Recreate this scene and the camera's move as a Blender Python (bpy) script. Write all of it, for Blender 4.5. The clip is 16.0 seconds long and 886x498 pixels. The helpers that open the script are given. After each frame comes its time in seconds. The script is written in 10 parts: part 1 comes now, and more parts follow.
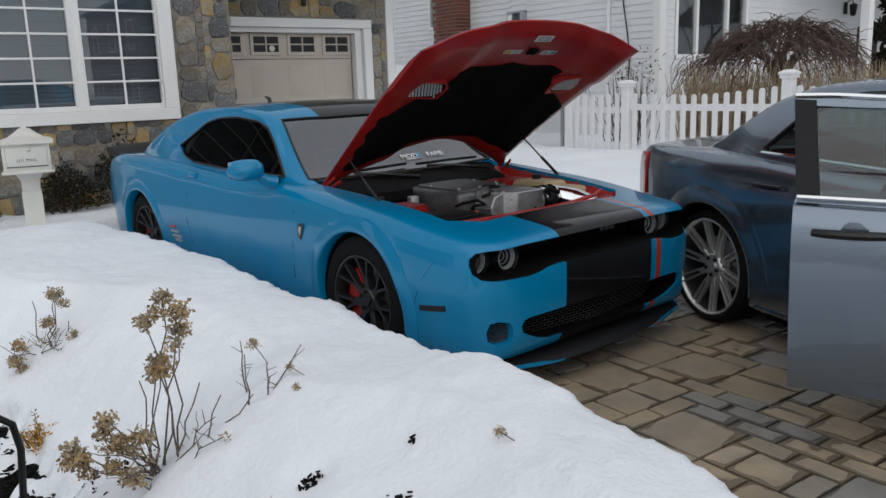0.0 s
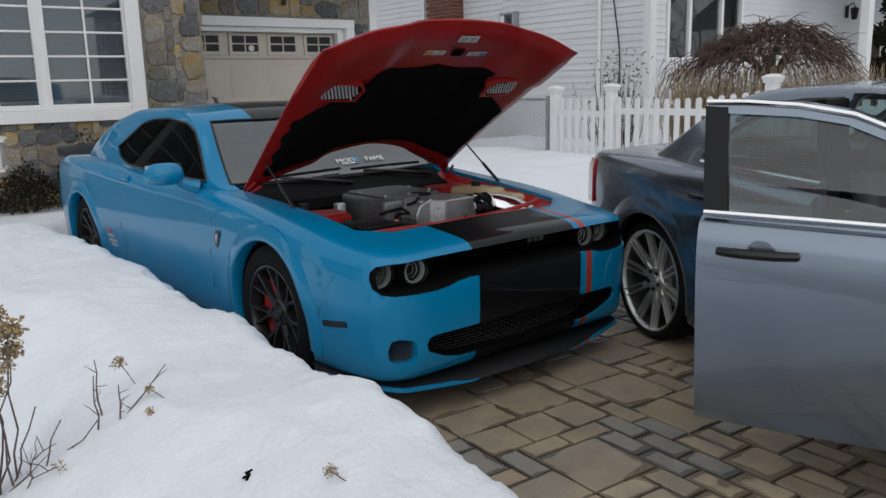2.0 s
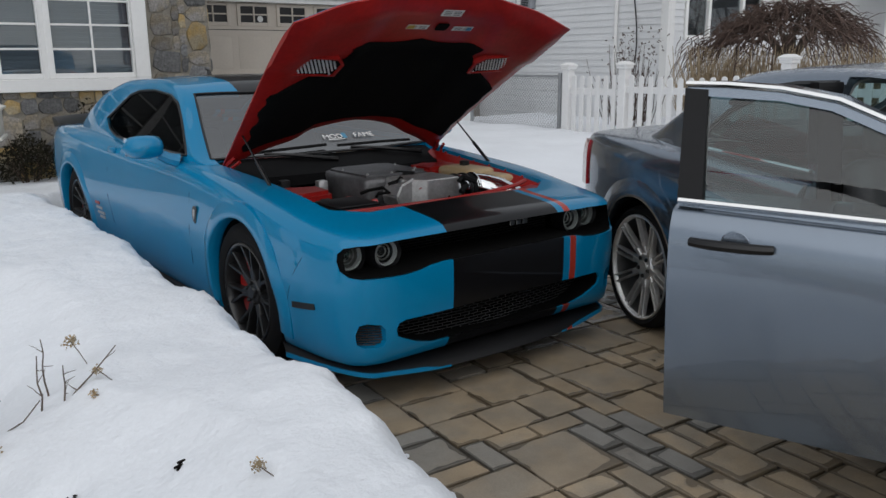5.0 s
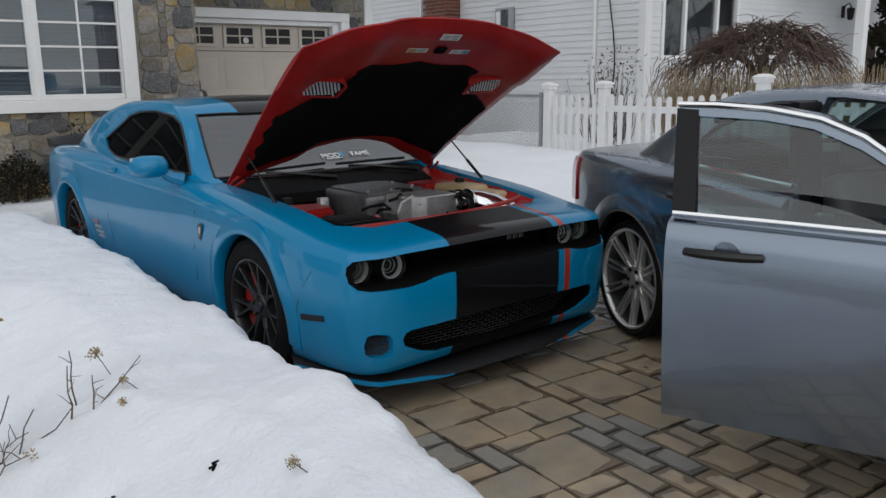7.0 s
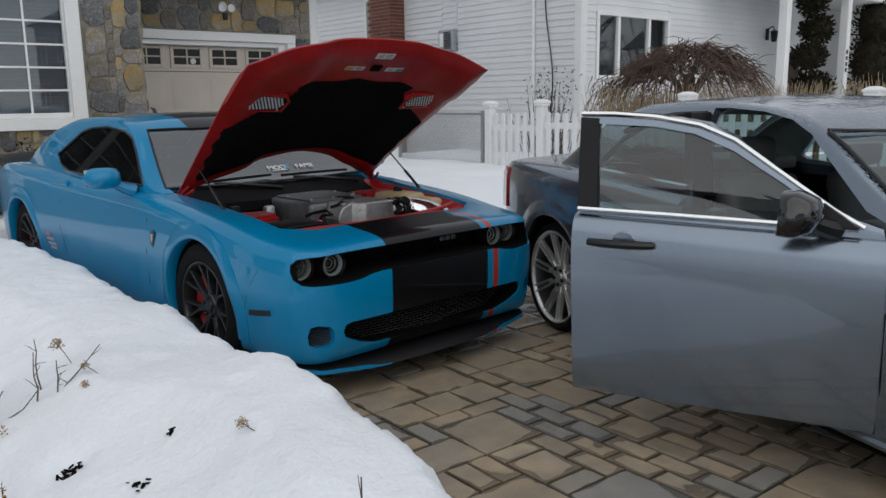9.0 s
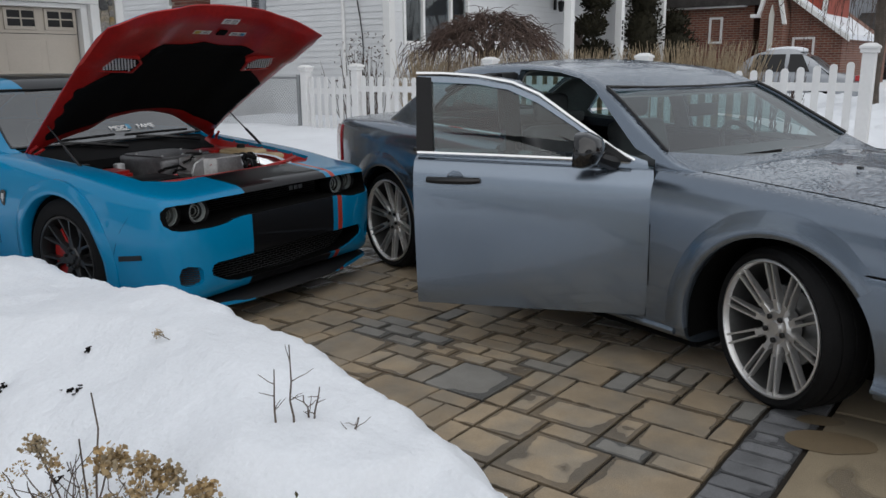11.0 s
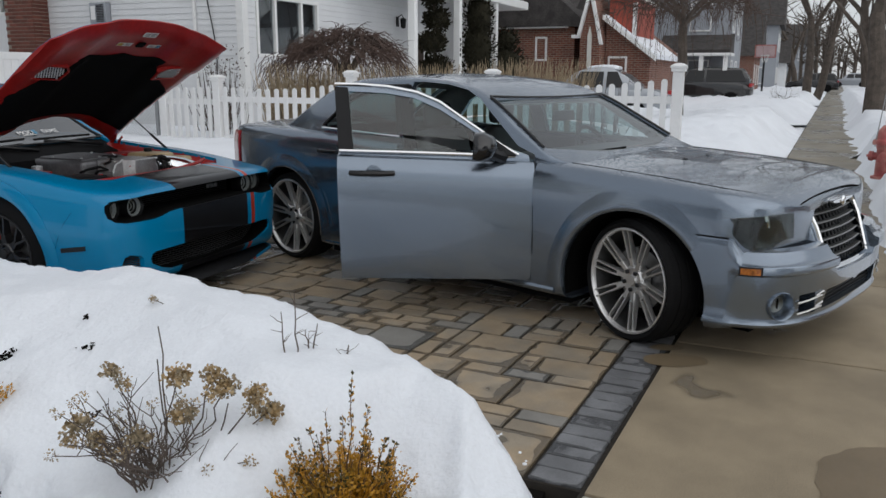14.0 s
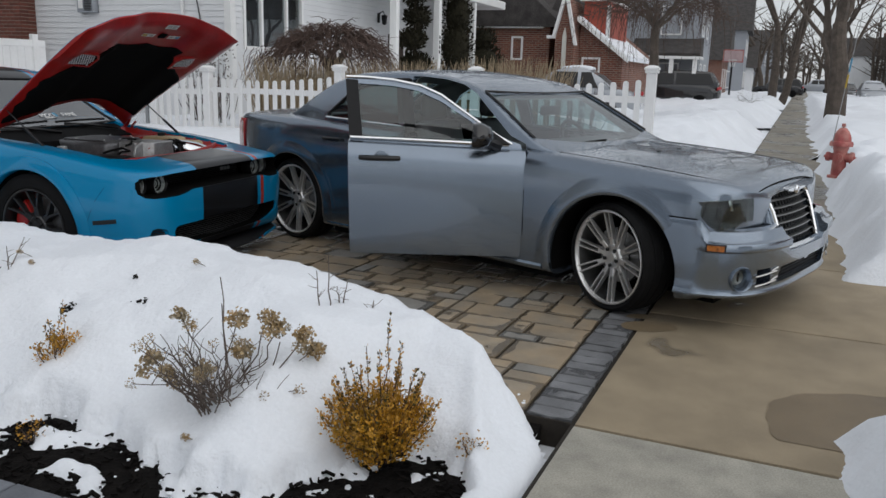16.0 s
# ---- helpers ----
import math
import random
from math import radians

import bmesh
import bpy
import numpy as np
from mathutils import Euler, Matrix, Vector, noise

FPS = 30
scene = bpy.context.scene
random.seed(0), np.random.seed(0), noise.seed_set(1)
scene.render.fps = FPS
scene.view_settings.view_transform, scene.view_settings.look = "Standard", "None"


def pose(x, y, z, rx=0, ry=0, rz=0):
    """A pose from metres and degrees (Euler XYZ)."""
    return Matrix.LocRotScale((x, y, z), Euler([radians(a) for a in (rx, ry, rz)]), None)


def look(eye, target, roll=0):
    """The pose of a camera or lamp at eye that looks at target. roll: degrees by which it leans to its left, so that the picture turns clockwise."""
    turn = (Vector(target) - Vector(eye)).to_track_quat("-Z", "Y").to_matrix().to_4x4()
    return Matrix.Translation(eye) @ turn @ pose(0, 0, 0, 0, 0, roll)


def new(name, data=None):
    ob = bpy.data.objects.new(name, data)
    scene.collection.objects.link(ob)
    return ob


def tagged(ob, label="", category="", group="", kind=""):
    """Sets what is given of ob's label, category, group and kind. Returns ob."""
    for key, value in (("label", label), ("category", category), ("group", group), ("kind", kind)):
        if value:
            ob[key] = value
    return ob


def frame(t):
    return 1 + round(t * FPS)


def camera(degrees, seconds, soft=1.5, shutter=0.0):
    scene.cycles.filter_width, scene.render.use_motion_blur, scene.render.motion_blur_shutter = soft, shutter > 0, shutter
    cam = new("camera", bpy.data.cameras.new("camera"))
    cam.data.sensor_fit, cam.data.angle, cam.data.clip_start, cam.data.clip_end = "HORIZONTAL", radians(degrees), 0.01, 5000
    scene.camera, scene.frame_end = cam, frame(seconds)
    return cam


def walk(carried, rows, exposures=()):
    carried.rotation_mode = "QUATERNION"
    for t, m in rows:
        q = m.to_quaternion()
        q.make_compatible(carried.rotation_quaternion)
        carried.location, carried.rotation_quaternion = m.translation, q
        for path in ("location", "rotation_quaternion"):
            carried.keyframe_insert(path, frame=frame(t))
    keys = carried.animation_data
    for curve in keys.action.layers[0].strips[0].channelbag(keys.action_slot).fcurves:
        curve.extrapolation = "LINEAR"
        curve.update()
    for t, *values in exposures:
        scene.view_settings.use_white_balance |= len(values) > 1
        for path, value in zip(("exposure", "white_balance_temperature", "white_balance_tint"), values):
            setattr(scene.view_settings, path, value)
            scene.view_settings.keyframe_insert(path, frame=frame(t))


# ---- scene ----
cam = camera(57.9, 16.0)
PATH = [
    (0, (-3.133, -3.585, 1.505), (-1.933, -2.038, 1.1), -1.9),
    (0.5, (-3.037, -3.679, 1.511), (-1.845, -2.124, 1.111), -1.7),
    (1, (-2.927, -3.79, 1.504), (-1.74, -2.23, 1.107), -1.6),
    (1.5, (-2.756, -3.76, 1.492), (-1.575, -2.196, 1.093), -2.1),
    (2, (-2.597, -3.709, 1.496), (-1.422, -2.141, 1.095), -1.4),
    (2.5, (-2.54, -3.692, 1.498), (-1.368, -2.123, 1.092), -1.6),
    (3, (-2.484, -3.694, 1.496), (-1.307, -2.134, 1.068), -2.2),
    (5.3, (-2.349, -3.739, 1.501), (-1.231, -2.145, 1.042), -0.2),
    (5.5, (-2.363, -3.737, 1.504), (-1.244, -2.143, 1.047), -0.0),
    (6, (-2.383, -3.743, 1.505), (-1.269, -2.146, 1.048), -0.2),
    (6.5, (-2.418, -3.746, 1.508), (-1.304, -2.143, 1.07), -0.3),
    (7, (-2.544, -3.799, 1.514), (-1.367, -2.236, 1.098), -0.6),
    (7.5, (-2.523, -3.931, 1.525), (-1.344, -2.36, 1.148), -0.7),
    (8, (-2.531, -4.055, 1.515), (-1.354, -2.476, 1.166), -1.4),
    (8.5, (-2.577, -4.141, 1.492), (-1.405, -2.561, 1.133), -1.5),
    (9, (-2.715, -4.15, 1.479), (-1.438, -2.656, 1.112), -0.8),
    (9.5, (-2.843, -4.17, 1.463), (-1.474, -2.782, 1.018), 0.1),
    (10, (-3.042, -4.392, 1.47), (-1.551, -3.136, 1.025), -0.8),
    (10.2, (-3.102, -4.445, 1.463), (-1.592, -3.213, 1.016), -1.1),
    (12.3, (-3.792, -4.456, 1.472), (-2.098, -3.486, 1.038), 0.4),
    (12.5, (-3.862, -4.482, 1.467), (-2.159, -3.525, 1.036), 0.0),
    (13, (-4.042, -4.524, 1.453), (-2.331, -3.582, 1.024), -0.8),
    (13.5, (-4.156, -4.536, 1.464), (-2.405, -3.669, 1.039), -0.3),
    (14, (-4.285, -4.471, 1.464), (-2.492, -3.692, 1.04), 0.2),
    (14.5, (-4.452, -4.418, 1.448), (-2.639, -3.686, 1.027), 0.2),
    (15, (-4.663, -4.475, 1.452), (-2.853, -3.759, 0.991), 0.2),
    (15.5, (-4.768, -4.507, 1.444), (-2.957, -3.793, 0.985), 0.2),
    (16, (-4.858, -4.502, 1.452), (-3.037, -3.795, 1.022), 1.6),
]
walk(cam, [(t, look(eye, target, roll)) for t, eye, target, roll in PATH], [(0, 0.16), (16, 0.16)])
SKY = 0.101
OVERCAST = (5.6, 5.9, 6.3)
# ---- light ----
world = bpy.data.worlds.new("world")
scene.world = world
world.use_nodes = True
wn, wl = world.node_tree.nodes, world.node_tree.links
sky = wn.new("ShaderNodeTexSky")
sky.sky_type = "NISHITA"
sky.sun_disc = False
sky.sun_elevation = radians(38)
sky.sun_rotation = radians(200)
sky.air_density, sky.dust_density, sky.ozone_density = 1.0, 0.6, 1.0
cloud = wn.new("ShaderNodeHueSaturation")
cloud.inputs["Saturation"].default_value = 0.28
wl.new(sky.outputs[0], cloud.inputs["Color"])
deck = wn.new("ShaderNodeMix")
deck.data_type = "RGBA"
deck.inputs[0].default_value = 0.6
deck.inputs[7].default_value = (*OVERCAST, 1.0)
wl.new(cloud.outputs[0], deck.inputs[6])
wl.new(deck.outputs[2], wn["Background"].inputs["Color"])
wn["Background"].inputs["Strength"].default_value = SKY
sun = new("sun", bpy.data.lights.new("sun", "SUN"))
sun.data.energy, sun.data.angle, sun.data.color = 0.9, radians(100), (1.0, 0.97, 0.93)
sun.matrix_world = look((-6, -12, 18), (0, 0, 0))

# ---- tools ----
X_AXIS, Y_AXIS, Z_AXIS = Vector((1, 0, 0)), Vector((0, 1, 0)), Vector((0, 0, 1))


def finish(name, bm, material, angle=35.0):
    """A bmesh as a mesh object, smooth below the angle."""
    me = bpy.data.meshes.new(name)
    bmesh.ops.recalc_face_normals(bm, faces=bm.faces)
    bm.to_mesh(me)
    bm.free()
    for f in me.polygons:
        f.use_smooth = True
    me.set_sharp_from_angle(angle=radians(angle))
    for m in material if isinstance(material, (list, tuple)) else [material]:
        me.materials.append(m)
    return new(name, me)


def part(name, bm, material, parent, label="", angle=35.0):
    ob = finish(name, bm, material, angle)
    ob.parent = parent
    return tagged(ob, label)


def thing(name, label, category, m=None, group="", kind=""):
    ob = new(name)
    ob.empty_display_size = 0.1
    if m is not None:
        ob.matrix_world = m
    return tagged(ob, label, category, group, kind)


def solid(name, bm, material, label, category="", kind="", angle=35.0, group=""):
    return tagged(finish(name, bm, material, angle), label, category, group, kind)


def box(bm, x0, x1, y0, y1, z0, z1, bevel=0.0, seg=2, m=None):
    made = bmesh.ops.create_cube(bm, size=1.0)["verts"]
    for v in made:
        v.co = Vector(((x0 + x1) / 2 + v.co.x * (x1 - x0), (y0 + y1) / 2 + v.co.y * (y1 - y0), (z0 + z1) / 2 + v.co.z * (z1 - z0)))
    if bevel:
        edges = list({e for v in made for e in v.link_edges})
        done = bmesh.ops.bevel(bm, geom=edges, offset=bevel, segments=seg, affect="EDGES", profile=0.5)
        made = list({v for f in done["faces"] for v in f.verts} | {v for v in made if v.is_valid})
    if m is not None:
        for v in made:
            v.co = m @ v.co
    return made


def ring(centre, u, v, ru, rv, seg):
    return [centre + u * (ru * math.cos(2 * math.pi * i / seg)) + v * (rv * math.sin(2 * math.pi * i / seg)) for i in range(seg)]


def skin(bm, rings, closed=True, caps=True):
    """Faces between rings of equally many points."""
    rows = [[bm.verts.new(p) for p in r] for r in rings]
    n = len(rows[0])
    for a, b in zip(rows, rows[1:]):
        for i in range(n if closed else n - 1):
            j = (i + 1) % n
            bm.faces.new((a[i], a[j], b[j], b[i]))
    if caps and closed:
        bm.faces.new(rows[0][::-1])
        bm.faces.new(rows[-1])
    return rows


def tube(bm, points, radius, seg=6, caps=True):
    """A round tube along points; radius: a number or one for each point."""
    pts = [Vector(p) for p in points]
    radii = radius if isinstance(radius, (list, tuple)) else [radius] * len(pts)
    rings, up = [], None
    for i, p in enumerate(pts):
        d = (pts[min(i + 1, len(pts) - 1)] - pts[max(i - 1, 0)]).normalized()
        if up is None:
            up = Z_AXIS if abs(d.z) < 0.9 else X_AXIS
        side = d.cross(up).normalized()
        up = side.cross(d).normalized()
        rings.append(ring(p, side, up, radii[i], radii[i], seg))
    return skin(bm, rings, caps=caps)


def rod(bm, a, b, r0, r1=None, seg=12):
    return tube(bm, [a, b], [r0, r0 if r1 is None else r1], seg)


def prism(bm, poly, axis, a, b):
    """A polygon of two coordinates, drawn out along the axis "x", "y" or "z" from a to b."""
    at = {"x": lambda p, h: (h, p[0], p[1]), "y": lambda p, h: (p[0], h, p[1]), "z": lambda p, h: (p[0], p[1], h)}[axis]
    return skin(bm, [[Vector(at(p, h)) for p in poly] for h in (a, b)])


def spin(bm, profile, axis_point, axis="x", seg=48, start=0.0, sweep=360.0):
    """A profile of (along the axis, radius) turned round the axis."""
    full = sweep > 359
    n = seg if full else seg + 1
    rings = []
    for i in range(n):
        a = radians(start + sweep * i / seg)
        c, s = math.cos(a), math.sin(a)
        rings.append([Vector(axis_point) + (Vector((h, r * c, r * s)) if axis == "x" else Vector((r * c, h, r * s)) if axis == "y" else Vector((r * c, r * s, h))) for h, r in profile])
    rows = [[bm.verts.new(p) for p in r] for r in rings]
    for k in range(n if full else n - 1):
        a, b = rows[k], rows[(k + 1) % n]
        for i in range(len(profile) - 1):
            bm.faces.new((a[i], b[i], b[i + 1], a[i + 1]))
    bmesh.ops.remove_doubles(bm, verts=[v for r in rows for v in r], dist=1e-5)


def spline(keys):
    """A smooth curve through (place, value) pairs, without overshoot."""
    xs, ys = [k[0] for k in keys], [k[1] for k in keys]
    h = [b - a for a, b in zip(xs, xs[1:])]
    d = [(ys[i + 1] - ys[i]) / h[i] for i in range(len(h))]
    m = [d[0]] + [0.0 if d[i - 1] * d[i] <= 0 else 2 * d[i - 1] * d[i] / (d[i - 1] + d[i]) for i in range(1, len(d))] + [d[-1]]

    def at(x):
        if x <= xs[0]:
            return ys[0]
        if x >= xs[-1]:
            return ys[-1]
        i = max(k for k in range(len(h)) if xs[k] <= x)
        t = (x - xs[i]) / h[i]
        return ((1 + 2 * t) * (1 - t) ** 2 * ys[i] + t * (1 - t) ** 2 * h[i] * m[i] + t * t * (3 - 2 * t) * ys[i + 1] + t * t * (t - 1) * h[i] * m[i + 1])
    return at


def rounded(points, steps=4):
    """A smooth open curve (Catmull-Rom) through 2D points."""
    out, n = [], len(points)
    for i in range(n - 1):
        p0, p1, p2, p3 = points[max(i - 1, 0)], points[i], points[i + 1], points[min(i + 2, n - 1)]
        for k in range(steps):
            t = k / steps
            out.append(tuple(0.5 * (2 * p1[j] + (p2[j] - p0[j]) * t + (2 * p0[j] - 5 * p1[j] + 4 * p2[j] - p3[j]) * t * t + (3 * p1[j] - p0[j] - 3 * p2[j] + p3[j]) * t ** 3) for j in (0, 1)))
    return out + [points[-1]]


def carve(bm, cutters, op="DIFFERENCE"):
    """Boolean of a bmesh with others; all are used up. Returns a bmesh."""
    def loose(b):
        me = bpy.data.meshes.new("tmp")
        bmesh.ops.recalc_face_normals(b, faces=b.faces)
        b.to_mesh(me)
        b.free()
        return bpy.data.objects.new("tmp", me)
    ob = loose(bm)
    scene.collection.objects.link(ob)
    tools = []
    for c in cutters:
        t = loose(c)
        scene.collection.objects.link(t)
        mod = ob.modifiers.new("cut", "BOOLEAN")
        mod.operation, mod.object, mod.solver = op, t, "EXACT"
        tools.append(t)
    deps = bpy.context.evaluated_depsgraph_get()
    deps.update()
    me = bpy.data.meshes.new_from_object(ob.evaluated_get(deps))
    out = bmesh.new()
    out.from_mesh(me)
    bpy.data.meshes.remove(me)
    for o in [ob, *tools]:
        data = o.data
        bpy.data.objects.remove(o)
        bpy.data.meshes.remove(data)
    return out


def words(name, text, size, material, parent, m, depth=0.0005):
    """Lettering in the built-in font as a mesh."""
    cu = bpy.data.curves.new(name, "FONT")
    cu.body, cu.size, cu.extrude, cu.align_x = text, size, depth, "CENTER"
    tmp = bpy.data.objects.new("tmp", cu)
    scene.collection.objects.link(tmp)
    deps = bpy.context.evaluated_depsgraph_get()
    me = bpy.data.meshes.new_from_object(tmp.evaluated_get(deps))
    bpy.data.objects.remove(tmp)
    me.materials.clear()
    me.materials.append(material)
    ob = new(name, me)
    ob.parent = parent
    ob.matrix_local = m
    return ob


# ---- materials ----
def pmat(name, colour, rough=0.6, metal=0.0, vary=0.15, scale=6.0, fine=60.0, bump=0.0, bump_scale=80.0, coat=0.0, second=None, spread=0.5, wet=0.0, each=0.0, spec=0.5, space="Object", edge=0.0, other=None, damp=0.40, crisp=0.04):
    """A surface with broad and fine variation. second: a colour that comes through in patches; each: change from piece to piece; wet: glossy dark patches."""
    m = bpy.data.materials.new(name)
    m.use_nodes = True
    n, l = m.node_tree.nodes, m.node_tree.links
    b = n["Principled BSDF"]
    b.inputs["Roughness"].default_value, b.inputs["Metallic"].default_value = rough, metal
    b.inputs["Coat Weight"].default_value, b.inputs["Coat Roughness"].default_value = coat, 0.03
    b.inputs["Specular IOR Level"].default_value = spec
    co, geo = n.new("ShaderNodeTexCoord"), n.new("ShaderNodeNewGeometry")

    def noise_at(s, detail=4.0, rough_=0.55):
        t = n.new("ShaderNodeTexNoise")
        t.inputs["Scale"].default_value, t.inputs["Detail"].default_value, t.inputs["Roughness"].default_value = s, detail, rough_
        if space == "Object":
            l.new(co.outputs["Object"], t.inputs["Vector"])
        else:
            l.new(geo.outputs["Position"], t.inputs["Vector"])
        return t.outputs["Fac"]

    def mixed(a, b_, fac, mode="MIX"):
        x = n.new("ShaderNodeMix")
        x.data_type, x.blend_type = "RGBA", mode
        for sock, v in ((x.inputs[6], a), (x.inputs[7], b_), (x.inputs[0], fac)):
            if isinstance(v, (tuple, list)):
                sock.default_value = (*v, 1.0)
            elif isinstance(v, (int, float)):
                sock.default_value = v
            else:
                l.new(v, sock)
        return x.outputs[2]

    def ranged(fac, lo, hi, a=0.0, b_=1.0):
        x = n.new("ShaderNodeMapRange")
        x.inputs[1].default_value, x.inputs[2].default_value, x.inputs[3].default_value, x.inputs[4].default_value = lo, hi, a, b_
        l.new(fac, x.inputs[0])
        return x.outputs[0]

    base = colour
    if second is not None:
        base = mixed(colour, second, ranged(noise_at(scale * 0.6, 5.0), spread - 0.08, spread + 0.08))
    if other is not None:
        inf, fr = n.new("ShaderNodeObjectInfo"), n.new("ShaderNodeMath")
        both_r = n.new("ShaderNodeMath")
        both_r.operation, fr.operation = "ADD", "FRACT"
        l.new(inf.outputs["Random"], both_r.inputs[0])
        l.new(geo.outputs["Random Per Island"], both_r.inputs[1])
        l.new(both_r.outputs[0], fr.inputs[0])
        base = mixed(base, other, ranged(fr.outputs[0], 0.70, 0.92))
    if vary:
        grey = ranged(noise_at(scale), 0.3, 0.7, 1 - vary, 1 + vary)
        mul = n.new("ShaderNodeVectorMath")
        mul.operation = "SCALE"
        col = n.new("ShaderNodeCombineColor") if isinstance(base, (tuple, list)) else None
        if col is not None:
            for i in range(3):
                col.inputs[i].default_value = base[i]
            base = col.outputs[0]
        l.new(base, mul.inputs[0])
        fine_f = ranged(noise_at(fine, 2.0), 0.3, 0.7, 1 - vary * 0.6, 1 + vary * 0.6)
        both = n.new("ShaderNodeMath")
        both.operation = "MULTIPLY"
        l.new(grey, both.inputs[0])
        l.new(fine_f, both.inputs[1])
        f = both.outputs[0]
        if each:
            info = n.new("ShaderNodeObjectInfo")
            e2 = n.new("ShaderNodeMath")
            e2.operation = "MULTIPLY"
            l.new(f, e2.inputs[0])
            l.new(ranged(info.outputs["Random"], 0, 1, 1 - each, 1 + each), e2.inputs[1])
            f = e2.outputs[0]
        l.new(f, mul.inputs["Scale"])
        base = mul.outputs[0]
    if wet:
        source = noise_at(scale * 0.45, 3.0)
        if edge:
            sp, last = n.new("ShaderNodeSeparateXYZ"), None
            l.new(co.outputs["Generated"], sp.inputs[0])
            for i in (0, 1):
                tri = n.new("ShaderNodeMath")
                tri.operation = "PINGPONG"
                tri.inputs[1].default_value = 0.5
                l.new(sp.outputs[i], tri.inputs[0])
                if last is None:
                    last = tri.outputs[0]
                else:
                    low = n.new("ShaderNodeMath")
                    low.operation = "SMOOTH_MIN"
                    low.inputs[2].default_value = 0.1
                    l.new(last, low.inputs[0])
                    l.new(tri.outputs[0], low.inputs[1])
                    last = low.outputs[0]
            add = n.new("ShaderNodeMath")
            add.operation = "ADD"
            l.new(source, add.inputs[0])
            l.new(ranged(last, 0.0, 0.17, edge, -edge * 0.45), add.inputs[1])
            source = add.outputs[0]
            info2 = n.new("ShaderNodeObjectInfo")
            add2 = n.new("ShaderNodeMath")
            add2.operation = "ADD"
            l.new(source, add2.inputs[0])
            l.new(ranged(info2.outputs["Random"], 0, 1, -0.10, 0.10), add2.inputs[1])
            source = add2.outputs[0]
        w = ranged(source, wet - crisp, wet + crisp)
        dark = n.new("ShaderNodeVectorMath")
        dark.operation = "SCALE"
        l.new(base, dark.inputs[0]) if not isinstance(base, (tuple, list)) else None
        dark.inputs["Scale"].default_value = damp
        base = mixed(base, dark.outputs[0], w)
        l.new(ranged(w, 0, 1, rough, 0.22), b.inputs["Roughness"])
    if isinstance(base, (tuple, list)):
        b.inputs["Base Color"].default_value = (*base, 1.0)
    else:
        l.new(base, b.inputs["Base Color"])
    if bump:
        bp = n.new("ShaderNodeBump")
        bp.inputs["Strength"].default_value, bp.inputs["Distance"].default_value = min(1.0, bump), 0.01
        l.new(noise_at(bump_scale, 6.0, 0.6), bp.inputs["Height"])
        l.new(bp.outputs[0], b.inputs["Normal"])
    return m


def glass(name, colour=(1, 1, 1), clear=0.9, rough=0.0, ior=1.6, gain=1.0):
    """Thin pane: partly see-through, glossy as glass is."""
    m = bpy.data.materials.new(name)
    m.use_nodes = True
    n, l = m.node_tree.nodes, m.node_tree.links
    n.remove(n["Principled BSDF"])
    tr, gl, mix, fr = n.new("ShaderNodeBsdfTransparent"), n.new("ShaderNodeBsdfGlossy"), n.new("ShaderNodeMixShader"), n.new("ShaderNodeLayerWeight")
    tr.inputs[0].default_value = (*[c * clear for c in colour], 1)
    gl.inputs["Roughness"].default_value = rough
    f0 = ((ior - 1) / (ior + 1)) ** 2
    steep, gloss = n.new("ShaderNodeMath"), n.new("ShaderNodeMath")
    steep.operation, gloss.operation = "POWER", "MULTIPLY_ADD"
    fr.inputs["Blend"].default_value = 0.5
    l.new(fr.outputs["Facing"], steep.inputs[0])
    steep.inputs[1].default_value = 4.0
    l.new(steep.outputs[0], gloss.inputs[0])
    gloss.inputs[1].default_value, gloss.inputs[2].default_value = (1 - f0) * gain, f0
    l.new(gloss.outputs[0], mix.inputs[0])
    l.new(tr.outputs[0], mix.inputs[1])
    l.new(gl.outputs[0], mix.inputs[2])
    l.new(mix.outputs[0], n["Material Output"].inputs["Surface"])
    return m


M_SNOW = pmat("snow", (0.83, 0.86, 0.905), 0.75, vary=0.04, scale=1.2, fine=60, bump=0.85, bump_scale=38)
M_ICE = pmat("dirty_snow", (0.74, 0.76, 0.79), 0.7, vary=0.14, scale=1.1, fine=9, bump=0.6, bump_scale=16)
M_MULCH = pmat("mulch", (0.0065, 0.0055, 0.005), 0.95, vary=0.5, scale=30, fine=120, bump=1.0, bump_scale=45, spec=0.12)
M_PAVER = pmat("paver", (0.345, 0.268, 0.180), 0.62, vary=0.15, scale=7.0, fine=130, bump=0.35, bump_scale=140, second=(0.285, 0.238, 0.178), each=0.15, wet=0.60, space="World", edge=0.20, other=(0.225, 0.215, 0.195), damp=0.52, crisp=0.018)
M_BORDER = pmat("border_brick", (0.175, 0.178, 0.186), 0.5, vary=0.25, scale=6, fine=120, bump=0.3, bump_scale=150, each=0.2, wet=0.585, space="World", edge=0.14)
M_JOINT = pmat("joint_sand", (0.020, 0.015, 0.010), 0.8, vary=0.3, scale=20, fine=150, bump=0.5, bump_scale=200)
M_WALK = pmat("walk_paver", (0.13, 0.14, 0.16), 0.55, vary=0.2, scale=5, fine=100, bump=0.3, bump_scale=140, each=0.15)
M_CONC = pmat("concrete", (0.308, 0.247, 0.165), 0.7, vary=0.19, scale=2.6, fine=150, bump=0.65, bump_scale=190, wet=0.69, damp=0.62, crisp=0.02)
M_STAIN = pmat("damp_stain", (0.180, 0.134, 0.080), 0.5, vary=0.16, scale=2.6, fine=150, bump=0.5, bump_scale=190)
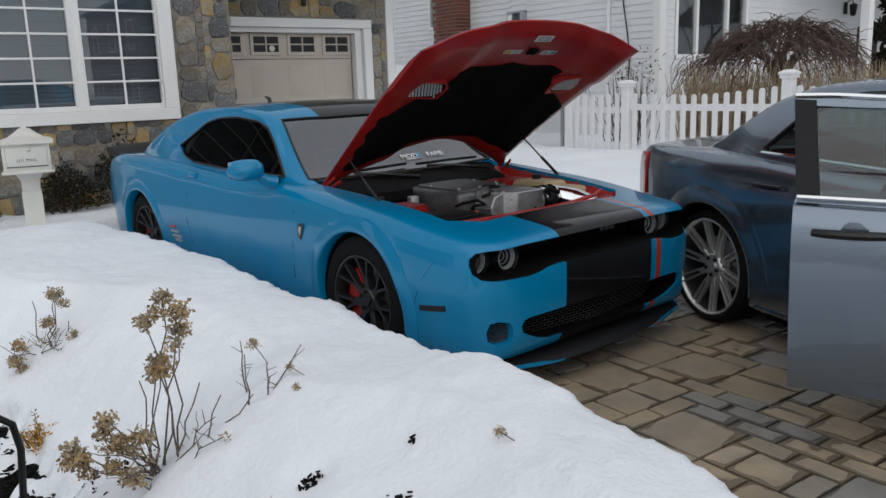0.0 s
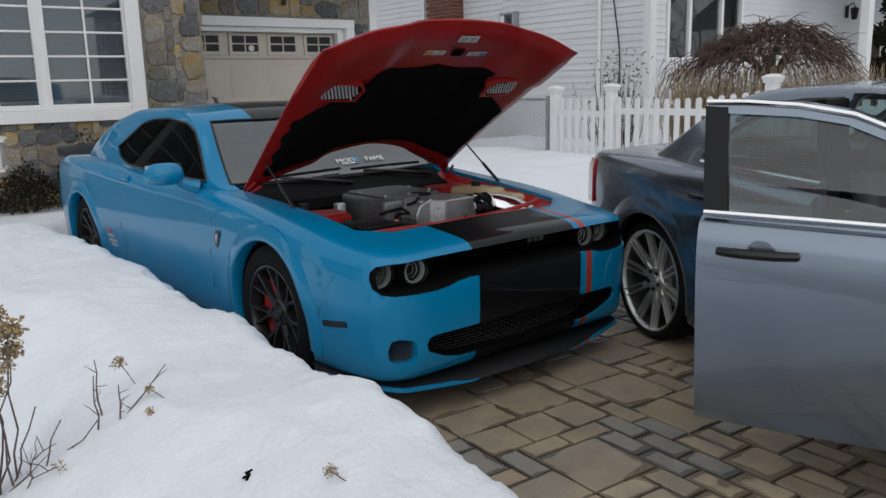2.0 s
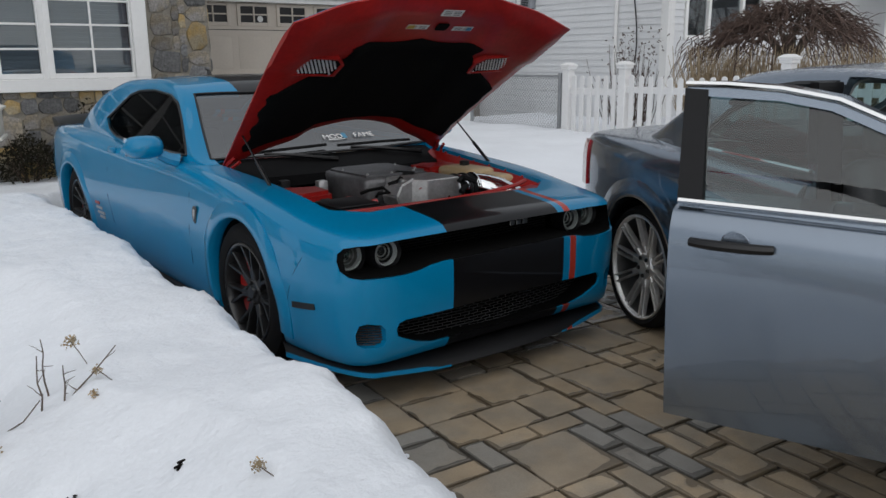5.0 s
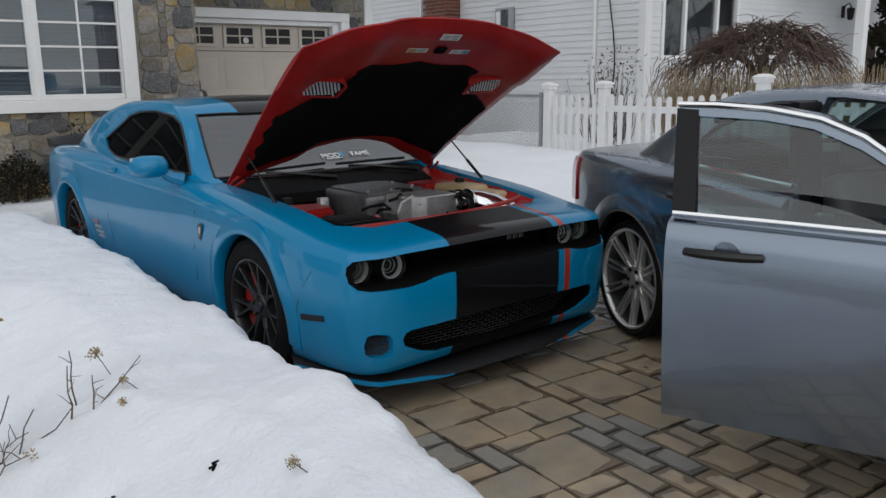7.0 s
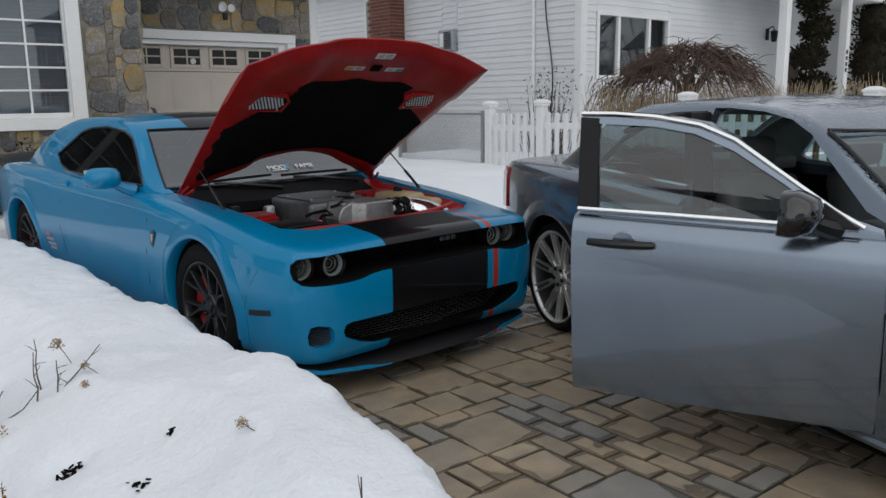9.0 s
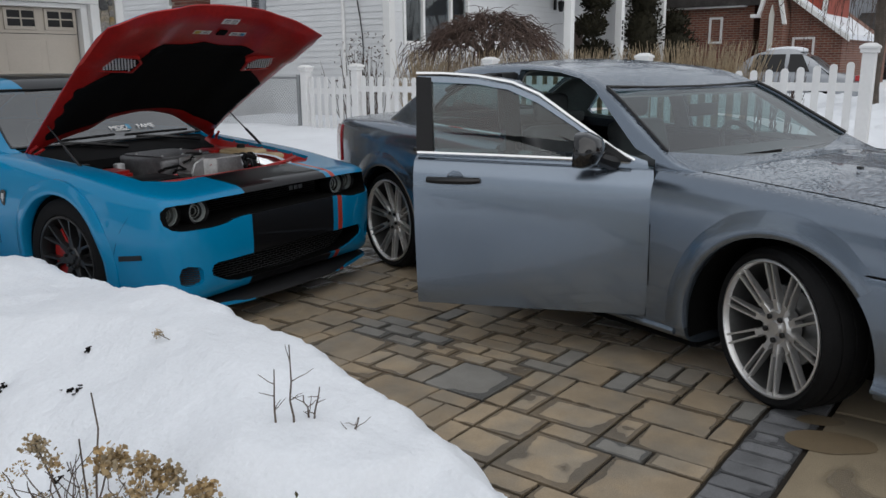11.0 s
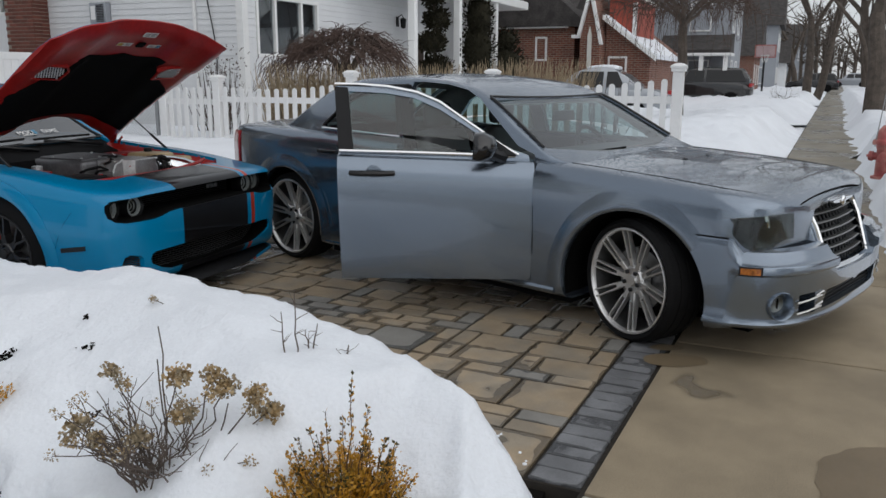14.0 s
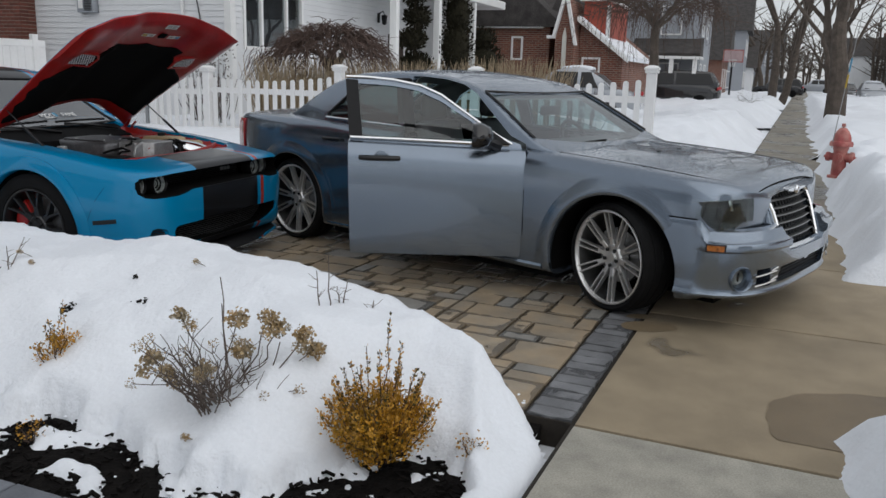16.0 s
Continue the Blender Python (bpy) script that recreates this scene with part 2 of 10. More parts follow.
M_CONC2 = pmat("pale_concrete", (0.38, 0.36, 0.305), 0.75, vary=0.24, scale=5, fine=120, bump=0.5, bump_scale=170, wet=0.66, damp=0.7, crisp=0.02)
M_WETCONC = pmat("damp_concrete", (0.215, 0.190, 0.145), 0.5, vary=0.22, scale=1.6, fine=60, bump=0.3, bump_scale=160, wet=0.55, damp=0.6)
M_ASPHALT = pmat("asphalt", (0.05, 0.05, 0.052), 0.7, vary=0.2, scale=2, fine=80, bump=0.3, bump_scale=120, wet=0.5)
M_WHITE = pmat("white_paint", (0.80, 0.80, 0.79), 0.45, vary=0.03, scale=2, fine=30)
M_VINYL = pmat("white_vinyl", (0.82, 0.82, 0.82), 0.4, vary=0.04, scale=1.5, fine=20)
M_SIDING = pmat("siding", (0.72, 0.73, 0.74), 0.5, vary=0.05, scale=1.0, fine=40, bump=0.08, bump_scale=60)
M_GARAGE = pmat("garage_door", (0.52, 0.465, 0.40), 0.55, vary=0.04, scale=2, fine=40)
M_STONE = pmat("field_stone", (0.25, 0.21, 0.15), 0.85, vary=0.5, scale=7, fine=45, bump=1.0, bump_scale=34, second=(0.17, 0.16, 0.15), each=0.35)
M_STONE_Y = pmat("gold_stone", (0.40, 0.27, 0.10), 0.8, vary=0.35, scale=6, fine=55, bump=0.7, bump_scale=28, second=(0.25, 0.21, 0.14), each=0.25)
M_STONE_G = pmat("grey_stone", (0.150, 0.150, 0.152), 0.85, vary=0.55, scale=9, fine=40, bump=1.0, bump_scale=34, second=(0.10, 0.10, 0.10), each=0.4)
M_MORTAR = pmat("mortar", (0.24, 0.22, 0.185), 0.9, vary=0.2, scale=12, fine=90, bump=0.6, bump_scale=90)
M_BRICK = pmat("brick", (0.145, 0.046, 0.031), 0.85, vary=0.3, scale=6, fine=60, bump=0.4, bump_scale=90, each=0.3)
M_BRICKJ = pmat("brick_mortar", (0.24, 0.20, 0.165), 0.9, vary=0.15, scale=10, fine=90)
M_SHINGLE = pmat("shingle", (0.05, 0.045, 0.043), 0.9, vary=0.35, scale=3, fine=25, bump=0.5, bump_scale=40)
M_CLAD = pmat("grey_clad", (0.32, 0.34, 0.37), 0.6, vary=0.08, scale=0.7, fine=20)
M_REDCLAD = pmat("red_clad", (0.32, 0.06, 0.035), 0.6, vary=0.12, scale=2, fine=30)
M_DARKWOOD = pmat("dark_wood", (0.05, 0.032, 0.025), 0.7, vary=0.3, scale=6, fine=40)
M_BARK = pmat("bark", (0.085, 0.068, 0.055), 0.9, vary=0.35, scale=5, fine=40, bump=0.9, bump_scale=18)
M_TWIG = pmat("twig", (0.075, 0.048, 0.036), 0.85, vary=0.3, scale=10, fine=80)
M_REDTWIG = pmat("weeping_twig", (0.095, 0.062, 0.050), 0.85, vary=0.35, scale=8, fine=70)
M_TAN = pmat("dry_grass", (0.37, 0.290, 0.190), 0.85, vary=0.3, scale=8, fine=60)
M_STEM = pmat("dry_stem", (0.11, 0.085, 0.07), 0.85, vary=0.3, scale=12, fine=80)
M_FLOWER = pmat("dry_flower", (0.38, 0.265, 0.130), 0.9, vary=0.4, scale=20, fine=120, second=(0.33, 0.27, 0.18))
M_BOX = pmat("gold_leaf", (0.50, 0.25, 0.018), 0.5, vary=0.3, scale=14, fine=80, second=(0.30, 0.17, 0.015), spread=0.58)
M_BOXDARK = pmat("dark_leaf", (0.06, 0.05, 0.012), 0.6, vary=0.3, scale=14, fine=80)
M_YEW = pmat("evergreen", (0.020, 0.018, 0.010), 0.85, vary=0.4, scale=8, fine=60, spec=0.2)
M_CHAIN = pmat("galvanised", (0.33, 0.34, 0.35), 0.45, 0.7, vary=0.1, scale=8)
M_HYDRANT = pmat("hydrant_paint", (0.36, 0.085, 0.080), 0.55, vary=0.2, scale=9, fine=60, bump=0.15, bump_scale=50, second=(0.46, 0.19, 0.16))
M_BLACK = pmat("black_plastic", (0.006, 0.006, 0.007), 0.5, vary=0.15, scale=10, spec=0.3)
M_SATIN = pmat("satin_black", (0.006, 0.006, 0.007), 0.35, vary=0.1, scale=10)
M_MATTE = pmat("matte_black", (0.004, 0.004, 0.004), 0.95, vary=0.1, scale=10, spec=0.08)
M_GLOSSBLACK = pmat("gloss_black", (0.006, 0.006, 0.007), 0.12, vary=0.1, scale=10, coat=0.6)
M_RUBBER = pmat("rubber", (0.006, 0.006, 0.0065), 0.8, vary=0.2, scale=14, fine=90, spec=0.18)
M_CHROME = pmat("chrome", (0.78, 0.79, 0.80), 0.08, 1.0, vary=0)
M_LAMPRING = pmat("lamp_ring", (0.75, 0.76, 0.78), 0.25, 0.3, vary=0.03, scale=20)
M_ALU = pmat("brushed_alloy", (0.72, 0.71, 0.70), 0.36, 0.85, vary=0.06, scale=20)
M_CASTALU = pmat("cast_alloy", (0.60, 0.60, 0.60), 0.40, 0.85, vary=0.15, scale=18, bump=0.2, bump_scale=90)
M_COWL = pmat("cowl_plastic", (0.005, 0.005, 0.0055), 0.8, vary=0.2, scale=10, fine=90, spec=0.12)
M_CHARGER = pmat("grey_cast_case", (0.15, 0.15, 0.155), 0.42, 0.6, vary=0.2, scale=14, bump=0.2, bump_scale=90)
M_MESH = pmat("grille_mesh", (0.030, 0.030, 0.032), 0.45, vary=0.1, scale=10)
M_RIMBLACK = pmat("black_rim", (0.014, 0.014, 0.015), 0.3, 0.0, vary=0.1, scale=10, coat=0.3)
M_CALIPER = pmat("red_caliper", (0.35, 0.008, 0.006), 0.35, vary=0.08, scale=12, coat=0.5)
M_REDBAY = pmat("red_primer_paint", (0.31, 0.012, 0.010), 0.36, vary=0.16, scale=5, fine=40, coat=0.12, spec=0.3)
M_TANK = pmat("tank_plastic", (0.46, 0.34, 0.19), 0.4, vary=0.12, scale=9)
M_LABEL = pmat("label_paper", (0.62, 0.62, 0.60), 0.5, vary=0.05, scale=20)
M_INK = pmat("ink", (0.03, 0.03, 0.03), 0.6, vary=0)
M_YELLOW = pmat("yellow_ink", (0.45, 0.31, 0.04), 0.5, vary=0)
M_CYANINK = pmat("cyan_ink", (0.06, 0.24, 0.38), 0.5, vary=0)
M_DISC = pmat("brake_disc", (0.24, 0.24, 0.24), 0.4, 0.9, vary=0.1, scale=10)
M_SEAT = pmat("grey_leather", (0.10, 0.10, 0.105), 0.55, vary=0.12, scale=9, bump=0.1, bump_scale=120)
M_PALESEAT = pmat("pale_leather", (0.30, 0.31, 0.31), 0.55, vary=0.12, scale=9, bump=0.1, bump_scale=120)
M_AMBER = pmat("amber_lens", (0.36, 0.11, 0.012), 0.15, vary=0.3, scale=60, coat=0.6)
M_TAILRED = pmat("red_lens", (0.42, 0.012, 0.015), 0.12, vary=0.1, scale=30, coat=0.8)
M_MAILBOX = pmat("mailbox_plastic", (0.66, 0.65, 0.60), 0.5, vary=0.05, scale=5)
M_GLASS = glass("clear_glass", (0.93, 0.97, 0.95), 0.92)
M_WS = glass("windshield_glass", (0.75, 0.80, 0.80), 0.35, ior=3.4)
M_TINT = glass("tinted_glass", (0.4, 0.45, 0.45), 0.02, ior=1.22, gain=0.14)
M_SMOKE = glass("smoke_glass", (0.7, 0.8, 0.82), 0.35, ior=1.8)
M_GREENGLASS = glass("green_tint_glass", (0.54, 0.75, 0.75), 0.75, ior=1.9)
M_SCREEN = glass("screen_glass", (0.60, 0.80, 0.80), 0.75, ior=2.4)
M_HOUSEGLASS = glass("window_glass", (0.92, 0.96, 0.98), 0.93, ior=1.8)
M_SILVERPAINT = pmat("steel_blue_metallic", (0.205, 0.248, 0.305), 0.26, 0.88, vary=0.03, scale=1.5, fine=400, coat=1.0)
M_FARCAR = pmat("far_car_dark", (0.015, 0.015, 0.017), 0.25, 0.2, vary=0.05, scale=2, coat=1.0)
M_FARCAR2 = pmat("far_car_silver", (0.35, 0.37, 0.40), 0.3, 0.5, vary=0.05, scale=2, coat=1.0)
M_BACKBOARD = pmat("backboard", (0.45, 0.33, 0.33), 0.5, vary=0.1, scale=4)
M_BLIND = pmat("blind", (0.19, 0.225, 0.26), 0.6, vary=0.06, scale=3)
# near-black: the shade of unlit rooms is put into this colour
M_ROOMSHADE = pmat("room_shade", (0.03, 0.033, 0.038), 0.9, vary=0.2, scale=2)


def stripe_paint():
    """Blue metallic with a matte black band along the car and a red line beside it."""
    m = bpy.data.materials.new("striped_blue_paint")
    m.use_nodes = True
    n, l = m.node_tree.nodes, m.node_tree.links
    b = n["Principled BSDF"]
    co, sep = n.new("ShaderNodeTexCoord"), n.new("ShaderNodeSeparateXYZ")
    l.new(co.outputs["Object"], sep.inputs[0])

    def between(lo, hi):
        a, c, d = n.new("ShaderNodeMath"), n.new("ShaderNodeMath"), n.new("ShaderNodeMath")
        a.operation, c.operation, d.operation = "GREATER_THAN", "LESS_THAN", "MULTIPLY"
        a.inputs[1].default_value, c.inputs[1].default_value = lo, hi
        l.new(sep.outputs[0], a.inputs[0])
        l.new(sep.outputs[0], c.inputs[0])
        l.new(a.outputs[0], d.inputs[0])
        l.new(c.outputs[0], d.inputs[1])
        return d.outputs[0]
    tex = n.new("ShaderNodeTexNoise")
    tex.inputs["Scale"].default_value = 500
    l.new(co.outputs["Object"], tex.inputs["Vector"])
    flake = n.new("ShaderNodeMix")
    flake.data_type = "RGBA"
    flake.inputs[6].default_value, flake.inputs[7].default_value = (0.0, 0.168, 0.352, 1), (0.0, 0.226, 0.440, 1)
    l.new(tex.outputs["Fac"], flake.inputs[0])
    last = flake.outputs[2]
    for lo, hi, c in ((-0.355, 0.365, (0.007, 0.007, 0.008, 1)), (0.412, 0.455, (0.38, 0.035, 0.018, 1))):
        x = n.new("ShaderNodeMix")
        x.data_type = "RGBA"
        x.inputs[7].default_value = c
        l.new(between(lo, hi), x.inputs[0])
        l.new(last, x.inputs[6])
        last = x.outputs[2]
    l.new(last, b.inputs["Base Color"])
    r = n.new("ShaderNodeMapRange")
    r.inputs[3].default_value, r.inputs[4].default_value = 0.34, 0.30
    band = between(-0.355, 0.365)
    l.new(band, r.inputs[0])
    l.new(r.outputs[0], b.inputs["Roughness"])
    c2 = n.new("ShaderNodeMapRange")
    c2.inputs[3].default_value, c2.inputs[4].default_value = 0.85, 0.55
    l.new(band, c2.inputs[0])
    l.new(c2.outputs[0], b.inputs["Coat Weight"])
    b.inputs["Coat Roughness"].default_value, b.inputs["Coat IOR"].default_value = 0.015, 1.48
    b.inputs["Metallic"].default_value = 0.0
    b.inputs["Specular IOR Level"].default_value = 0.08
    return m


M_BLUE = stripe_paint()

# ---- ground ----
STREET_TURN = radians(-2.15)
STREET_AT = Vector((-1.7, -3.88, 0))


def street(x, y, z=0.0):
    """A place in the street's own axes (x along the pavement, y towards the houses, from the paving's near corner)."""
    c, s = math.cos(STREET_TURN), math.sin(STREET_TURN)
    return Vector((STREET_AT.x + x * c - y * s, STREET_AT.y + x * s + y * c, z))


STREET_M = Matrix.Translation(STREET_AT) @ Matrix.Rotation(STREET_TURN, 4, "Z")


def lump(x, y, f, seed=0.0):
    return noise.noise(Vector((x * f + seed, y * f - seed, seed * 1.7)))


def sheet(name, x0, x1, y0, y1, step, height, material, label, m=None, drop=-0.06, kind="structure", category="snow"):
    """A sheet of ground or snow whose height is a function of the place; no face where it lies under the ground."""
    bm = bmesh.new()
    nx, ny = int((x1 - x0) / step) + 1, int((y1 - y0) / step) + 1
    at = {}
    hs = np.empty((nx, ny))
    for i in range(nx):
        for j in range(ny):
            hs[i, j] = height(x0 + i * step, y0 + j * step)
    for i in range(nx - 1):
        for j in range(ny - 1):
            if max(hs[i, j], hs[i + 1, j], hs[i, j + 1], hs[i + 1, j + 1]) <= drop:
                continue
            face = []
            for a, b in ((i, j), (i + 1, j), (i + 1, j + 1), (i, j + 1)):
                if (a, b) not in at:
                    x, y = x0 + a * step, y0 + b * step
                    h = hs[a, b]
                    if h > 0.03:
                        x += 0.4 * step * lump(x, y, 9, 3.1)
                        y += 0.4 * step * lump(x, y, 9, 8.1)
                    at[a, b] = bm.verts.new((x, y, max(h, drop)))
                face.append(at[a, b])
            bm.faces.new(face)
    ob = solid(name, bm, material, label, category, kind, angle=180)
    if m is not None:
        ob.matrix_world = m
    return ob


def smooth(t):
    t = min(1.0, max(0.0, t))
    return t * t * (3 - 2 * t)


bm = bmesh.new()
bmesh.ops.create_grid(bm, x_segments=4, y_segments=4, size=700)
for v in bm.verts:
    v.co.z = -0.14
solid("ground", bm, M_ICE, "wide snow-covered ground reaching to the horizon", "ground", "structure")

bm = bmesh.new()
box(bm, -60, 260, -16.5, -8.2, -0.3, -0.10)
road = solid("road", bm, M_ASPHALT, "wet grey asphalt street with snow along its edges", "road", "structure")
road.matrix_world = STREET_M

bm = bmesh.new()
box(bm, 0.05, 5.2, 0.0, 12.4, -0.30, -0.014)
driveway = solid("driveway", bm, M_JOINT, "driveway of tan stone pavers with dark sanded joints", "driveway", "structure")
driveway.matrix_world = STREET_M

bm = bmesh.new()
box(bm, -2.985, -1.2, 0.06, 10.0, -0.30, -0.045)
bed = solid("ground_bed", bm, M_MULCH, "dark mulch bed under the melting snow", "ground", "structure")
bed.matrix_world = Matrix.Identity(4)
bed.location = (0, -3.8, 0)

# garden snow beside the driveway
EAST = spline([(-3.9, -2.15), (-3.65, -1.62), (-3.35, -1.35), (-3.0, -1.20), (-2.4, -1.07), (-1.7, -0.97), (-1.1, -0.94), (-0.75, -0.96), (-0.3, -0.99), (1.0, -1.01), (3.2, -1.06), (4.2, -1.15), (5.0, -0.6), (6.0, 0.3)])
WEST = spline([(-3.95, -2.48), (-3.68, -2.42), (-3.55, -2.22), (-3.40, -2.12), (-3.22, -2.14), (-3.10, -2.44), (-2.94, -2.64), (-2.75, -2.76), (-2.45, -2.60), (-2.0, -2.52), (-1.6, -2.54), (-1.0, -2.70), (-0.5, -2.54), (0.0, -2.56), (0.6, -2.64), (1.2, -2.9), (1.8, -3.6), (2.6, -5.2)])
RIDGE = spline([(-3.8, 0.22), (-3.3, 0.33), (-2.7, 0.435), (-2.0, 0.48), (-1.4, 0.48), (-0.9, 0.45), (-0.2, 0.45), (1.5, 0.46), (3.5, 0.45), (5.0, 0.26), (7.0, 0.25)])


def garden(x, y):
    de = EAST(y) + 0.05 * lump(x, y, 3.5, 1.0) + 0.03 * lump(x, y, 11, 2.0) + 0.018 * lump(x, y, 25, 2.5) - x
    dw = x - WEST(y) - 0.15 * lump(x, y, 3.2, 5.0) - 0.13 * lump(x, y, 8, 6.0) - 0.06 * lump(x, y, 19, 6.6)
    ds = y + 3.80 + 0.05 * lump(x, y, 4, 7.0)
    if dw <= 0 < min(de, ds) and dw > -0.45:
        thin = 0.085 * lump(x, y, 5.5, 50) + 0.05 * lump(x, y, 15, 51) - 0.045 + 0.06 * dw
        return max(dw * 2.5, thin)
    if min(de, dw, ds) <= 0:
        return min(de, dw, ds) * 2.5
    top = RIDGE(y)
    rise_e = top * smooth(de / (0.33 - 0.08 * smooth((y + 0.9) / 0.6))) ** 0.7
    rise_s = top * 1.15 * smooth(ds / 0.55) ** 0.75
    slope = max(0.0, x - WEST(y))
    rise_w = 0.055 * smooth(dw / 0.07) ** 0.6 + 0.36 * slope + 0.09 * smooth((slope - 0.15) / 0.4)
    h = min(rise_e, rise_s, rise_w)
    h += 0.035 * lump(x, y, 1.7, 11.0) * smooth(h / 0.2) + 0.011 * lump(x, y, 5.0, 12.0) + 0.009 * lump(x, y, 13.0, 13.0) * smooth(h / 0.06) + 0.005 * lump(x, y, 30.0, 14.0) * smooth(h / 0.04)
    for px, py, d, r in DIMPLES:
        h -= d * math.exp(-((x - px) ** 2 + (y - py) ** 2) / (r * r))
    return h


DIMPLES = [(-2.28, -1.70, -0.10, 0.22), (-2.06, -1.48, 0.05, 0.06), (-2.36, -2.55, 0.05, 0.16), (-2.33, -3.36, 0.07, 0.20), (-2.26, -1.68, 0.05, 0.10), (-2.35, -0.23, 0.04, 0.05), (-2.2, -0.55, 0.05, 0.14), (-2.2, -2.1, 0.04, 0.08)]
snow_bank = sheet("snow_bank", -5.2, 0.6, -3.95, 6.1, 0.026, garden, M_SNOW, "deep white snow bank with lumpy crust beside the driveway")


def beside(x, y):
    """Snow between the driveway and the fence, and under the fence."""
    d = min(x - 2.75 - 0.25 * lump(x, y, 1.1, 21), y + 2.6 + 0.3 * lump(x, y, 1.3, 22))
    if y > 1.2:
        d = x - 1.75 - 0.25 * lump(x, y, 1.1, 21)
    top = 0.34 + 0.12 * smooth((y - 1.5) / 2)
    return d * 2.0 if d <= 0 else top * smooth(d / 0.5) + 0.05 * lump(x, y, 1.2, 23) + 0.02 * lump(x, y, 4, 24)


sheet("snow_bank", 1.6, 9.0, -3.2, 8.4, 0.09, beside, M_SNOW, "snow heaped along the picket fence beside the driveway")


def yard(x, y):
    """Snow on the yards along the pavement, in street axes."""
    d = y - 0.05 - 0.18 * lump(x, y, 0.8, 31)
    if x < 9.4:
        d = min(d, x - 7.9)
    for a, b in ((21.0, 26.2), (41.0, 46.0)):
        if a < x < b:
            d = min(d, max(a + 0.3 - x, x - b + 0.3, -0.1) + 0.2 * lump(x, y, 0.9, 32)) if y < 30 else d
    if d <= 0:
        return d * 2.0
    return 0.55 * smooth(d / 0.9) * (0.8 + 0.5 * lump(x, y, 0.35, 33)) + smooth(d / 0.5) * (0.13 * lump(x, y, 1.1, 34) + 0.085 * lump(x, y, 3.2, 35) + 0.045 * lump(x, y, 7, 36) + 0.05)


sheet("snow_yard", 7.7, 24, 0.0, 9, 0.10, yard, M_SNOW, "trampled snow over the front yards along the pavement", STREET_M)
sheet("snow_yard", 23.9, 75, 0.0, 14, 0.25, yard, M_SNOW, "snow over the further front yards", STREET_M)


def verge(x, y):
    """Snow between the pavement and the street."""
    d = min((-1.10 if -0.6 < x < 3.0 else -1.18) - y + 0.12 * lump(x, y, 1.0, 41) + 0.05 * lump(x, y, 5.0, 48), y + 8.2)
    if x < 3.0:
        d = min(d, 0.36 + 0.12 * lump(x, y, 1.5, 44) - x)
    else:
        d = min(d, x - 3.52 - 0.2 * lump(x, y, 1.2, 42))
    if d <= 0:
        return d * 2.0
    return ((0.54 + 0.16 * smooth((x - 4.5) / 1.5) * smooth((8.5 - x) / 1.0)) * smooth(d / 0.42) ** 0.62) * (0.9 + 0.5 * lump(x, y, 0.5, 43)) + smooth(d / 0.3) * (0.11 * lump(x, y, 1.6, 45) + 0.065 * lump(x, y, 4.0, 46) + 0.03 * lump(x, y, 9, 47))


sheet("snow_verge", -30.0, -3.9, -8.4, -0.9, 0.25, verge, M_SNOW, "ploughed snow along the street verge", STREET_M)
sheet("snow_verge", -4.0, 14.0, -8.4, -0.9, 0.055, verge, M_SNOW, "ploughed snow heaped along the street verge", STREET_M)
sheet("snow_verge", 13.9, 75, -8.4, -0.9, 0.3, verge, M_SNOW, "ploughed snow along the street verge further off", STREET_M)

# ---- own house ----
def trimmed(bm, x0, x1, y0, y1, z0, z1):
    box(bm, x0, x1, y0, y1, z0, z1, 0.006, 1)


WALL_Y, GARAGE_Y, QUOIN_X, CORNER_X = 6.11, 7.56, 1.16, 4.62
house = thing("house", "house with fieldstone front, white trimmed window and tan garage door", "house")
bm = bmesh.new()
box(bm, -4.2, 0.30, WALL_Y, WALL_Y + 0.25, -0.1, 1.24)
house_wall = part("wall", bm, M_MORTAR, house, "fieldstone wall with grey and gold stones")
for p in ((-7.0, -4.2, WALL_Y, WALL_Y + 0.25, -0.1, 3.6), (0.30, QUOIN_X, WALL_Y, WALL_Y + 0.25, -0.1, 3.6), (-4.2, 0.30, WALL_Y, WALL_Y + 0.25, 3.2, 3.6), (QUOIN_X - 0.25, QUOIN_X, WALL_Y + 0.25, GARAGE_Y + 0.2, -0.1, 3.6), (4.10, CORNER_X - 0.14, GARAGE_Y, GARAGE_Y + 0.25, -0.1, 3.6), (QUOIN_X, 4.10, GARAGE_Y, GARAGE_Y + 0.25, 2.45, 3.6)):
    bm = bmesh.new()
    box(bm, *p)
    part("wall", bm, M_MORTAR, house, "fieldstone wall with grey and gold stones")
bm = bmesh.new()
box(bm, -7.2, CORNER_X + 0.2, WALL_Y - 0.3, 16, 3.6, 3.75, 0.02, 1)
part("roof", bm, M_SHINGLE, house)
bm = bmesh.new()
box(bm, CORNER_X - 0.14, CORNER_X, GARAGE_Y - 0.02, GARAGE_Y + 0.12, -0.1, 3.6, 0.006, 1)
part("corner_board", bm, M_WHITE, house, "white corner board")
bm = bmesh.new()
box(bm, CORNER_X - 0.1, CORNER_X - 0.01, GARAGE_Y + 0.13, 15.8, -0.1, 3.6)
part("side_wall", bm, M_SIDING, house)
# near-black sheet across the house, its colour standing for unlit depth
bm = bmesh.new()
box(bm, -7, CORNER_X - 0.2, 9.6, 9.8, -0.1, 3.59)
part("inner_wall", bm, M_ROOMSHADE, house)

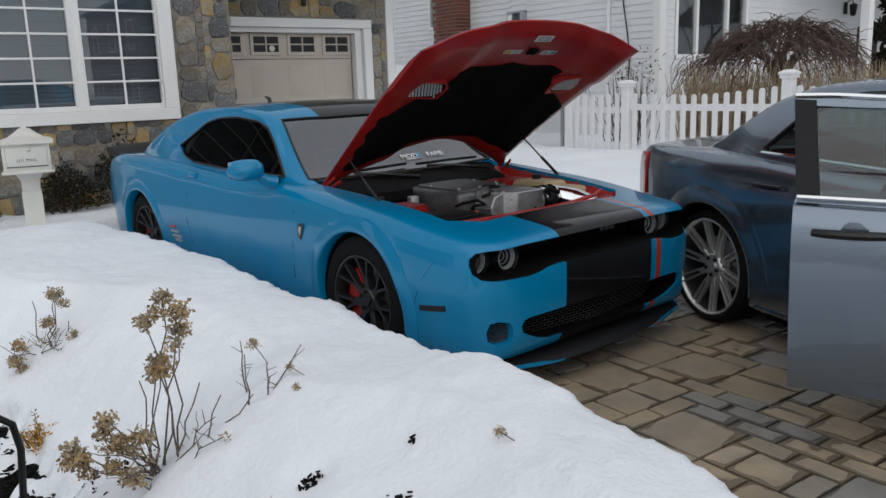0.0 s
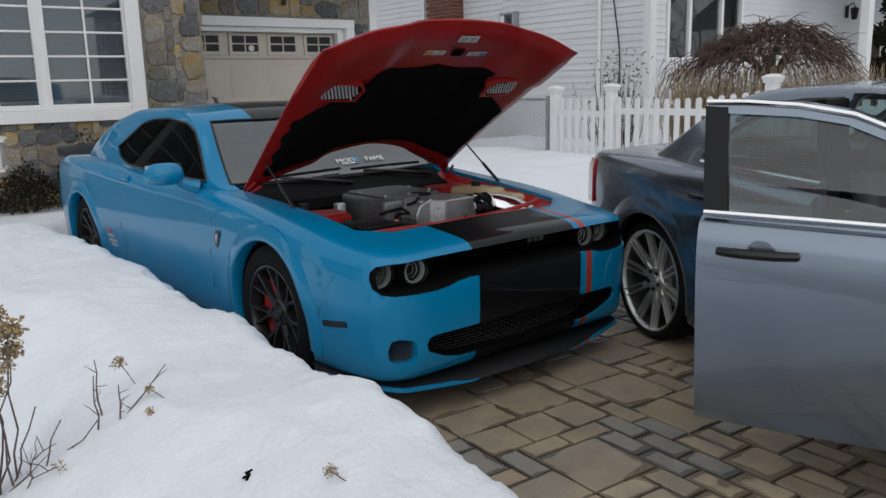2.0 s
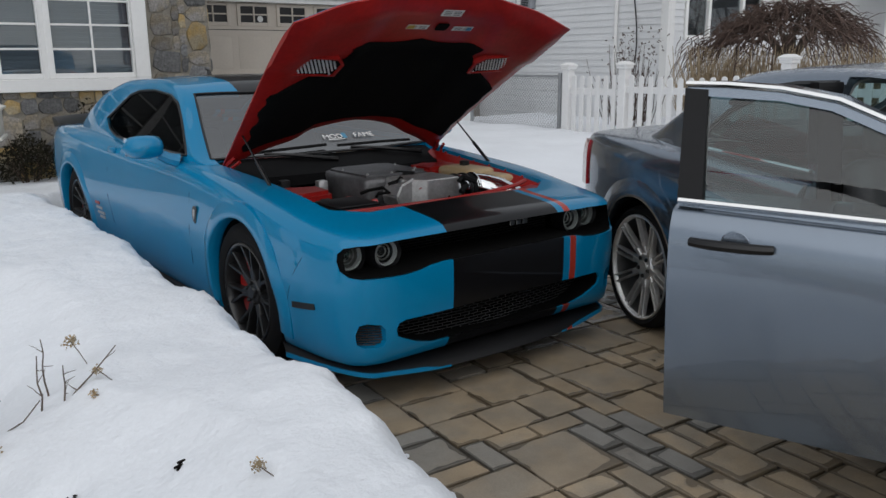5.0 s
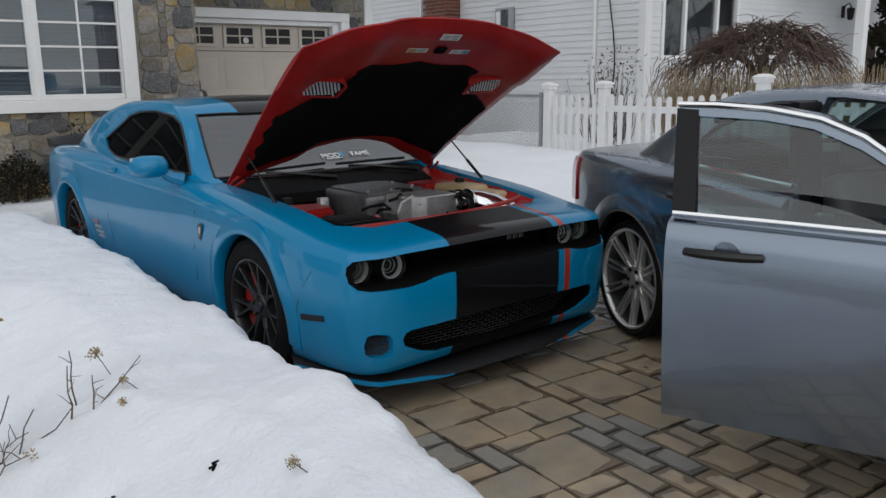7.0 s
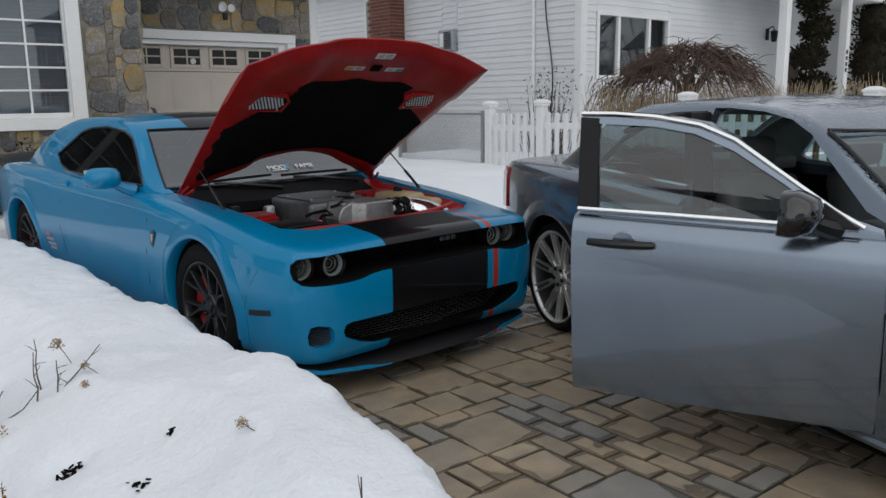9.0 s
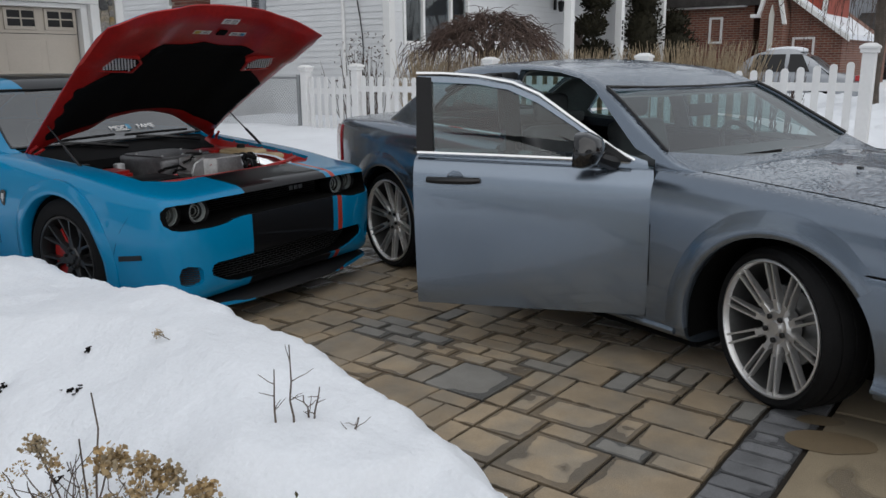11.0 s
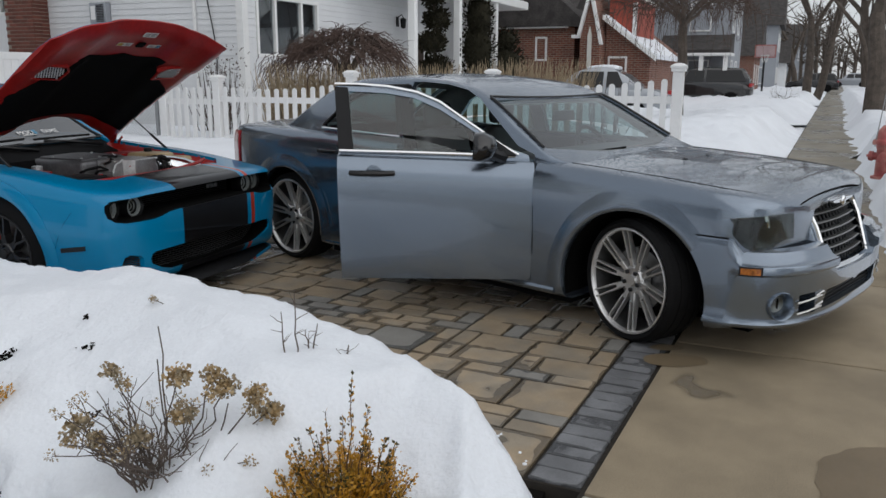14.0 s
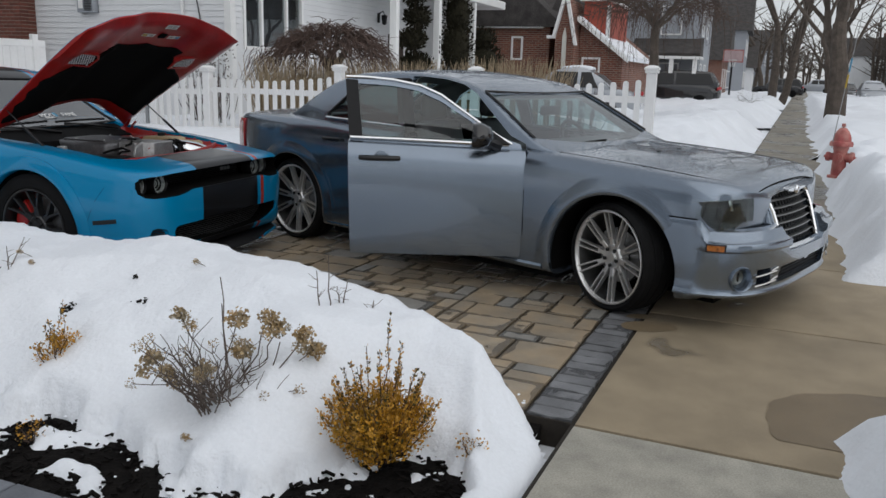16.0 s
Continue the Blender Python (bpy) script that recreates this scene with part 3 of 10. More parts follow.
# garage door with its frame
gdoor = thing("garage_door", "tan panelled garage door with a row of small dark windows", "garage door", None)
gdoor.parent = house
bm = bmesh.new()
trimmed(bm, QUOIN_X + 0.002, 4.19, GARAGE_Y - 0.035, GARAGE_Y + 0.10, 2.40, 2.53)
trimmed(bm, 4.04, 4.19, GARAGE_Y - 0.03, GARAGE_Y + 0.10, 0.0, 2.397)
trimmed(bm, 3.93, 4.04, GARAGE_Y + 0.06, GARAGE_Y + 0.20, 0.0, 2.395)
trimmed(bm, QUOIN_X + 0.002, 3.928, GARAGE_Y + 0.06, GARAGE_Y + 0.20, 2.33, 2.395)
part("frame", bm, M_WHITE, gdoor, "white door surround")
DOOR_Y = GARAGE_Y + 0.20
cols = [1.52, 2.135, 2.745, 3.355, 3.965]
for k, (z0, z1) in enumerate(((1.95, 2.33), (1.30, 1.94), (0.65, 1.29), (0.0, 0.64))):
    bm = bmesh.new()
    box(bm, 1.17, 3.925, DOOR_Y + 0.012, DOOR_Y + 0.05, z0, z1)
    panel = part("panel", bm, M_GARAGE, gdoor)
    if k:
        for a, b in zip(cols, cols[1:]):
            bm = bmesh.new()
            box(bm, a + 0.05, b - 0.05, DOOR_Y + 0.009, DOOR_Y + 0.013, z0 + 0.09, z1 - 0.09, 0.003, 2)
            part("raised_field", bm, M_GARAGE, panel)
for a, b in zip(cols, cols[1:]):
    m0, m1 = (a + b) / 2 - 0.205, (a + b) / 2 + 0.205
    bm = bmesh.new()
    for p in ((m0 - 0.05, m0, 2.0, 2.31), (m1, m1 + 0.05, 2.0, 2.31), (m0, m1, 2.0, 2.05), (m0, m1, 2.275, 2.31), ((m0 + m1) / 2 - 0.011, (m0 + m1) / 2 + 0.011, 2.05, 2.275), (m0, m1, 2.152, 2.172)):
        box(bm, p[0], p[1], DOOR_Y - 0.012, DOOR_Y + 0.012, p[2], p[3], 0.003, 1)
    fr = part("window_frame", bm, M_GARAGE, gdoor)
    bm = bmesh.new()
    box(bm, m0, m1, DOOR_Y + 0.002, DOOR_Y + 0.010, 2.05, 2.275)
    part("pane", bm, M_SATIN, gdoor, "dark glass pane")
bm = bmesh.new()
bmesh.ops.create_cone(bm, cap_ends=True, segments=20, radius1=0.045, radius2=0.045, depth=0.004, matrix=Matrix.Translation((2.53, DOOR_Y - 0.016, 2.10)) @ Matrix.Rotation(radians(90), 4, "X"))
part("sticker", bm, M_LABEL, gdoor, "round pale sticker")

# big window
window = thing("window_front", "large white window with muntins and closed blinds", "window")
window.parent = house
for p in ((-4.2, 0.42, 1.19, 1.325), (0.255, 0.42, 1.325, 3.3), (-4.2, -4.05, 1.325, 3.3)):
    bm = bmesh.new()
    box(bm, p[0], p[1], WALL_Y - 0.06, WALL_Y + 0.08, p[2], p[3], 0.006, 1)
    part("casing", bm, M_WHITE, window)
for a, b in ((-0.717, -0.665), (-1.642, -1.595), (-2.532, -2.515)):
    bm = bmesh.new()
    box(bm, a, b, WALL_Y - 0.02, WALL_Y + 0.07, 1.327, 3.25)
    part("mullion", bm, M_WHITE, window)
SASHES = [(-0.60, 0.235), (-1.53, -0.735), (-2.45, -1.66), (-3.9, -2.55)]
for a, b in SASHES:
    bm = bmesh.new()
    box(bm, a - 0.065, a, WALL_Y - 0.03, WALL_Y + 0.06, 1.327, 3.25, 0.005, 1)
    box(bm, b, b + 0.018, WALL_Y - 0.03, WALL_Y + 0.06, 1.327, 3.25, 0.005, 1)
    box(bm, a, b, WALL_Y - 0.03, WALL_Y + 0.06, 1.327, 1.385, 0.005, 1)
    box(bm, a, b, WALL_Y - 0.03, WALL_Y + 0.06, 3.19, 3.25, 0.005, 1)
    sash = part("sash", bm, M_WHITE, window)
    bm = bmesh.new()
    c = (a + b) / 2
    box(bm, c - 0.011, c + 0.011, WALL_Y - 0.005, WALL_Y + 0.012, 1.385, 3.19)
    for k in range(1, 7):
        z = 1.385 + k * 0.262
        box(bm, a, b, WALL_Y - 0.007, WALL_Y + 0.010, z - 0.011, z + 0.011)
    part("muntin", bm, M_WHITE, sash)
    bm = bmesh.new()
    box(bm, a, b, WALL_Y + 0.016, WALL_Y + 0.022, 1.385, 3.19)
    pane = part("pane", bm, M_HOUSEGLASS, sash)
    pane.visible_shadow = False
    bm = bmesh.new()
    for k in range(36):
        z = 1.40 + k * 0.05
        box(bm, a, b, WALL_Y + 0.064, WALL_Y + 0.126, z, z + 0.004, m=Matrix.Translation((0, WALL_Y + 0.095, z)) @ Matrix.Rotation(radians(-58), 4, "X") @ Matrix.Translation((0, -WALL_Y - 0.095, -z)))
    part("blind", bm, M_BLIND, sash, "closed grey-blue slatted blind")
# near-black sheet close behind the blinds paints the room's shade
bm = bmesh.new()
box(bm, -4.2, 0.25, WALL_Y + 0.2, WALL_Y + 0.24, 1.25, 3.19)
part("room_back", bm, M_ROOMSHADE, window)

# security lamp over the garage
lamp = thing("security_light", "white twin-head security light on the stone wall", "light")
bm = bmesh.new()
bmesh.ops.create_cone(bm, cap_ends=True, segments=20, radius1=0.07, radius2=0.07, depth=0.03, matrix=Matrix.Translation((2.95, GARAGE_Y - 0.045, 2.90)) @ Matrix.Rotation(radians(90), 4, "X"))
part("base", bm, M_WHITE, lamp)
for sx in (-0.075, 0.075):
    bm = bmesh.new()
    spin(bm, [(0.05, 0.0), (0.045, 0.03), (0.0, 0.045), (-0.05, 0.06), (-0.055, 0.055), (-0.04, 0.0)], (2.95 + sx, GARAGE_Y - 0.13, 2.87), "y", 16)
    part("head", bm, M_WHITE, lamp)
bm = bmesh.new()
box(bm, 2.935, 2.995, GARAGE_Y - 0.12, GARAGE_Y - 0.06, 2.70, 2.80, 0.008, 2)
part("sensor", bm, M_SATIN, lamp)

# vinyl gate between the houses
gate = thing("vinyl_fence", "white vinyl privacy fence panel between the houses", "fence")
for k in range(11):
    x = 4.66 + k * 0.15
    bm = bmesh.new()
    box(bm, x, x + 0.146, 7.60, 7.63, 0.05, 1.72, 0.004, 1)
    part("slat", bm, M_VINYL, gate)
bm = bmesh.new()
box(bm, 4.66, 6.30, 7.585, 7.645, 1.70, 1.82, 0.008, 1)
part("rail", bm, M_VINYL, gate)
bm = bmesh.new()
box(bm, 6.02, 6.14, 7.57, 7.66, 0.0, 1.92, 0.008, 1)
part("post", bm, M_VINYL, gate)

# ---- neighbour's house ----
NX, NY = 8.6, 5.28
nhouse = thing("neighbour_house", "white clapboard house with brick chimney and porch", "house")


def clapboard(parent, a, b, z0, z1, step=0.115):
    """Lapped boards along the line a to b (xy), facing its right-hand side."""
    d = Vector((b[0] - a[0], b[1] - a[1], 0))
    out = Vector((d.y, -d.x, 0)).normalized()
    z = z0
    while z < z1:
        t = min(z + step, z1)
        pts = [Vector((*a, z)) + out * 0.020, Vector((*a, t)) + out * 0.004, Vector((*a, t)) - out * 0.03, Vector((*a, z)) - out * 0.03]
        bm = bmesh.new()
        skin(bm, [pts, [p + d for p in pts]])
        part("board", bm, M_SIDING, parent)
        z += step


def wall_run(parent, a, b, z0, z1, holes):
    """Clapboards with holes given as (from, to, low, high) along the run."""
    d = Vector((b[0] - a[0], b[1] - a[1]))
    length = d.length
    u = d / length
    cuts = sorted({0.0, length, *[h[0] for h in holes], *[h[1] for h in holes]})
    for s0, s1 in zip(cuts, cuts[1:]):
        spans = [(z0, z1)]
        for h in holes:
            if h[0] <= s0 + 1e-6 and s1 <= h[1] + 1e-6:
                spans = [(z0, h[2]), (h[3], z1)]
        for lo, hi in spans:
            if hi > lo:
                clapboard(parent, (a[0] + u.x * s0, a[1] + u.y * s0), (a[0] + u.x * s1, a[1] + u.y * s1), lo, hi)


bm = bmesh.new()
box(bm, NX + 0.035, NX + 0.06, NY + 0.1, 10.9, 0.1, 4.2)
box(bm, NX + 0.035, NX + 0.06, 11.75, 16.0, 0.1, 4.2)
side_wall = part("side_wall", bm, M_SIDING, nhouse, "white lapped side wall")
wall_run(side_wall, (NX, 16.0), (NX, NY), 0.1, 4.2, [(4.3, 5.05, 2.75, 3.75), (7.02, 7.48, 2.46, 2.90)])
bm = bmesh.new()
box(bm, NX + 2.7, 22.0, NY + 0.035, NY + 0.06, 0.1, 4.2)
front_wall = part("front_wall", bm, M_SIDING, nhouse, "white lapped front wall")
wall_run(front_wall, (NX, NY), (22.0, NY), 0.1, 4.2, [(0.40, 2.65, 1.80, 3.0), (7.1, 8.1, 0.1, 2.5)])
bm = bmesh.new()
box(bm, NX - 0.03, NX + 0.02, NY - 0.035, NY + 0.12, 0.1, 4.2, 0.004, 1)
box(bm, NX + 0.02, NX + 0.14, NY - 0.035, NY + 0.02, 0.1, 4.2, 0.004, 1)
part("corner_board", bm, M_WHITE, nhouse)
# near-black block fills the house in place of its shaded rooms
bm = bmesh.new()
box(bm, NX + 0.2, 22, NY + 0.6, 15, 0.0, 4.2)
part("inner_wall", bm, M_ROOMSHADE, nhouse)
bm = bmesh.new()
prism(bm, [(NY - 0.5, 4.2), (10.5, 7.2), (16.4, 4.2)], "x", NX - 0.4, 22.4)
part("roof", bm, M_SHINGLE, nhouse)
bm = bmesh.new()
tube(bm, [(NX - 0.06, 6.36, 4.15), (NX - 0.06, 6.36, 0.2)], 0.035, 8)
part("downspout", bm, M_WHITE, nhouse)
bm = bmesh.new()
tube(bm, [(NX - 0.05, 5.98 + 0.10 * math.sin(k * 0.6), 4.1 - k * 0.30) for k in range(11)], 0.012, 6)
part("cable", bm, M_BLACK, nhouse, "black hanging cable")


def sash_window(parent, x0, x1, y, z0, z1, mullions=(), label="", ax="y", face=-1):
    """A window in a wall across y (or x), with casing, panes and a near-black sheet behind for the room's shade."""
    def b(bm, u0, u1, d0, d1, lo, hi):
        if ax == "y":
            box(bm, u0, u1, min(y + face * d0, y + face * d1), max(y + face * d0, y + face * d1), lo, hi, 0.004, 1)
        else:
            box(bm, min(y + face * d0, y + face * d1), max(y + face * d0, y + face * d1), u0, u1, lo, hi, 0.004, 1)
    w = thing("window", label, "")
    w.parent = parent
    bm = bmesh.new()
    f = 0.07
    for p in ((x0 - f, x1 + f, z0 - f, z0), (x0 - f, x1 + f, z1, z1 + f), (x0 - f, x0, z0, z1), (x1, x1 + f, z0, z1)):
        b(bm, p[0], p[1], -0.06, 0.04, p[2], p[3])
    for c in mullions:
        b(bm, c - 0.035, c + 0.035, -0.05, 0.03, z0, z1)
    part("window_frame", bm, M_WHITE, w)
    bm = bmesh.new()
    b(bm, x0, x1, -0.03, -0.024, z0, z1)
    part("pane", bm, M_HOUSEGLASS, w).visible_shadow = False
    # sheet behind the pane, coloured as the room's shade
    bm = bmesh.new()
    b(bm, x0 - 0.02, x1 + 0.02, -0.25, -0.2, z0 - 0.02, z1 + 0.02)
    part("room_back", bm, M_ROOMSHADE, w)
    return w


sash_window(nhouse, 9.08, 11.18, NY, 1.87, 2.93, (9.66, 10.60), "white triple window with dark glass")
sash_window(nhouse, 10.97, 11.68, NX, 2.78, 3.72, (), "small dark side window", "x", -1)

ac = thing("air_conditioner", "grey window air conditioner set in the wall", "air conditioner")
bm = bmesh.new()
box(bm, NX - 0.13, NX + 0.3, 8.55, 8.99, 2.47, 2.89, 0.012, 2)
part("housing", bm, M_CLAD, ac)
bm = bmesh.new()
for k in range(11):
    box(bm, NX - 0.145, NX - 0.131, 8.60, 8.80, 2.51 + k * 0.032, 2.525 + k * 0.032)
part("grille", bm, M_SATIN, ac)
bm = bmesh.new()
box(bm, NX - 0.14, NX - 0.131, 8.83, 8.95, 2.55, 2.82, 0.003, 1)
part("panel", bm, M_WHITE, ac)

bm = bmesh.new()
box(bm, NX - 0.38, NX - 0.005, 10.28, 11.12, -0.1, 6.5)
chimney = solid("chimney", bm, M_BRICKJ, "red brick chimney against the white wall", "chimney")

# porch
bm = bmesh.new()
box(bm, 12.2, 21.8, 3.85, NY - 0.04, 3.55, 3.8, 0.02, 1)
part("porch_roof", bm, M_WHITE, nhouse)
bm = bmesh.new()
box(bm, 12.4, 21.6, 3.7, NY - 0.04, -0.1, 0.35, 0.02, 1)
part("porch_floor", bm, M_CONC2, nhouse)
for x in (13.38, 16.15, 19.0):
    bm = bmesh.new()
    box(bm, x - 0.09, x + 0.09, 3.91, 4.09, 0.35, 3.55, 0.01, 1)
    box(bm, x - 0.12, x + 0.12, 3.88, 4.12, 0.35, 0.50, 0.01, 1)
    part("column", bm, M_WHITE, nhouse)
for k in range(4):
    bm = bmesh.new()
    box(bm, 16.12 - 0.045, 16.12 + 0.03, 3.895, 3.905, 2.35 - k * 0.13, 2.44 - k * 0.13, 0.01, 1)
    part("plaque", bm, M_INK, nhouse, "small dark plaque")
bm = bmesh.new()
box(bm, 15.75, 16.65, NY - 0.05, NY + 0.02, 0.36, 2.45, 0.01, 1)
part("door", bm, M_DARKWOOD, nhouse)
lantern = thing("wall_lantern", "black wall lantern beside the porch door", "light")
bm = bmesh.new()
box(bm, 15.00, 15.12, NY - 0.05, NY - 0.025, 2.7, 2.95, 0.006, 1)
tube(bm, [(15.06, NY - 0.04, 2.93), (15.06, NY - 0.16, 3.0), (15.06, NY - 0.2, 2.92)], 0.012, 6)
part("bracket", bm, M_BLACK, lantern)
bm = bmesh.new()
spin(bm, [(0.0, 0.0), (-0.02, 0.05), (-0.04, 0.09), (-0.05, 0.08), (-0.26, 0.055), (-0.28, 0.0)], (15.06, NY - 0.2, 2.92), "z", 6)
part("cage", bm, M_BLACK, lantern)

# ---- picket fence ----
fence = thing("picket_fence", "white vinyl picket fence with capped posts", "fence")
FX = 6.32
POSTS = [(5.21, 1.44, 0.1), (4.10, 1.46, 0.1), (1.63, 1.53, 0.1), (-0.60, 1.55, 0.1), (-3.08, 1.62, 0.1)]


def fence_post(y, top):
    bm = bmesh.new()
    box(bm, FX - 0.065, FX + 0.065, y - 0.065, y + 0.065, 0.0, top - 0.10, 0.006, 1)
    p = part("post", bm, M_VINYL, fence)
    bm = bmesh.new()
    box(bm, FX - 0.085, FX + 0.085, y - 0.085, y + 0.085, top - 0.10, top - 0.055, 0.006, 1)
    skin(bm, [[Vector((FX + sx * r, y + sy * r, z)) for sx, sy in ((-1, -1), (1, -1), (1, 1), (-1, 1))] for r, z in ((0.095, top - 0.055), (0.095, top - 0.03), (0.05, top), (0.02, top + 0.004))])
    part("cap", bm, M_VINYL, p)


for y, top, _ in POSTS:
    fence_post(y, top)
picket_mesh = None
for (ya, ta, _), (yb, tb, _) in zip(POSTS, POSTS[1:]):
    zr = (ta + tb) / 2
    for z in (zr - 0.42, zr - 1.05):
        bm = bmesh.new()
        box(bm, FX - 0.02, FX + 0.02, yb + 0.066, ya - 0.066, z - 0.045, z + 0.045, 0.004, 1)
        part("rail", bm, M_VINYL, fence)
    n = max(3, round((ya - yb) / 0.165))
    for k in range(1, n):
        y = ya + (yb - ya) * k / n
        t = ta + (tb - ta) * k / n - 0.17 - 0.07 * math.sin(math.pi * k / n) * (1 if n > 8 else 0.3)
        if picket_mesh is None:
            bm = bmesh.new()
            arc = [(0.038 * math.cos(radians(a)), 1.0 + 0.038 * math.sin(radians(a))) for a in range(0, 181, 30)]
            prism(bm, [(-0.038, 0.0), (0.038, 0.0)] + arc, "x", -0.042, -0.021)
            ob = part("picket", bm, M_VINYL, fence)
            picket_mesh = ob.data
        else:
            ob = new("picket", picket_mesh)
            ob.parent = fence
        ob.matrix_local = Matrix.Translation((FX, y, t - 1.04))

# chain-link fence going on from it
chain = thing("chain_link_fence", "grey chain-link fence beside the snow", "fence")
bm = bmesh.new()
y0, y1, z0, z1, s = 5.42, 9.4, 0.12, 1.24, 0.062
n = int((y1 - y0) / s)
m = int((z1 - z0) / s)
for k in range(-m, n + 1):
    for sgn in (1, -1):
        a0, a1 = 0, m
        pts = []
        ka = k if sgn > 0 else k + m
        lo = max(0, -ka) if sgn > 0 else max(0, ka - n)
        hi = min(m, n - ka) if sgn > 0 else min(m, ka)
        if hi <= lo:
            continue
        tube(bm, [(FX + 0.004 * sgn, y0 + (ka + sgn * lo) * s, z0 + lo * s), (FX + 0.004 * sgn, y0 + (ka + sgn * hi) * s, z0 + hi * s)], 0.0032, 3, caps=False)
part("mesh", bm, M_CHAIN, chain)
bm = bmesh.new()
rod(bm, (FX, y0 - 0.02, z1), (FX, y1, z1), 0.02)
part("rail", bm, M_CHAIN, chain)
for y in (y0 - 0.03, 7.6, 9.4):
    bm = bmesh.new()
    rod(bm, (FX, y, 0.0), (FX, y, z1 + 0.05), 0.032)
    part("post", bm, M_CHAIN, chain)

# ---- cars: shared builders ----
def body_ring(half):
    """A closed ring from a half outline in (x, z), from the bottom's middle to the top's middle."""
    return half + [(-x, z) for x, z in reversed(half[1:-1])]


def hull(stations, half_at):
    """A closed body from half outlines at places along y."""
    bm = bmesh.new()
    skin(bm, [[Vector((x, y, z)) for x, z in body_ring(half_at(y))] for y in stations])
    return bm


def steps(keys, n):
    return [keys[i] + (keys[i + 1] - keys[i]) * k / n for i in range(len(keys) - 1) for k in range(n)] + [keys[-1]]


def cylinder_x(x0, x1, y, z, r, seg=64):
    bm = bmesh.new()
    skin(bm, [[Vector((x, y + r * math.cos(2 * math.pi * i / seg), z + r * math.sin(2 * math.pi * i / seg))) for i in range(seg)] for x in (x0, x1)])
    return bm


def prism_bm(poly, axis, a, b):
    bm = bmesh.new()
    prism(bm, poly, axis, a, b)
    return bm


def box_bm(*a, **k):
    bm = bmesh.new()
    box(bm, *a, **k)
    return bm


def tyre(parent, r_out, r_rim, width, grooves=False):
    """A tyre about the x axis, its outer face towards -x at x = 0."""
    w, b = width, 0.022
    bm = bmesh.new()
    prof = [(0.012, r_rim), (0.0, r_rim + 0.012), (-0.006, (r_rim + r_out) / 2), (0.006, r_out - 0.022), (0.020, r_out - 0.006), (0.045, r_out)]
    for k in range(1, 4):
        c = w * k / 4
        prof += [(c - 0.006, r_out), (c - 0.004, r_out - 0.006), (c + 0.004, r_out - 0.006), (c + 0.006, r_out)]
    prof += [(w - 0.045, r_out), (w - 0.020, r_out - 0.006), (w - 0.006, r_out - 0.022), (w + 0.006, (r_rim + r_out) / 2), (w, r_rim + 0.012), (w - 0.012, r_rim)]
    spin(bm, prof, (0, 0, 0), "x", 72)
    return part("tyre", bm, M_RUBBER, parent, "black tyre")


def bar_between(bm, a, b, wa, wb, da, db):
    """A spoke: a tapered bar in the wheel's plane from a to b (x, y, z), wide across, deep along x."""
    a, b = Vector(a), Vector(b)
    d = (b - a).normalized()
    side = X_AXIS.cross(d).normalized()
    rows = []
    for p, w, dep in ((a, wa, da), (b, wb, db)):
        rows.append([p + side * w * s + X_AXIS * (h * dep) for s, h in ((-0.5, 1.0), (-0.5, 0.18), (-0.36, 0.0), (0.36, 0.0), (0.5, 0.18), (0.5, 1.0))])
    skin(bm, rows)


def rim_barrel(parent, r_rim, width, material, lip):
    bm = bmesh.new()
    spin(bm, [(0.012, r_rim + 0.004), (0.002, r_rim + 0.002), (0.000, r_rim - 0.006), (0.004, r_rim - lip), (0.02, r_rim - lip - 0.006), (0.06, r_rim - lip - 0.012), (width - 0.02, r_rim - lip - 0.02), (width, r_rim)], (0, 0, 0), "x", 72)
    return part("rim", bm, material, parent)


def brake(parent, r, caliper, material, back, side=1):
    bm = bmesh.new()
    spin(bm, [(back, 0.03), (back, r), (back + 0.03, r), (back + 0.03, 0.03)], (0, 0, 0), "x", 40)
    d = part("brake_disc", bm, M_DISC, parent)
    if caliper:
        bm = bmesh.new()
        spin(bm, [(back - 0.035, r - 0.085), (back - 0.035, r + 0.012), (back + 0.06, r + 0.012), (back + 0.06, r - 0.085), (back - 0.035, r - 0.085)], (0, 0, 0), "x", 10, caliper[0], caliper[1])
        bmesh.ops.holes_fill(bm, edges=bm.edges, sides=0)
        part("caliper", bm, material, parent, "red brake caliper" if material is M_CALIPER else "")


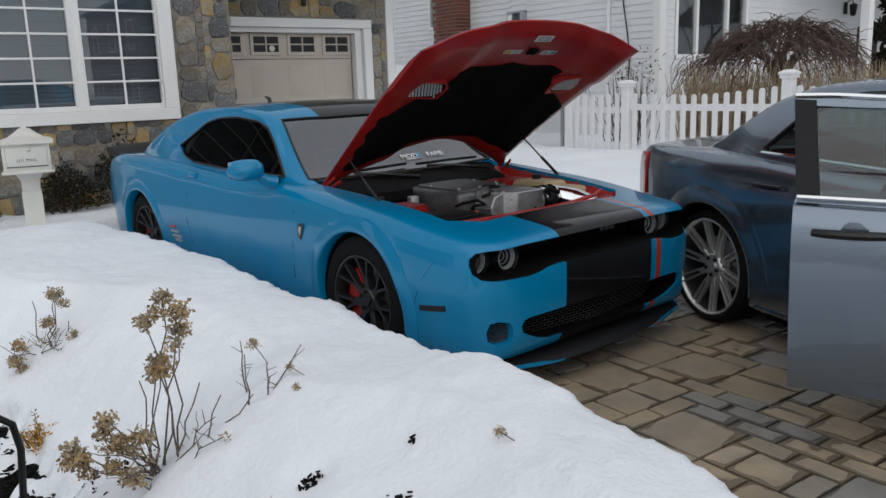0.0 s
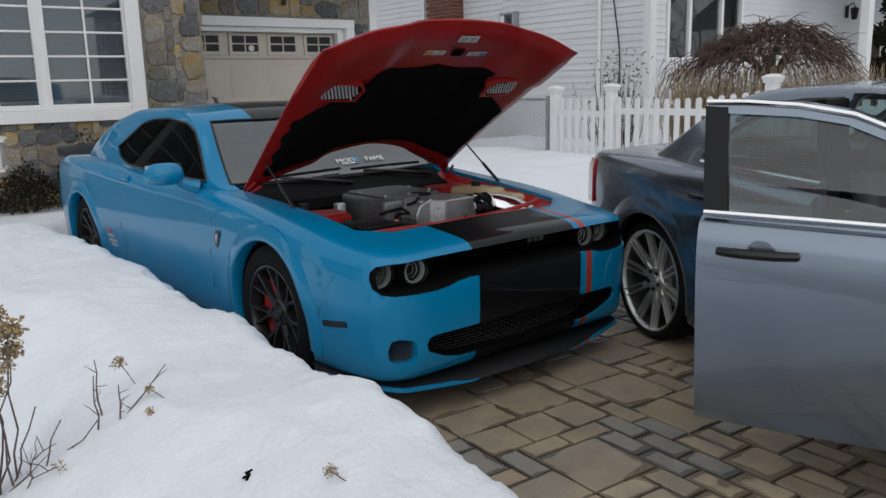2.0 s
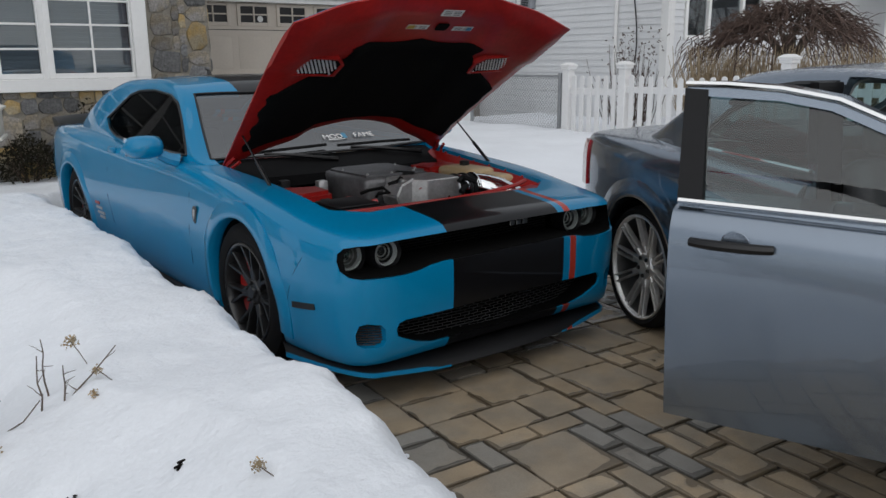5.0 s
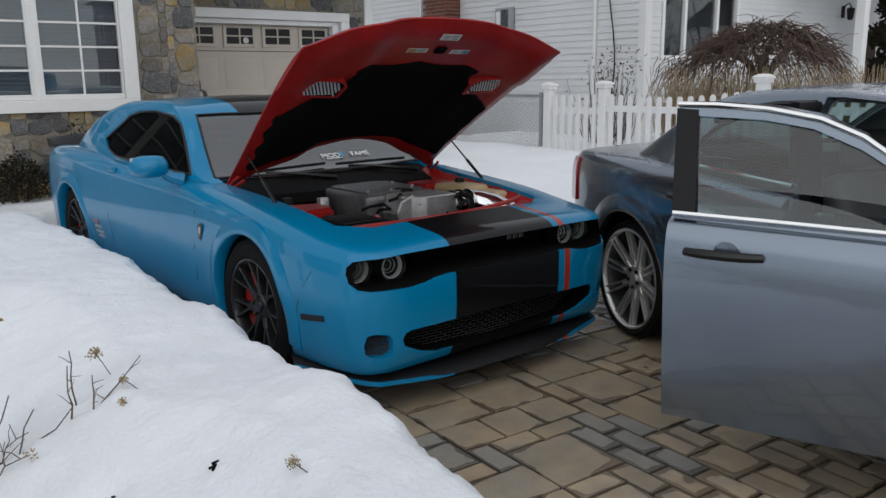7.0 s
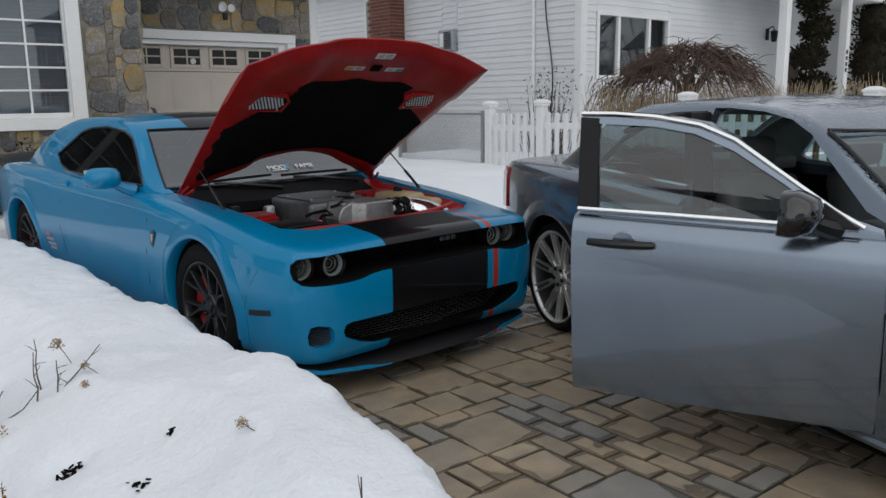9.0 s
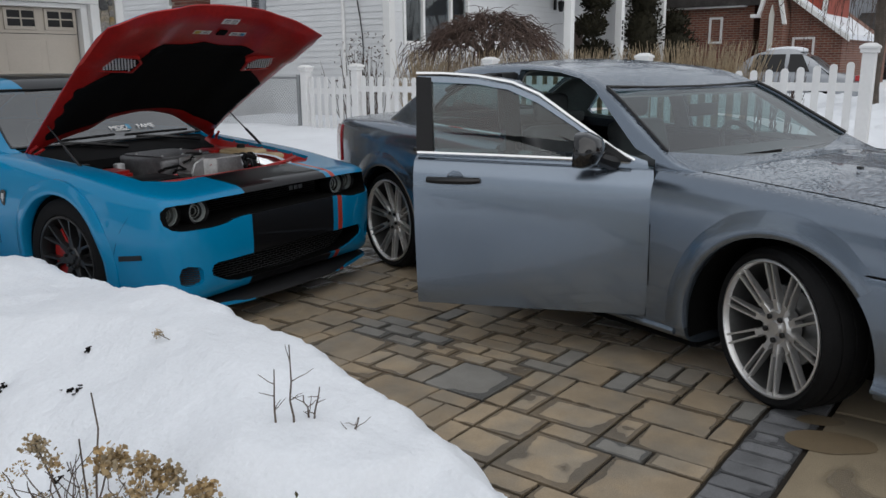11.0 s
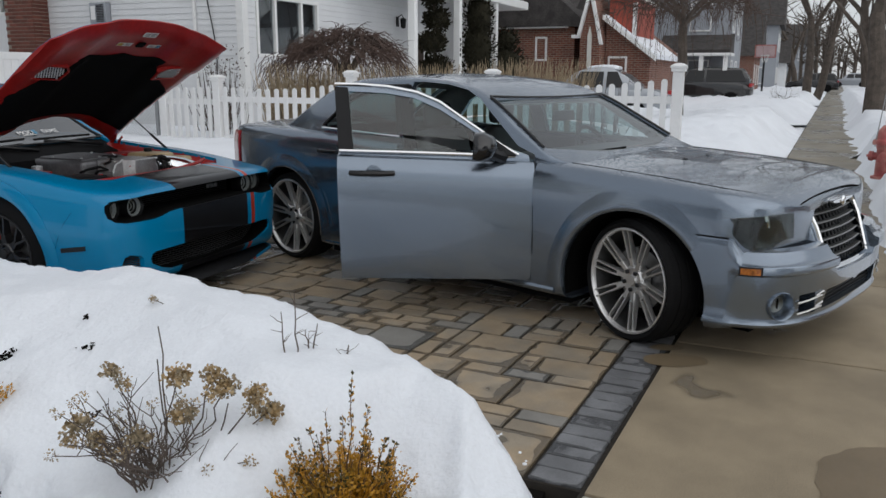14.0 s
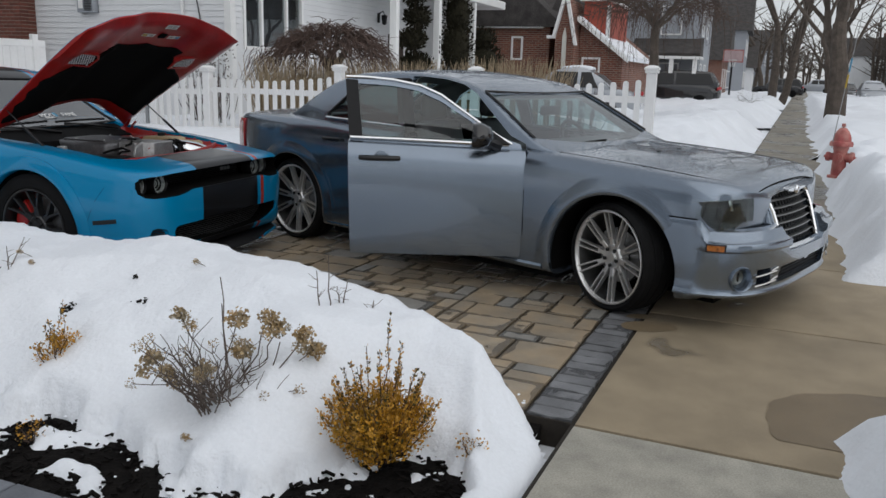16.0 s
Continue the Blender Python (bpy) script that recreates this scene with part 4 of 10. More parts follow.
def muscle_wheel(parent, m):
    """Black wheel with seven forked spokes, red caliper."""
    wh = thing("wheel", "", "")
    wh.parent = parent
    wh.matrix_local = m
    tyre(wh, 0.362, 0.256, 0.27)
    rim_barrel(wh, 0.256, 0.25, M_RIMBLACK, 0.012)
    bm = bmesh.new()
    for k in range(7):
        a = radians(90 + k * 360 / 7)
        for s in (-1, 1):
            a0, a1 = a + s * 0.10, a + s * 0.20
            mid = (0.035, 0.125 * math.cos(a + s * 0.07), 0.125 * math.sin(a + s * 0.07))
            bar_between(bm, (0.045, 0.045 * math.cos(a + s * 0.25), 0.045 * math.sin(a + s * 0.25)), mid, 0.034, 0.021, 0.05, 0.05)
            bar_between(bm, mid, (0.010, 0.246 * math.cos(a1), 0.246 * math.sin(a1)), 0.020, 0.016, 0.05, 0.035)
    part("spokes", bm, M_RIMBLACK, wh)
    bm = bmesh.new()
    spin(bm, [(0.10, 0.0), (0.10, 0.075), (0.045, 0.072), (0.036, 0.062), (0.036, 0.034), (0.026, 0.030), (0.024, 0.0)], (0, 0, 0), "x", 32)
    part("hub", bm, M_RIMBLACK, wh)
    for k in range(5):
        a = radians(18 + 72 * k)
        bm = bmesh.new()
        spin(bm, [(0.05, 0.0), (0.05, 0.011), (0.022, 0.011), (0.018, 0.008), (0.018, 0.0)], (0, 0.052 * math.cos(a), 0.052 * math.sin(a)), "x", 6)
        part("lug_nut", bm, M_SATIN, wh)
    brake(wh, 0.19, (-45, 100), M_CALIPER, 0.10)
    bm = bmesh.new()
    spin(bm, [(0.20, 0.0), (0.20, 0.24)], (0, 0, 0), "x", 32)
    part("backing", bm, M_MATTE, wh)
    return wh


def mesh_wheel(parent, m):
    """Brushed alloy wheel with ten crossing double spokes."""
    wh = thing("wheel", "", "")
    wh.parent = parent
    wh.matrix_local = m
    tyre(wh, 0.350, 0.297, 0.26)
    bm = bmesh.new()
    spin(bm, [(0.012, 0.301), (0.002, 0.299), (0.000, 0.291), (0.004, 0.287), (0.026, 0.281)], (0, 0, 0), "x", 72)
    part("rim", bm, M_ALU, wh)
    bm = bmesh.new()
    spin(bm, [(0.026, 0.2812), (0.06, 0.275), (0.22, 0.267), (0.24, 0.297)], (0, 0, 0), "x", 72)
    part("barrel", bm, M_DISC, wh)
    for k in range(10):
        bm = bmesh.new()
        a = radians(81 + k * 36)
        deep = 0.0 if k % 2 else 0.008

        def at(r, da, h):
            return (h + deep, r * math.cos(a + da), r * math.sin(a + da))
        bar_between(bm, at(0.055, 0.0, 0.046), at(0.125, 0.0, 0.036), 0.040, 0.030, 0.045, 0.04)
        for side in (-1, 1):
            bar_between(bm, at(0.115, side * 0.118, 0.037), at(0.288, side * 0.070, 0.006), 0.0125, 0.0100, 0.036, 0.024)
        part("spoke", bm, M_ALU, wh)
    bm = bmesh.new()
    spin(bm, [(0.11, 0.0), (0.11, 0.085), (0.056, 0.083), (0.044, 0.07), (0.048, 0.034), (0.036, 0.030), (0.034, 0.0)], (0, 0, 0), "x", 40)
    part("hub", bm, M_ALU, wh)
    for k in range(5):
        a = radians(54 + 72 * k)
        bm = bmesh.new()
        spin(bm, [(0.042, 0.012), (0.032, 0.012), (0.030, 0.009), (0.030, 0.0)], (0, 0.054 * math.cos(a), 0.054 * math.sin(a)), "x", 12)
        part("lug_nut", bm, M_SATIN, wh)
    brake(wh, 0.17, (20, 70), M_DISC, 0.12)
    bm = bmesh.new()
    spin(bm, [(0.20, 0.0), (0.20, 0.27)], (0, 0, 0), "x", 32)
    part("backing", bm, M_MATTE, wh)
    return wh


def arch_lip(y, z, r, xs, depth, start, sweep, material, parent, name="arch_flare", wide=0.035):
    """A raised lip round a wheel arch; xs gives the body's half width along y."""
    for side in (-1, 1):
        bm = bmesh.new()
        rows = []
        n = 36
        for k in range(n + 1):
            a = radians(start + sweep * k / n)
            c, s = math.cos(a), math.sin(a)
            w = xs(y + r * c, z + r * s)
            rows.append([Vector((side * xx, y + rr * c, z + rr * s)) for xx, rr in ((w - depth, r - 0.004), (w + 0.008, r - 0.004), (w + 0.014, r + 0.002), (w + 0.013, r + wide * 0.25), (w + 0.008, r + wide * 0.6), (w - 0.003, r + wide), (w - depth, r + wide))])
        skin(bm, rows)
        part(name, bm, material, parent, angle=50)


# ---- blue muscle coupe ----
COUPE = thing("muscle_coupe", "bright blue muscle coupe with black stripe and raised hood", "car", Matrix.Translation((0, 0.053, 0)) @ Matrix.Rotation(radians(3.3), 4, "Z"))
C_W = spline([(-0.955, 0.52), (-0.945, 0.66), (-0.92, 0.76), (-0.87, 0.84), (-0.78, 0.895), (-0.6, 0.935), (-0.3, 0.957), (0.0, 0.962), (0.5, 0.952), (1.2, 0.945), (2.0, 0.95), (2.6, 0.968), (3.0, 0.972), (3.5, 0.94), (3.85, 0.87), (4.0, 0.80), (4.06, 0.68)])
C_TOP = spline([(-0.955, 0.60), (-0.945, 0.65), (-0.92, 0.712), (-0.89, 0.748), (-0.85, 0.766), (-0.6, 0.797), (-0.2, 0.857), (0.3, 0.905), (0.75, 0.94), (1.5, 0.955), (2.1, 0.975), (2.6, 1.0), (3.2, 1.005), (3.9, 0.97), (4.02, 0.93), (4.06, 0.85)])
C_BOT = spline([(-0.955, 0.46), (-0.945, 0.35), (-0.92, 0.245), (-0.88, 0.195), (-0.8, 0.175), (-0.4, 0.165), (0.0, 0.155), (3.6, 0.17), (3.95, 0.24), (4.06, 0.4)])


def coupe_half(y):
    w, t, b = C_W(y), C_TOP(y), C_BOT(y)
    h = t - b
    pts = [(w * 0.82, b), (w * 0.925, b + 0.03 * h), (w * 0.965, b + 0.14 * h), (w * 0.985, b + 0.35 * h), (w, b + 0.56 * h), (w * 0.992, b + 0.74 * h), (w * 0.978, b + 0.88 * h), (w * 0.948, b + 0.96 * h), (w * 0.892, t), (w * 0.74, t + 0.008)]
    return [(0.0, b)] + rounded(pts, 3) + [(w * 0.4, t + 0.018), (0.0, t + 0.022)]


C_Y = steps([-0.955, -0.945, -0.92, -0.87, -0.78, -0.6, -0.3, 0.0, 0.4, 0.8, 1.4, 2.0, 2.5, 3.0, 3.5, 3.85, 4.0, 4.06], 3)


def coupe_width(y, z):
    w, t, b = C_W(y), C_TOP(y), C_BOT(y)
    f = spline([(0.0, 0.90), (0.14, 0.965), (0.35, 0.985), (0.56, 1.0), (0.74, 0.992), (0.88, 0.978), (0.96, 0.948), (1.0, 0.892)])
    return w * f((z - b) / (t - b))


R_ARCH = 0.392
cuts = []
for y in (0.0, 2.946):
    for s in (-1, 1):
        cuts.append(cylinder_x(min(s * 0.58, s * 1.2), max(s * 0.58, s * 1.2), y, 0.36, R_ARCH))
# engine bay, cabin, grille slot, lower mouth, side ducts
cuts.append(prism_bm([(-0.76, 0.71), (-0.72, 0.2), (-0.70, -0.46), (-0.55, -0.575), (0.55, -0.575), (0.70, -0.46), (0.72, 0.2), (0.76, 0.71)], "z", 0.42, 1.4))
cuts.append(box_bm(-0.74, 0.74, 0.70, 3.1, 0.30, 1.4))
slot_half = [(0.872, 0.672), (0.868, 0.632), (0.845, 0.606), (0.80, 0.597), (0.60, 0.598), (0.53, 0.606), (0.47, 0.620), (0.40, 0.626), (0.0, 0.626)]
slot_top = [(0.0, 0.748), (0.6, 0.745), (0.80, 0.738), (0.845, 0.728), (0.866, 0.704)]
slot = slot_half + [(-x, z) for x, z in slot_half[-2::-1]] + [(-x, z) for x, z in slot_top[::-1]] + slot_top[1:]
cuts.append(prism_bm(slot, "y", -1.1, -0.60))
mouth_half = [(0.0, 0.245), (0.45, 0.252), (0.55, 0.278), (0.625, 0.312), (0.655, 0.328), (0.665, 0.36), (0.65, 0.388), (0.62, 0.398), (0.4, 0.398), (0.0, 0.402)]
mouth = mouth_half + [(-x, z) for x, z in mouth_half[-2:0:-1]]
cuts.append(prism_bm(mouth, "y", -1.1, -0.66))
for s in (-1, 1):
    duct = [(s * x, z) for x, z in ((0.712, 0.315), (0.722, 0.296), (0.745, 0.288), (0.80, 0.290), (0.822, 0.305), (0.828, 0.35), (0.818, 0.392), (0.79, 0.402), (0.735, 0.392), (0.715, 0.37))]
    cuts.append(prism_bm(duct if s > 0 else duct[::-1], "y", -1.1, -0.56))
part("body", carve(hull(C_Y, coupe_half), cuts), M_BLUE, COUPE, "blue body with black stripe and red line", 30)
for y in (0.0, 2.946):
    arch_lip(y, 0.36, R_ARCH, coupe_width, 0.05, -18 if y == 0 else -12, 212, M_BLUE, COUPE, wide=0.085)
# dark linings of the slot, the mouth and the ducts
def recess(outline, f, back, depth=0.014):
    """A thin dark lining that follows the nose just inside an opening."""
    zs = [z for x, z in outline]
    cx, cz = sum(x for x, z in outline) / len(outline), (min(zs) + max(zs)) / 2
    inner = [(cx + (x - cx) * (1 - (1 - f) * 0.4), cz + (z - cz) * f) for x, z in outline]
    shell = carve(hull([y + depth for y in C_Y], lambda y: coupe_half(y - depth)), [prism_bm(outline, "y", -1.1, back)], "INTERSECT")
    return carve(shell, [prism_bm(inner, "y", -1.2, back + 0.1)])


part("slot_lining", recess(slot, 0.94, -0.61), M_MATTE, COUPE, "black grille slot lining", 30)
part("mouth_lining", recess(mouth, 0.95, -0.67), M_MATTE, COUPE, "black lower mouth lining", 30)
# linings
for s in (-1, 1):
    for y in (0.0, 2.946):
        bm = bmesh.new()
        spin(bm, [(s * 0.60, 0.0), (s * 0.60, R_ARCH - 0.006), (s * 0.90, R_ARCH - 0.006)], (0, y, 0.36), "x", 40)
        part("wheel_liner", bm, M_MATTE, COUPE)
bm = bmesh.new()
box(bm, -0.86, 0.86, -0.605, -0.597, 0.58, 0.755)
box(bm, -0.68, 0.68, -0.664, -0.655, 0.20, 0.41)
for s in (-1, 1):
    box(bm, s * 0.77 - 0.07, s * 0.77 + 0.07, -0.57, -0.555, 0.27, 0.42)
part("grille_backing", bm, M_MATTE, COUPE)


def honeycomb(bm, x0, x1, y, z0, z1, s, r=0.003, bow=0.0):
    """A brick-like mesh of thin bars."""
    k, z = 0, z0
    while z < z1:
        n = max(4, int((x1 - x0) / (2 * s)))
        tube(bm, [(x0 + (x1 - x0) * i / n, y + bow * ((x0 + (x1 - x0) * i / n)) ** 2, z) for i in range(n + 1)], r, 4)
        x = x0 + (s if k % 2 else 0)
        while x < x1:
            tube(bm, [(x, y + bow * x * x, z), (x, y + bow * x * x, min(z1, z + s * 0.55))], r, 4)
            x += 2 * s
        z += s * 0.55
        k += 1


bm = bmesh.new()
honeycomb(bm, -0.50, 0.50, -0.70, 0.61, 0.75, 0.024, 0.002, bow=0.05)
part("upper_grille", bm, M_SATIN, COUPE, "black mesh grille")
bm = bmesh.new()
honeycomb(bm, -0.665, 0.665, -0.85, 0.235, 0.40, 0.026, 0.0028, bow=0.14)
part("lower_grille", bm, M_MESH, COUPE, "black mesh lower grille")
for s in (-1, 1):
    bm = bmesh.new()
    honeycomb(bm, s * 0.77 - 0.06, s * 0.77 + 0.06, -1.160, 0.290, 0.402, 0.022, 0.0035, bow=0.52)
    part("duct_grille", bm, M_MESH, COUPE)
bm = bmesh.new()
for k in range(3):
    box(bm, 0.20 + k * 0.045, 0.235 + k * 0.045, -0.735, -0.728, 0.672, 0.70, 0.003, 1)
part("emblem", bm, M_DISC, COUPE, "small grey grille emblem")
# the slot's dark surround and bumper shelf
bm = bmesh.new()
prism(bm, [(-0.62, 0.600), (-0.93, 0.618), (-0.93, 0.612), (-0.62, 0.592)], "x", -0.36, 0.36)
part("grille_shelf", bm, M_SATIN, COUPE)
# headlights
for x, y, r in ((-0.765, -0.705, 0.070), (-0.600, -0.750, 0.066), (0.600, -0.750, 0.066), (0.765, -0.705, 0.070)):
    hl = thing("headlight", "", "")
    hl.parent = COUPE
    z = 0.664
    bm = bmesh.new()
    spin(bm, [(0.04, r + 0.010), (-0.035, r + 0.010), (-0.045, r + 0.005), (-0.03, r - 0.004), (0.02, r - 0.012)], (x, y, z), "y", 40)
    part("bezel", bm, M_SATIN, hl)
    bm = bmesh.new()
    spin(bm, [(-0.022, r - 0.006), (-0.034, r - 0.009), (-0.034, r - 0.014), (-0.012, r - 0.017)], (x, y, z), "y", 40)
    part("halo", bm, M_LAMPRING, hl, "pale ring")
    bm = bmesh.new()
    spin(bm, [(-0.012, r - 0.016), (0.012, r - 0.030), (0.03, r - 0.044), (0.036, 0.0)], (x, y, z), "y", 40)
    part("reflector", bm, M_DISC if abs(x) > 0.65 else M_SATIN, hl)
    if abs(x) > 0.65:
        bm = bmesh.new()
        spin(bm, [(-0.005, 0.0), (0.0, 0.018), (0.014, 0.031), (0.05, 0.034)], (x, y, z), "y", 32)
        part("projector", bm, M_GREENGLASS, hl)
    for rr, dy in ((r - 0.030, 0.0), (r - 0.042, 0.012)):
        bm = bmesh.new()
        spin(bm, [(dy, rr - 0.0035), (dy - 0.006, rr), (dy, rr + 0.0035)], (x, y, z), "y", 40)
        part("lamp_ring", bm, M_CASTALU, hl)
    bm = bmesh.new()
    spin(bm, [(-0.046, 0.0), (-0.043, r * 0.5), (-0.036, r - 0.006)], (x, y, z), "y", 32)
    part("lens", bm, M_GLASS, hl).visible_shadow = False
# splitter
def split_y(a):
    return -0.97 + 0.13 * a ** 2.0 + 0.44 * (max(0, a - 0.80) / 0.20) ** 2


def split_z(a):
    return 0.128 + 0.022 * smooth((a - 0.4) / 0.5)


bm = bmesh.new()
rows = []
for k in range(49):
    u = -1 + 2 * k / 48
    a = abs(u)
    x, y, z = u * 0.925, split_y(a), split_z(a)
    rows.append([Vector((x, y, z - 0.006)), Vector((x, y - 0.006, z)), Vector((x * 0.995, y, z + 0.008)), Vector((x * 0.97, y + 0.09, z + 0.045)), Vector((x * 0.90, y + 0.18, z + 0.06)), Vector((x * 0.90, y + 0.18, z - 0.004))])
skin(bm, rows)
part("splitter", bm, M_BLACK, COUPE, "scuffed black chin splitter")
for s in (-1, 1):
    bm = bmesh.new()
    rows = []
    for k in range(31):
        a = 0.40 + 0.60 * k / 30
        x, y, z = s * a * 0.928, split_y(a) - 0.0085, split_z(a) - 0.005
        hgt = 0.008 + 0.012 * smooth((a - 0.45) / 0.12)
        rows.append([Vector((x, y, z)), Vector((x, y, z + hgt)), Vector((x * 0.992, y + 0.006, z + hgt)), Vector((x * 0.992, y + 0.006, z))])
    skin(bm, rows)
    part("splitter_edge", bm, M_BLUE, COUPE, "blue painted edge")
# side markers, seams, badge, handle, sill
for s in (-1, 1):
    bm = bmesh.new()
    pts = []
    for k in range(7):
        y = -0.68 + 0.17 * k / 6
        z = 0.452 - 0.022 * k / 6
        w = coupe_width(y, z)
        pts.append([Vector((s * (w + o), y, z + dz)) for o, dz in ((-0.01, -0.014), (0.004, -0.014), (0.004, 0.014), (-0.01, 0.014))])
    skin(bm, pts)
    part("side_marker", bm, M_SATIN, COUPE, "smoked side marker")


def seam(parent, width_at, line, s, r=0.0032, material=None):
    """A thin dark gap along points of (y, z) on the body's side."""
    bm = bmesh.new()
    tube(bm, [(s * (width_at(y, z) - r * 0.35), y, z) for y, z in line], r, 5)
    part("seam", bm, material or M_MATTE, parent)


for s in (-1, 1):
    seam(COUPE, coupe_width, [(0.62, 0.93), (0.625, 0.80), (0.63, 0.6), (0.66, 0.4), (0.70, 0.22)], s)
    seam(COUPE, coupe_width, [(2.05, 0.97), (2.08, 0.8), (2.10, 0.6), (2.06, 0.42), (1.95, 0.25)], s)
    seam(COUPE, coupe_width, [(-0.66, 0.742), (-0.60, 0.66), (-0.54, 0.58), (-0.50, 0.50), (-0.45, 0.40)], s, 0.0016)
    bm = bmesh.new()
    box(bm, -0.02, 0.012, 1.94, 2.06, 0.905, 0.945, 0.012, 2, m=Matrix.Translation((s * (coupe_width(2.0, 0.92) + 0.004), 0, 0)))
    part("door_handle", bm, M_BLUE, COUPE)
    bm = bmesh.new()
    tube(bm, [(s * (coupe_width(y, 0.19) + 0.012), y, 0.165) for y in steps([0.48, 1.4, 2.46], 6)], 0.035, 8)
    part("side_sill", bm, M_BLACK, COUPE)
    w = coupe_width(0.535, 0.69)
    bm = bmesh.new()
    prism(bm, [(0.50, 0.725), (0.515, 0.74), (0.545, 0.738), (0.562, 0.72), (0.570, 0.69), (0.560, 0.655), (0.535, 0.640), (0.520, 0.655), (0.515, 0.685)], "x", s * w - 0.004, s * w + s * 0.006)
    part("badge", bm, M_SATIN, COUPE, "small dark fender badge")
    bm = bmesh.new()
    prism(bm, [(0.522, 0.718), (0.545, 0.72), (0.555, 0.69), (0.540, 0.662), (0.528, 0.69)], "x", s * w + s * 0.004, s * w + s * 0.008)
    part("badge_face", bm, M_CASTALU, COUPE)
# rocker decals as plain bars
for k, (y, z, l) in enumerate(((2.36, 0.52, 0.10), (2.34, 0.485, 0.13), (2.32, 0.45, 0.16), (2.30, 0.42, 0.12))):
    bm = bmesh.new()
    w = coupe_width(y, z)
    box(bm, -w - 0.003, -w + 0.004, y - l / 2, y + l / 2, z - 0.010, z + 0.010)
    part("decal", bm, (M_CALIPER, M_CLAD, M_CLAD, M_CLAD)[k], COUPE)

# greenhouse
G_TOP = spline([(0.60, 0.93), (0.72, 0.968), (0.95, 1.115), (1.18, 1.295), (1.35, 1.362), (1.7, 1.392), (2.2, 1.382), (2.6, 1.315), (3.0, 1.18), (3.35, 1.035), (3.45, 0.99)])
G_BASE = spline([(0.60, 0.80), (0.8, 0.862), (1.4, 0.872), (2.2, 0.872), (2.7, 0.865), (3.1, 0.82), (3.45, 0.74)])


def green_half(y, off=0.0, base=0.90):
    top, wb = G_TOP(y) - off, G_BASE(y) - off
    tumble = 0.42

    def w(z):
        return wb - max(0.0, z - 0.95) * tumble
    r = min(0.06, max(0.012, (top - base) * 0.3))
    pts = [(w(base), base), (w((base + top) / 2), (base + top) / 2), (w(top - r), top - r), (w(top - r * 0.35) - r * 0.12, top - r * 0.35), (w(top) - r * 0.55, top - 0.004), (w(top) - r * 1.5, top)]
    crown = 0.022 if y > 1.0 else 0.022 * (y - 0.6) / 0.4 + 0.012
    wt = w(top) - r * 1.5
    return [(0.0, base)] + rounded(pts, 3) + [(wt * 0.75, top + crown * 0.5), (wt * 0.45, top + crown * 0.85), (0.0, top + crown)]


G_Y = steps([0.60, 0.72, 0.95, 1.18, 1.35, 1.7, 2.2, 2.6, 3.0, 3.35, 3.45], 4)
SIDE_GLASS = [(0.835, 0.978), (1.06, 1.165), (1.19, 1.255), (1.34, 1.298), (1.65, 1.322), (1.92, 1.312), (2.08, 1.282), (2.42, 1.112), (2.30, 1.045), (2.12, 1.005), (1.6, 0.985)]
FRONT_GLASS = [(-0.765, 0.70), (-0.30, 0.64), (0.30, 0.64), (0.765, 0.70), (0.635, 1.20), (0.30, 1.17), (-0.30, 1.17), (-0.635, 1.20)]
REAR_GLASS = [(-0.60, 3.25), (-0.55, 2.62), (0.55, 2.62), (0.60, 3.25)]


def openings():
    return [prism_bm(SIDE_GLASS, "x", -1.3, -0.5), prism_bm(SIDE_GLASS, "x", 0.5, 1.3), prism_bm(FRONT_GLASS, "z", 0.945, 1.7), prism_bm(REAR_GLASS, "z", 1.0, 1.7)]


inner = hull(G_Y, lambda y: green_half(y, 0.028, 0.80))
part("roof", carve(hull(G_Y, green_half), [inner, box_bm(-0.75, 0.75, 0.5, 0.70, 0.80, 1.2)] + openings()), M_BLUE, COUPE, "blue roof and pillars with black centre", 30)


def edge_at(poly, y):
    """Lowest and highest z of an outline in (y, z) at a given y."""
    zs = []
    for (ya, za), (yb, zb) in zip(poly, poly[1:] + poly[:1]):
        if min(ya, yb) <= y <= max(ya, yb) and abs(ya - yb) > 1e-6:
            zs.append(za + (zb - za) * (y - ya) / (yb - ya))
    return min(zs), max(zs)


def side_pane(poly, width_at, s, n=28, m=7):
    """A smooth curved pane filling an outline in (y, z)."""
    bm = bmesh.new()
    y0, y1 = min(p[0] for p in poly) + 0.001, max(p[0] for p in poly) - 0.001
    rows = []
    for i in range(n + 1):
        y = y0 + (y1 - y0) * i / n
        lo, hi = edge_at(poly, y)
        line = [(y, lo + (hi - lo) * j / m) for j in range(m + 1)]
        rows.append([bm.verts.new((s * width_at(y, z), y, z)) for y, z in line])
    for a, b in zip(rows, rows[1:]):
        for j in range(m):
            bm.faces.new((a[j], a[j + 1], b[j + 1], b[j]))
    return bm


def outer_sheet(bm, centre):
    """Keeps the outer faces of a pane."""
    bm.normal_update()
    bmesh.ops.delete(bm, geom=[f for f in bm.faces if f.normal.dot(f.calc_center_median() - Vector(centre)) < 0.05], context="FACES")
    return bm


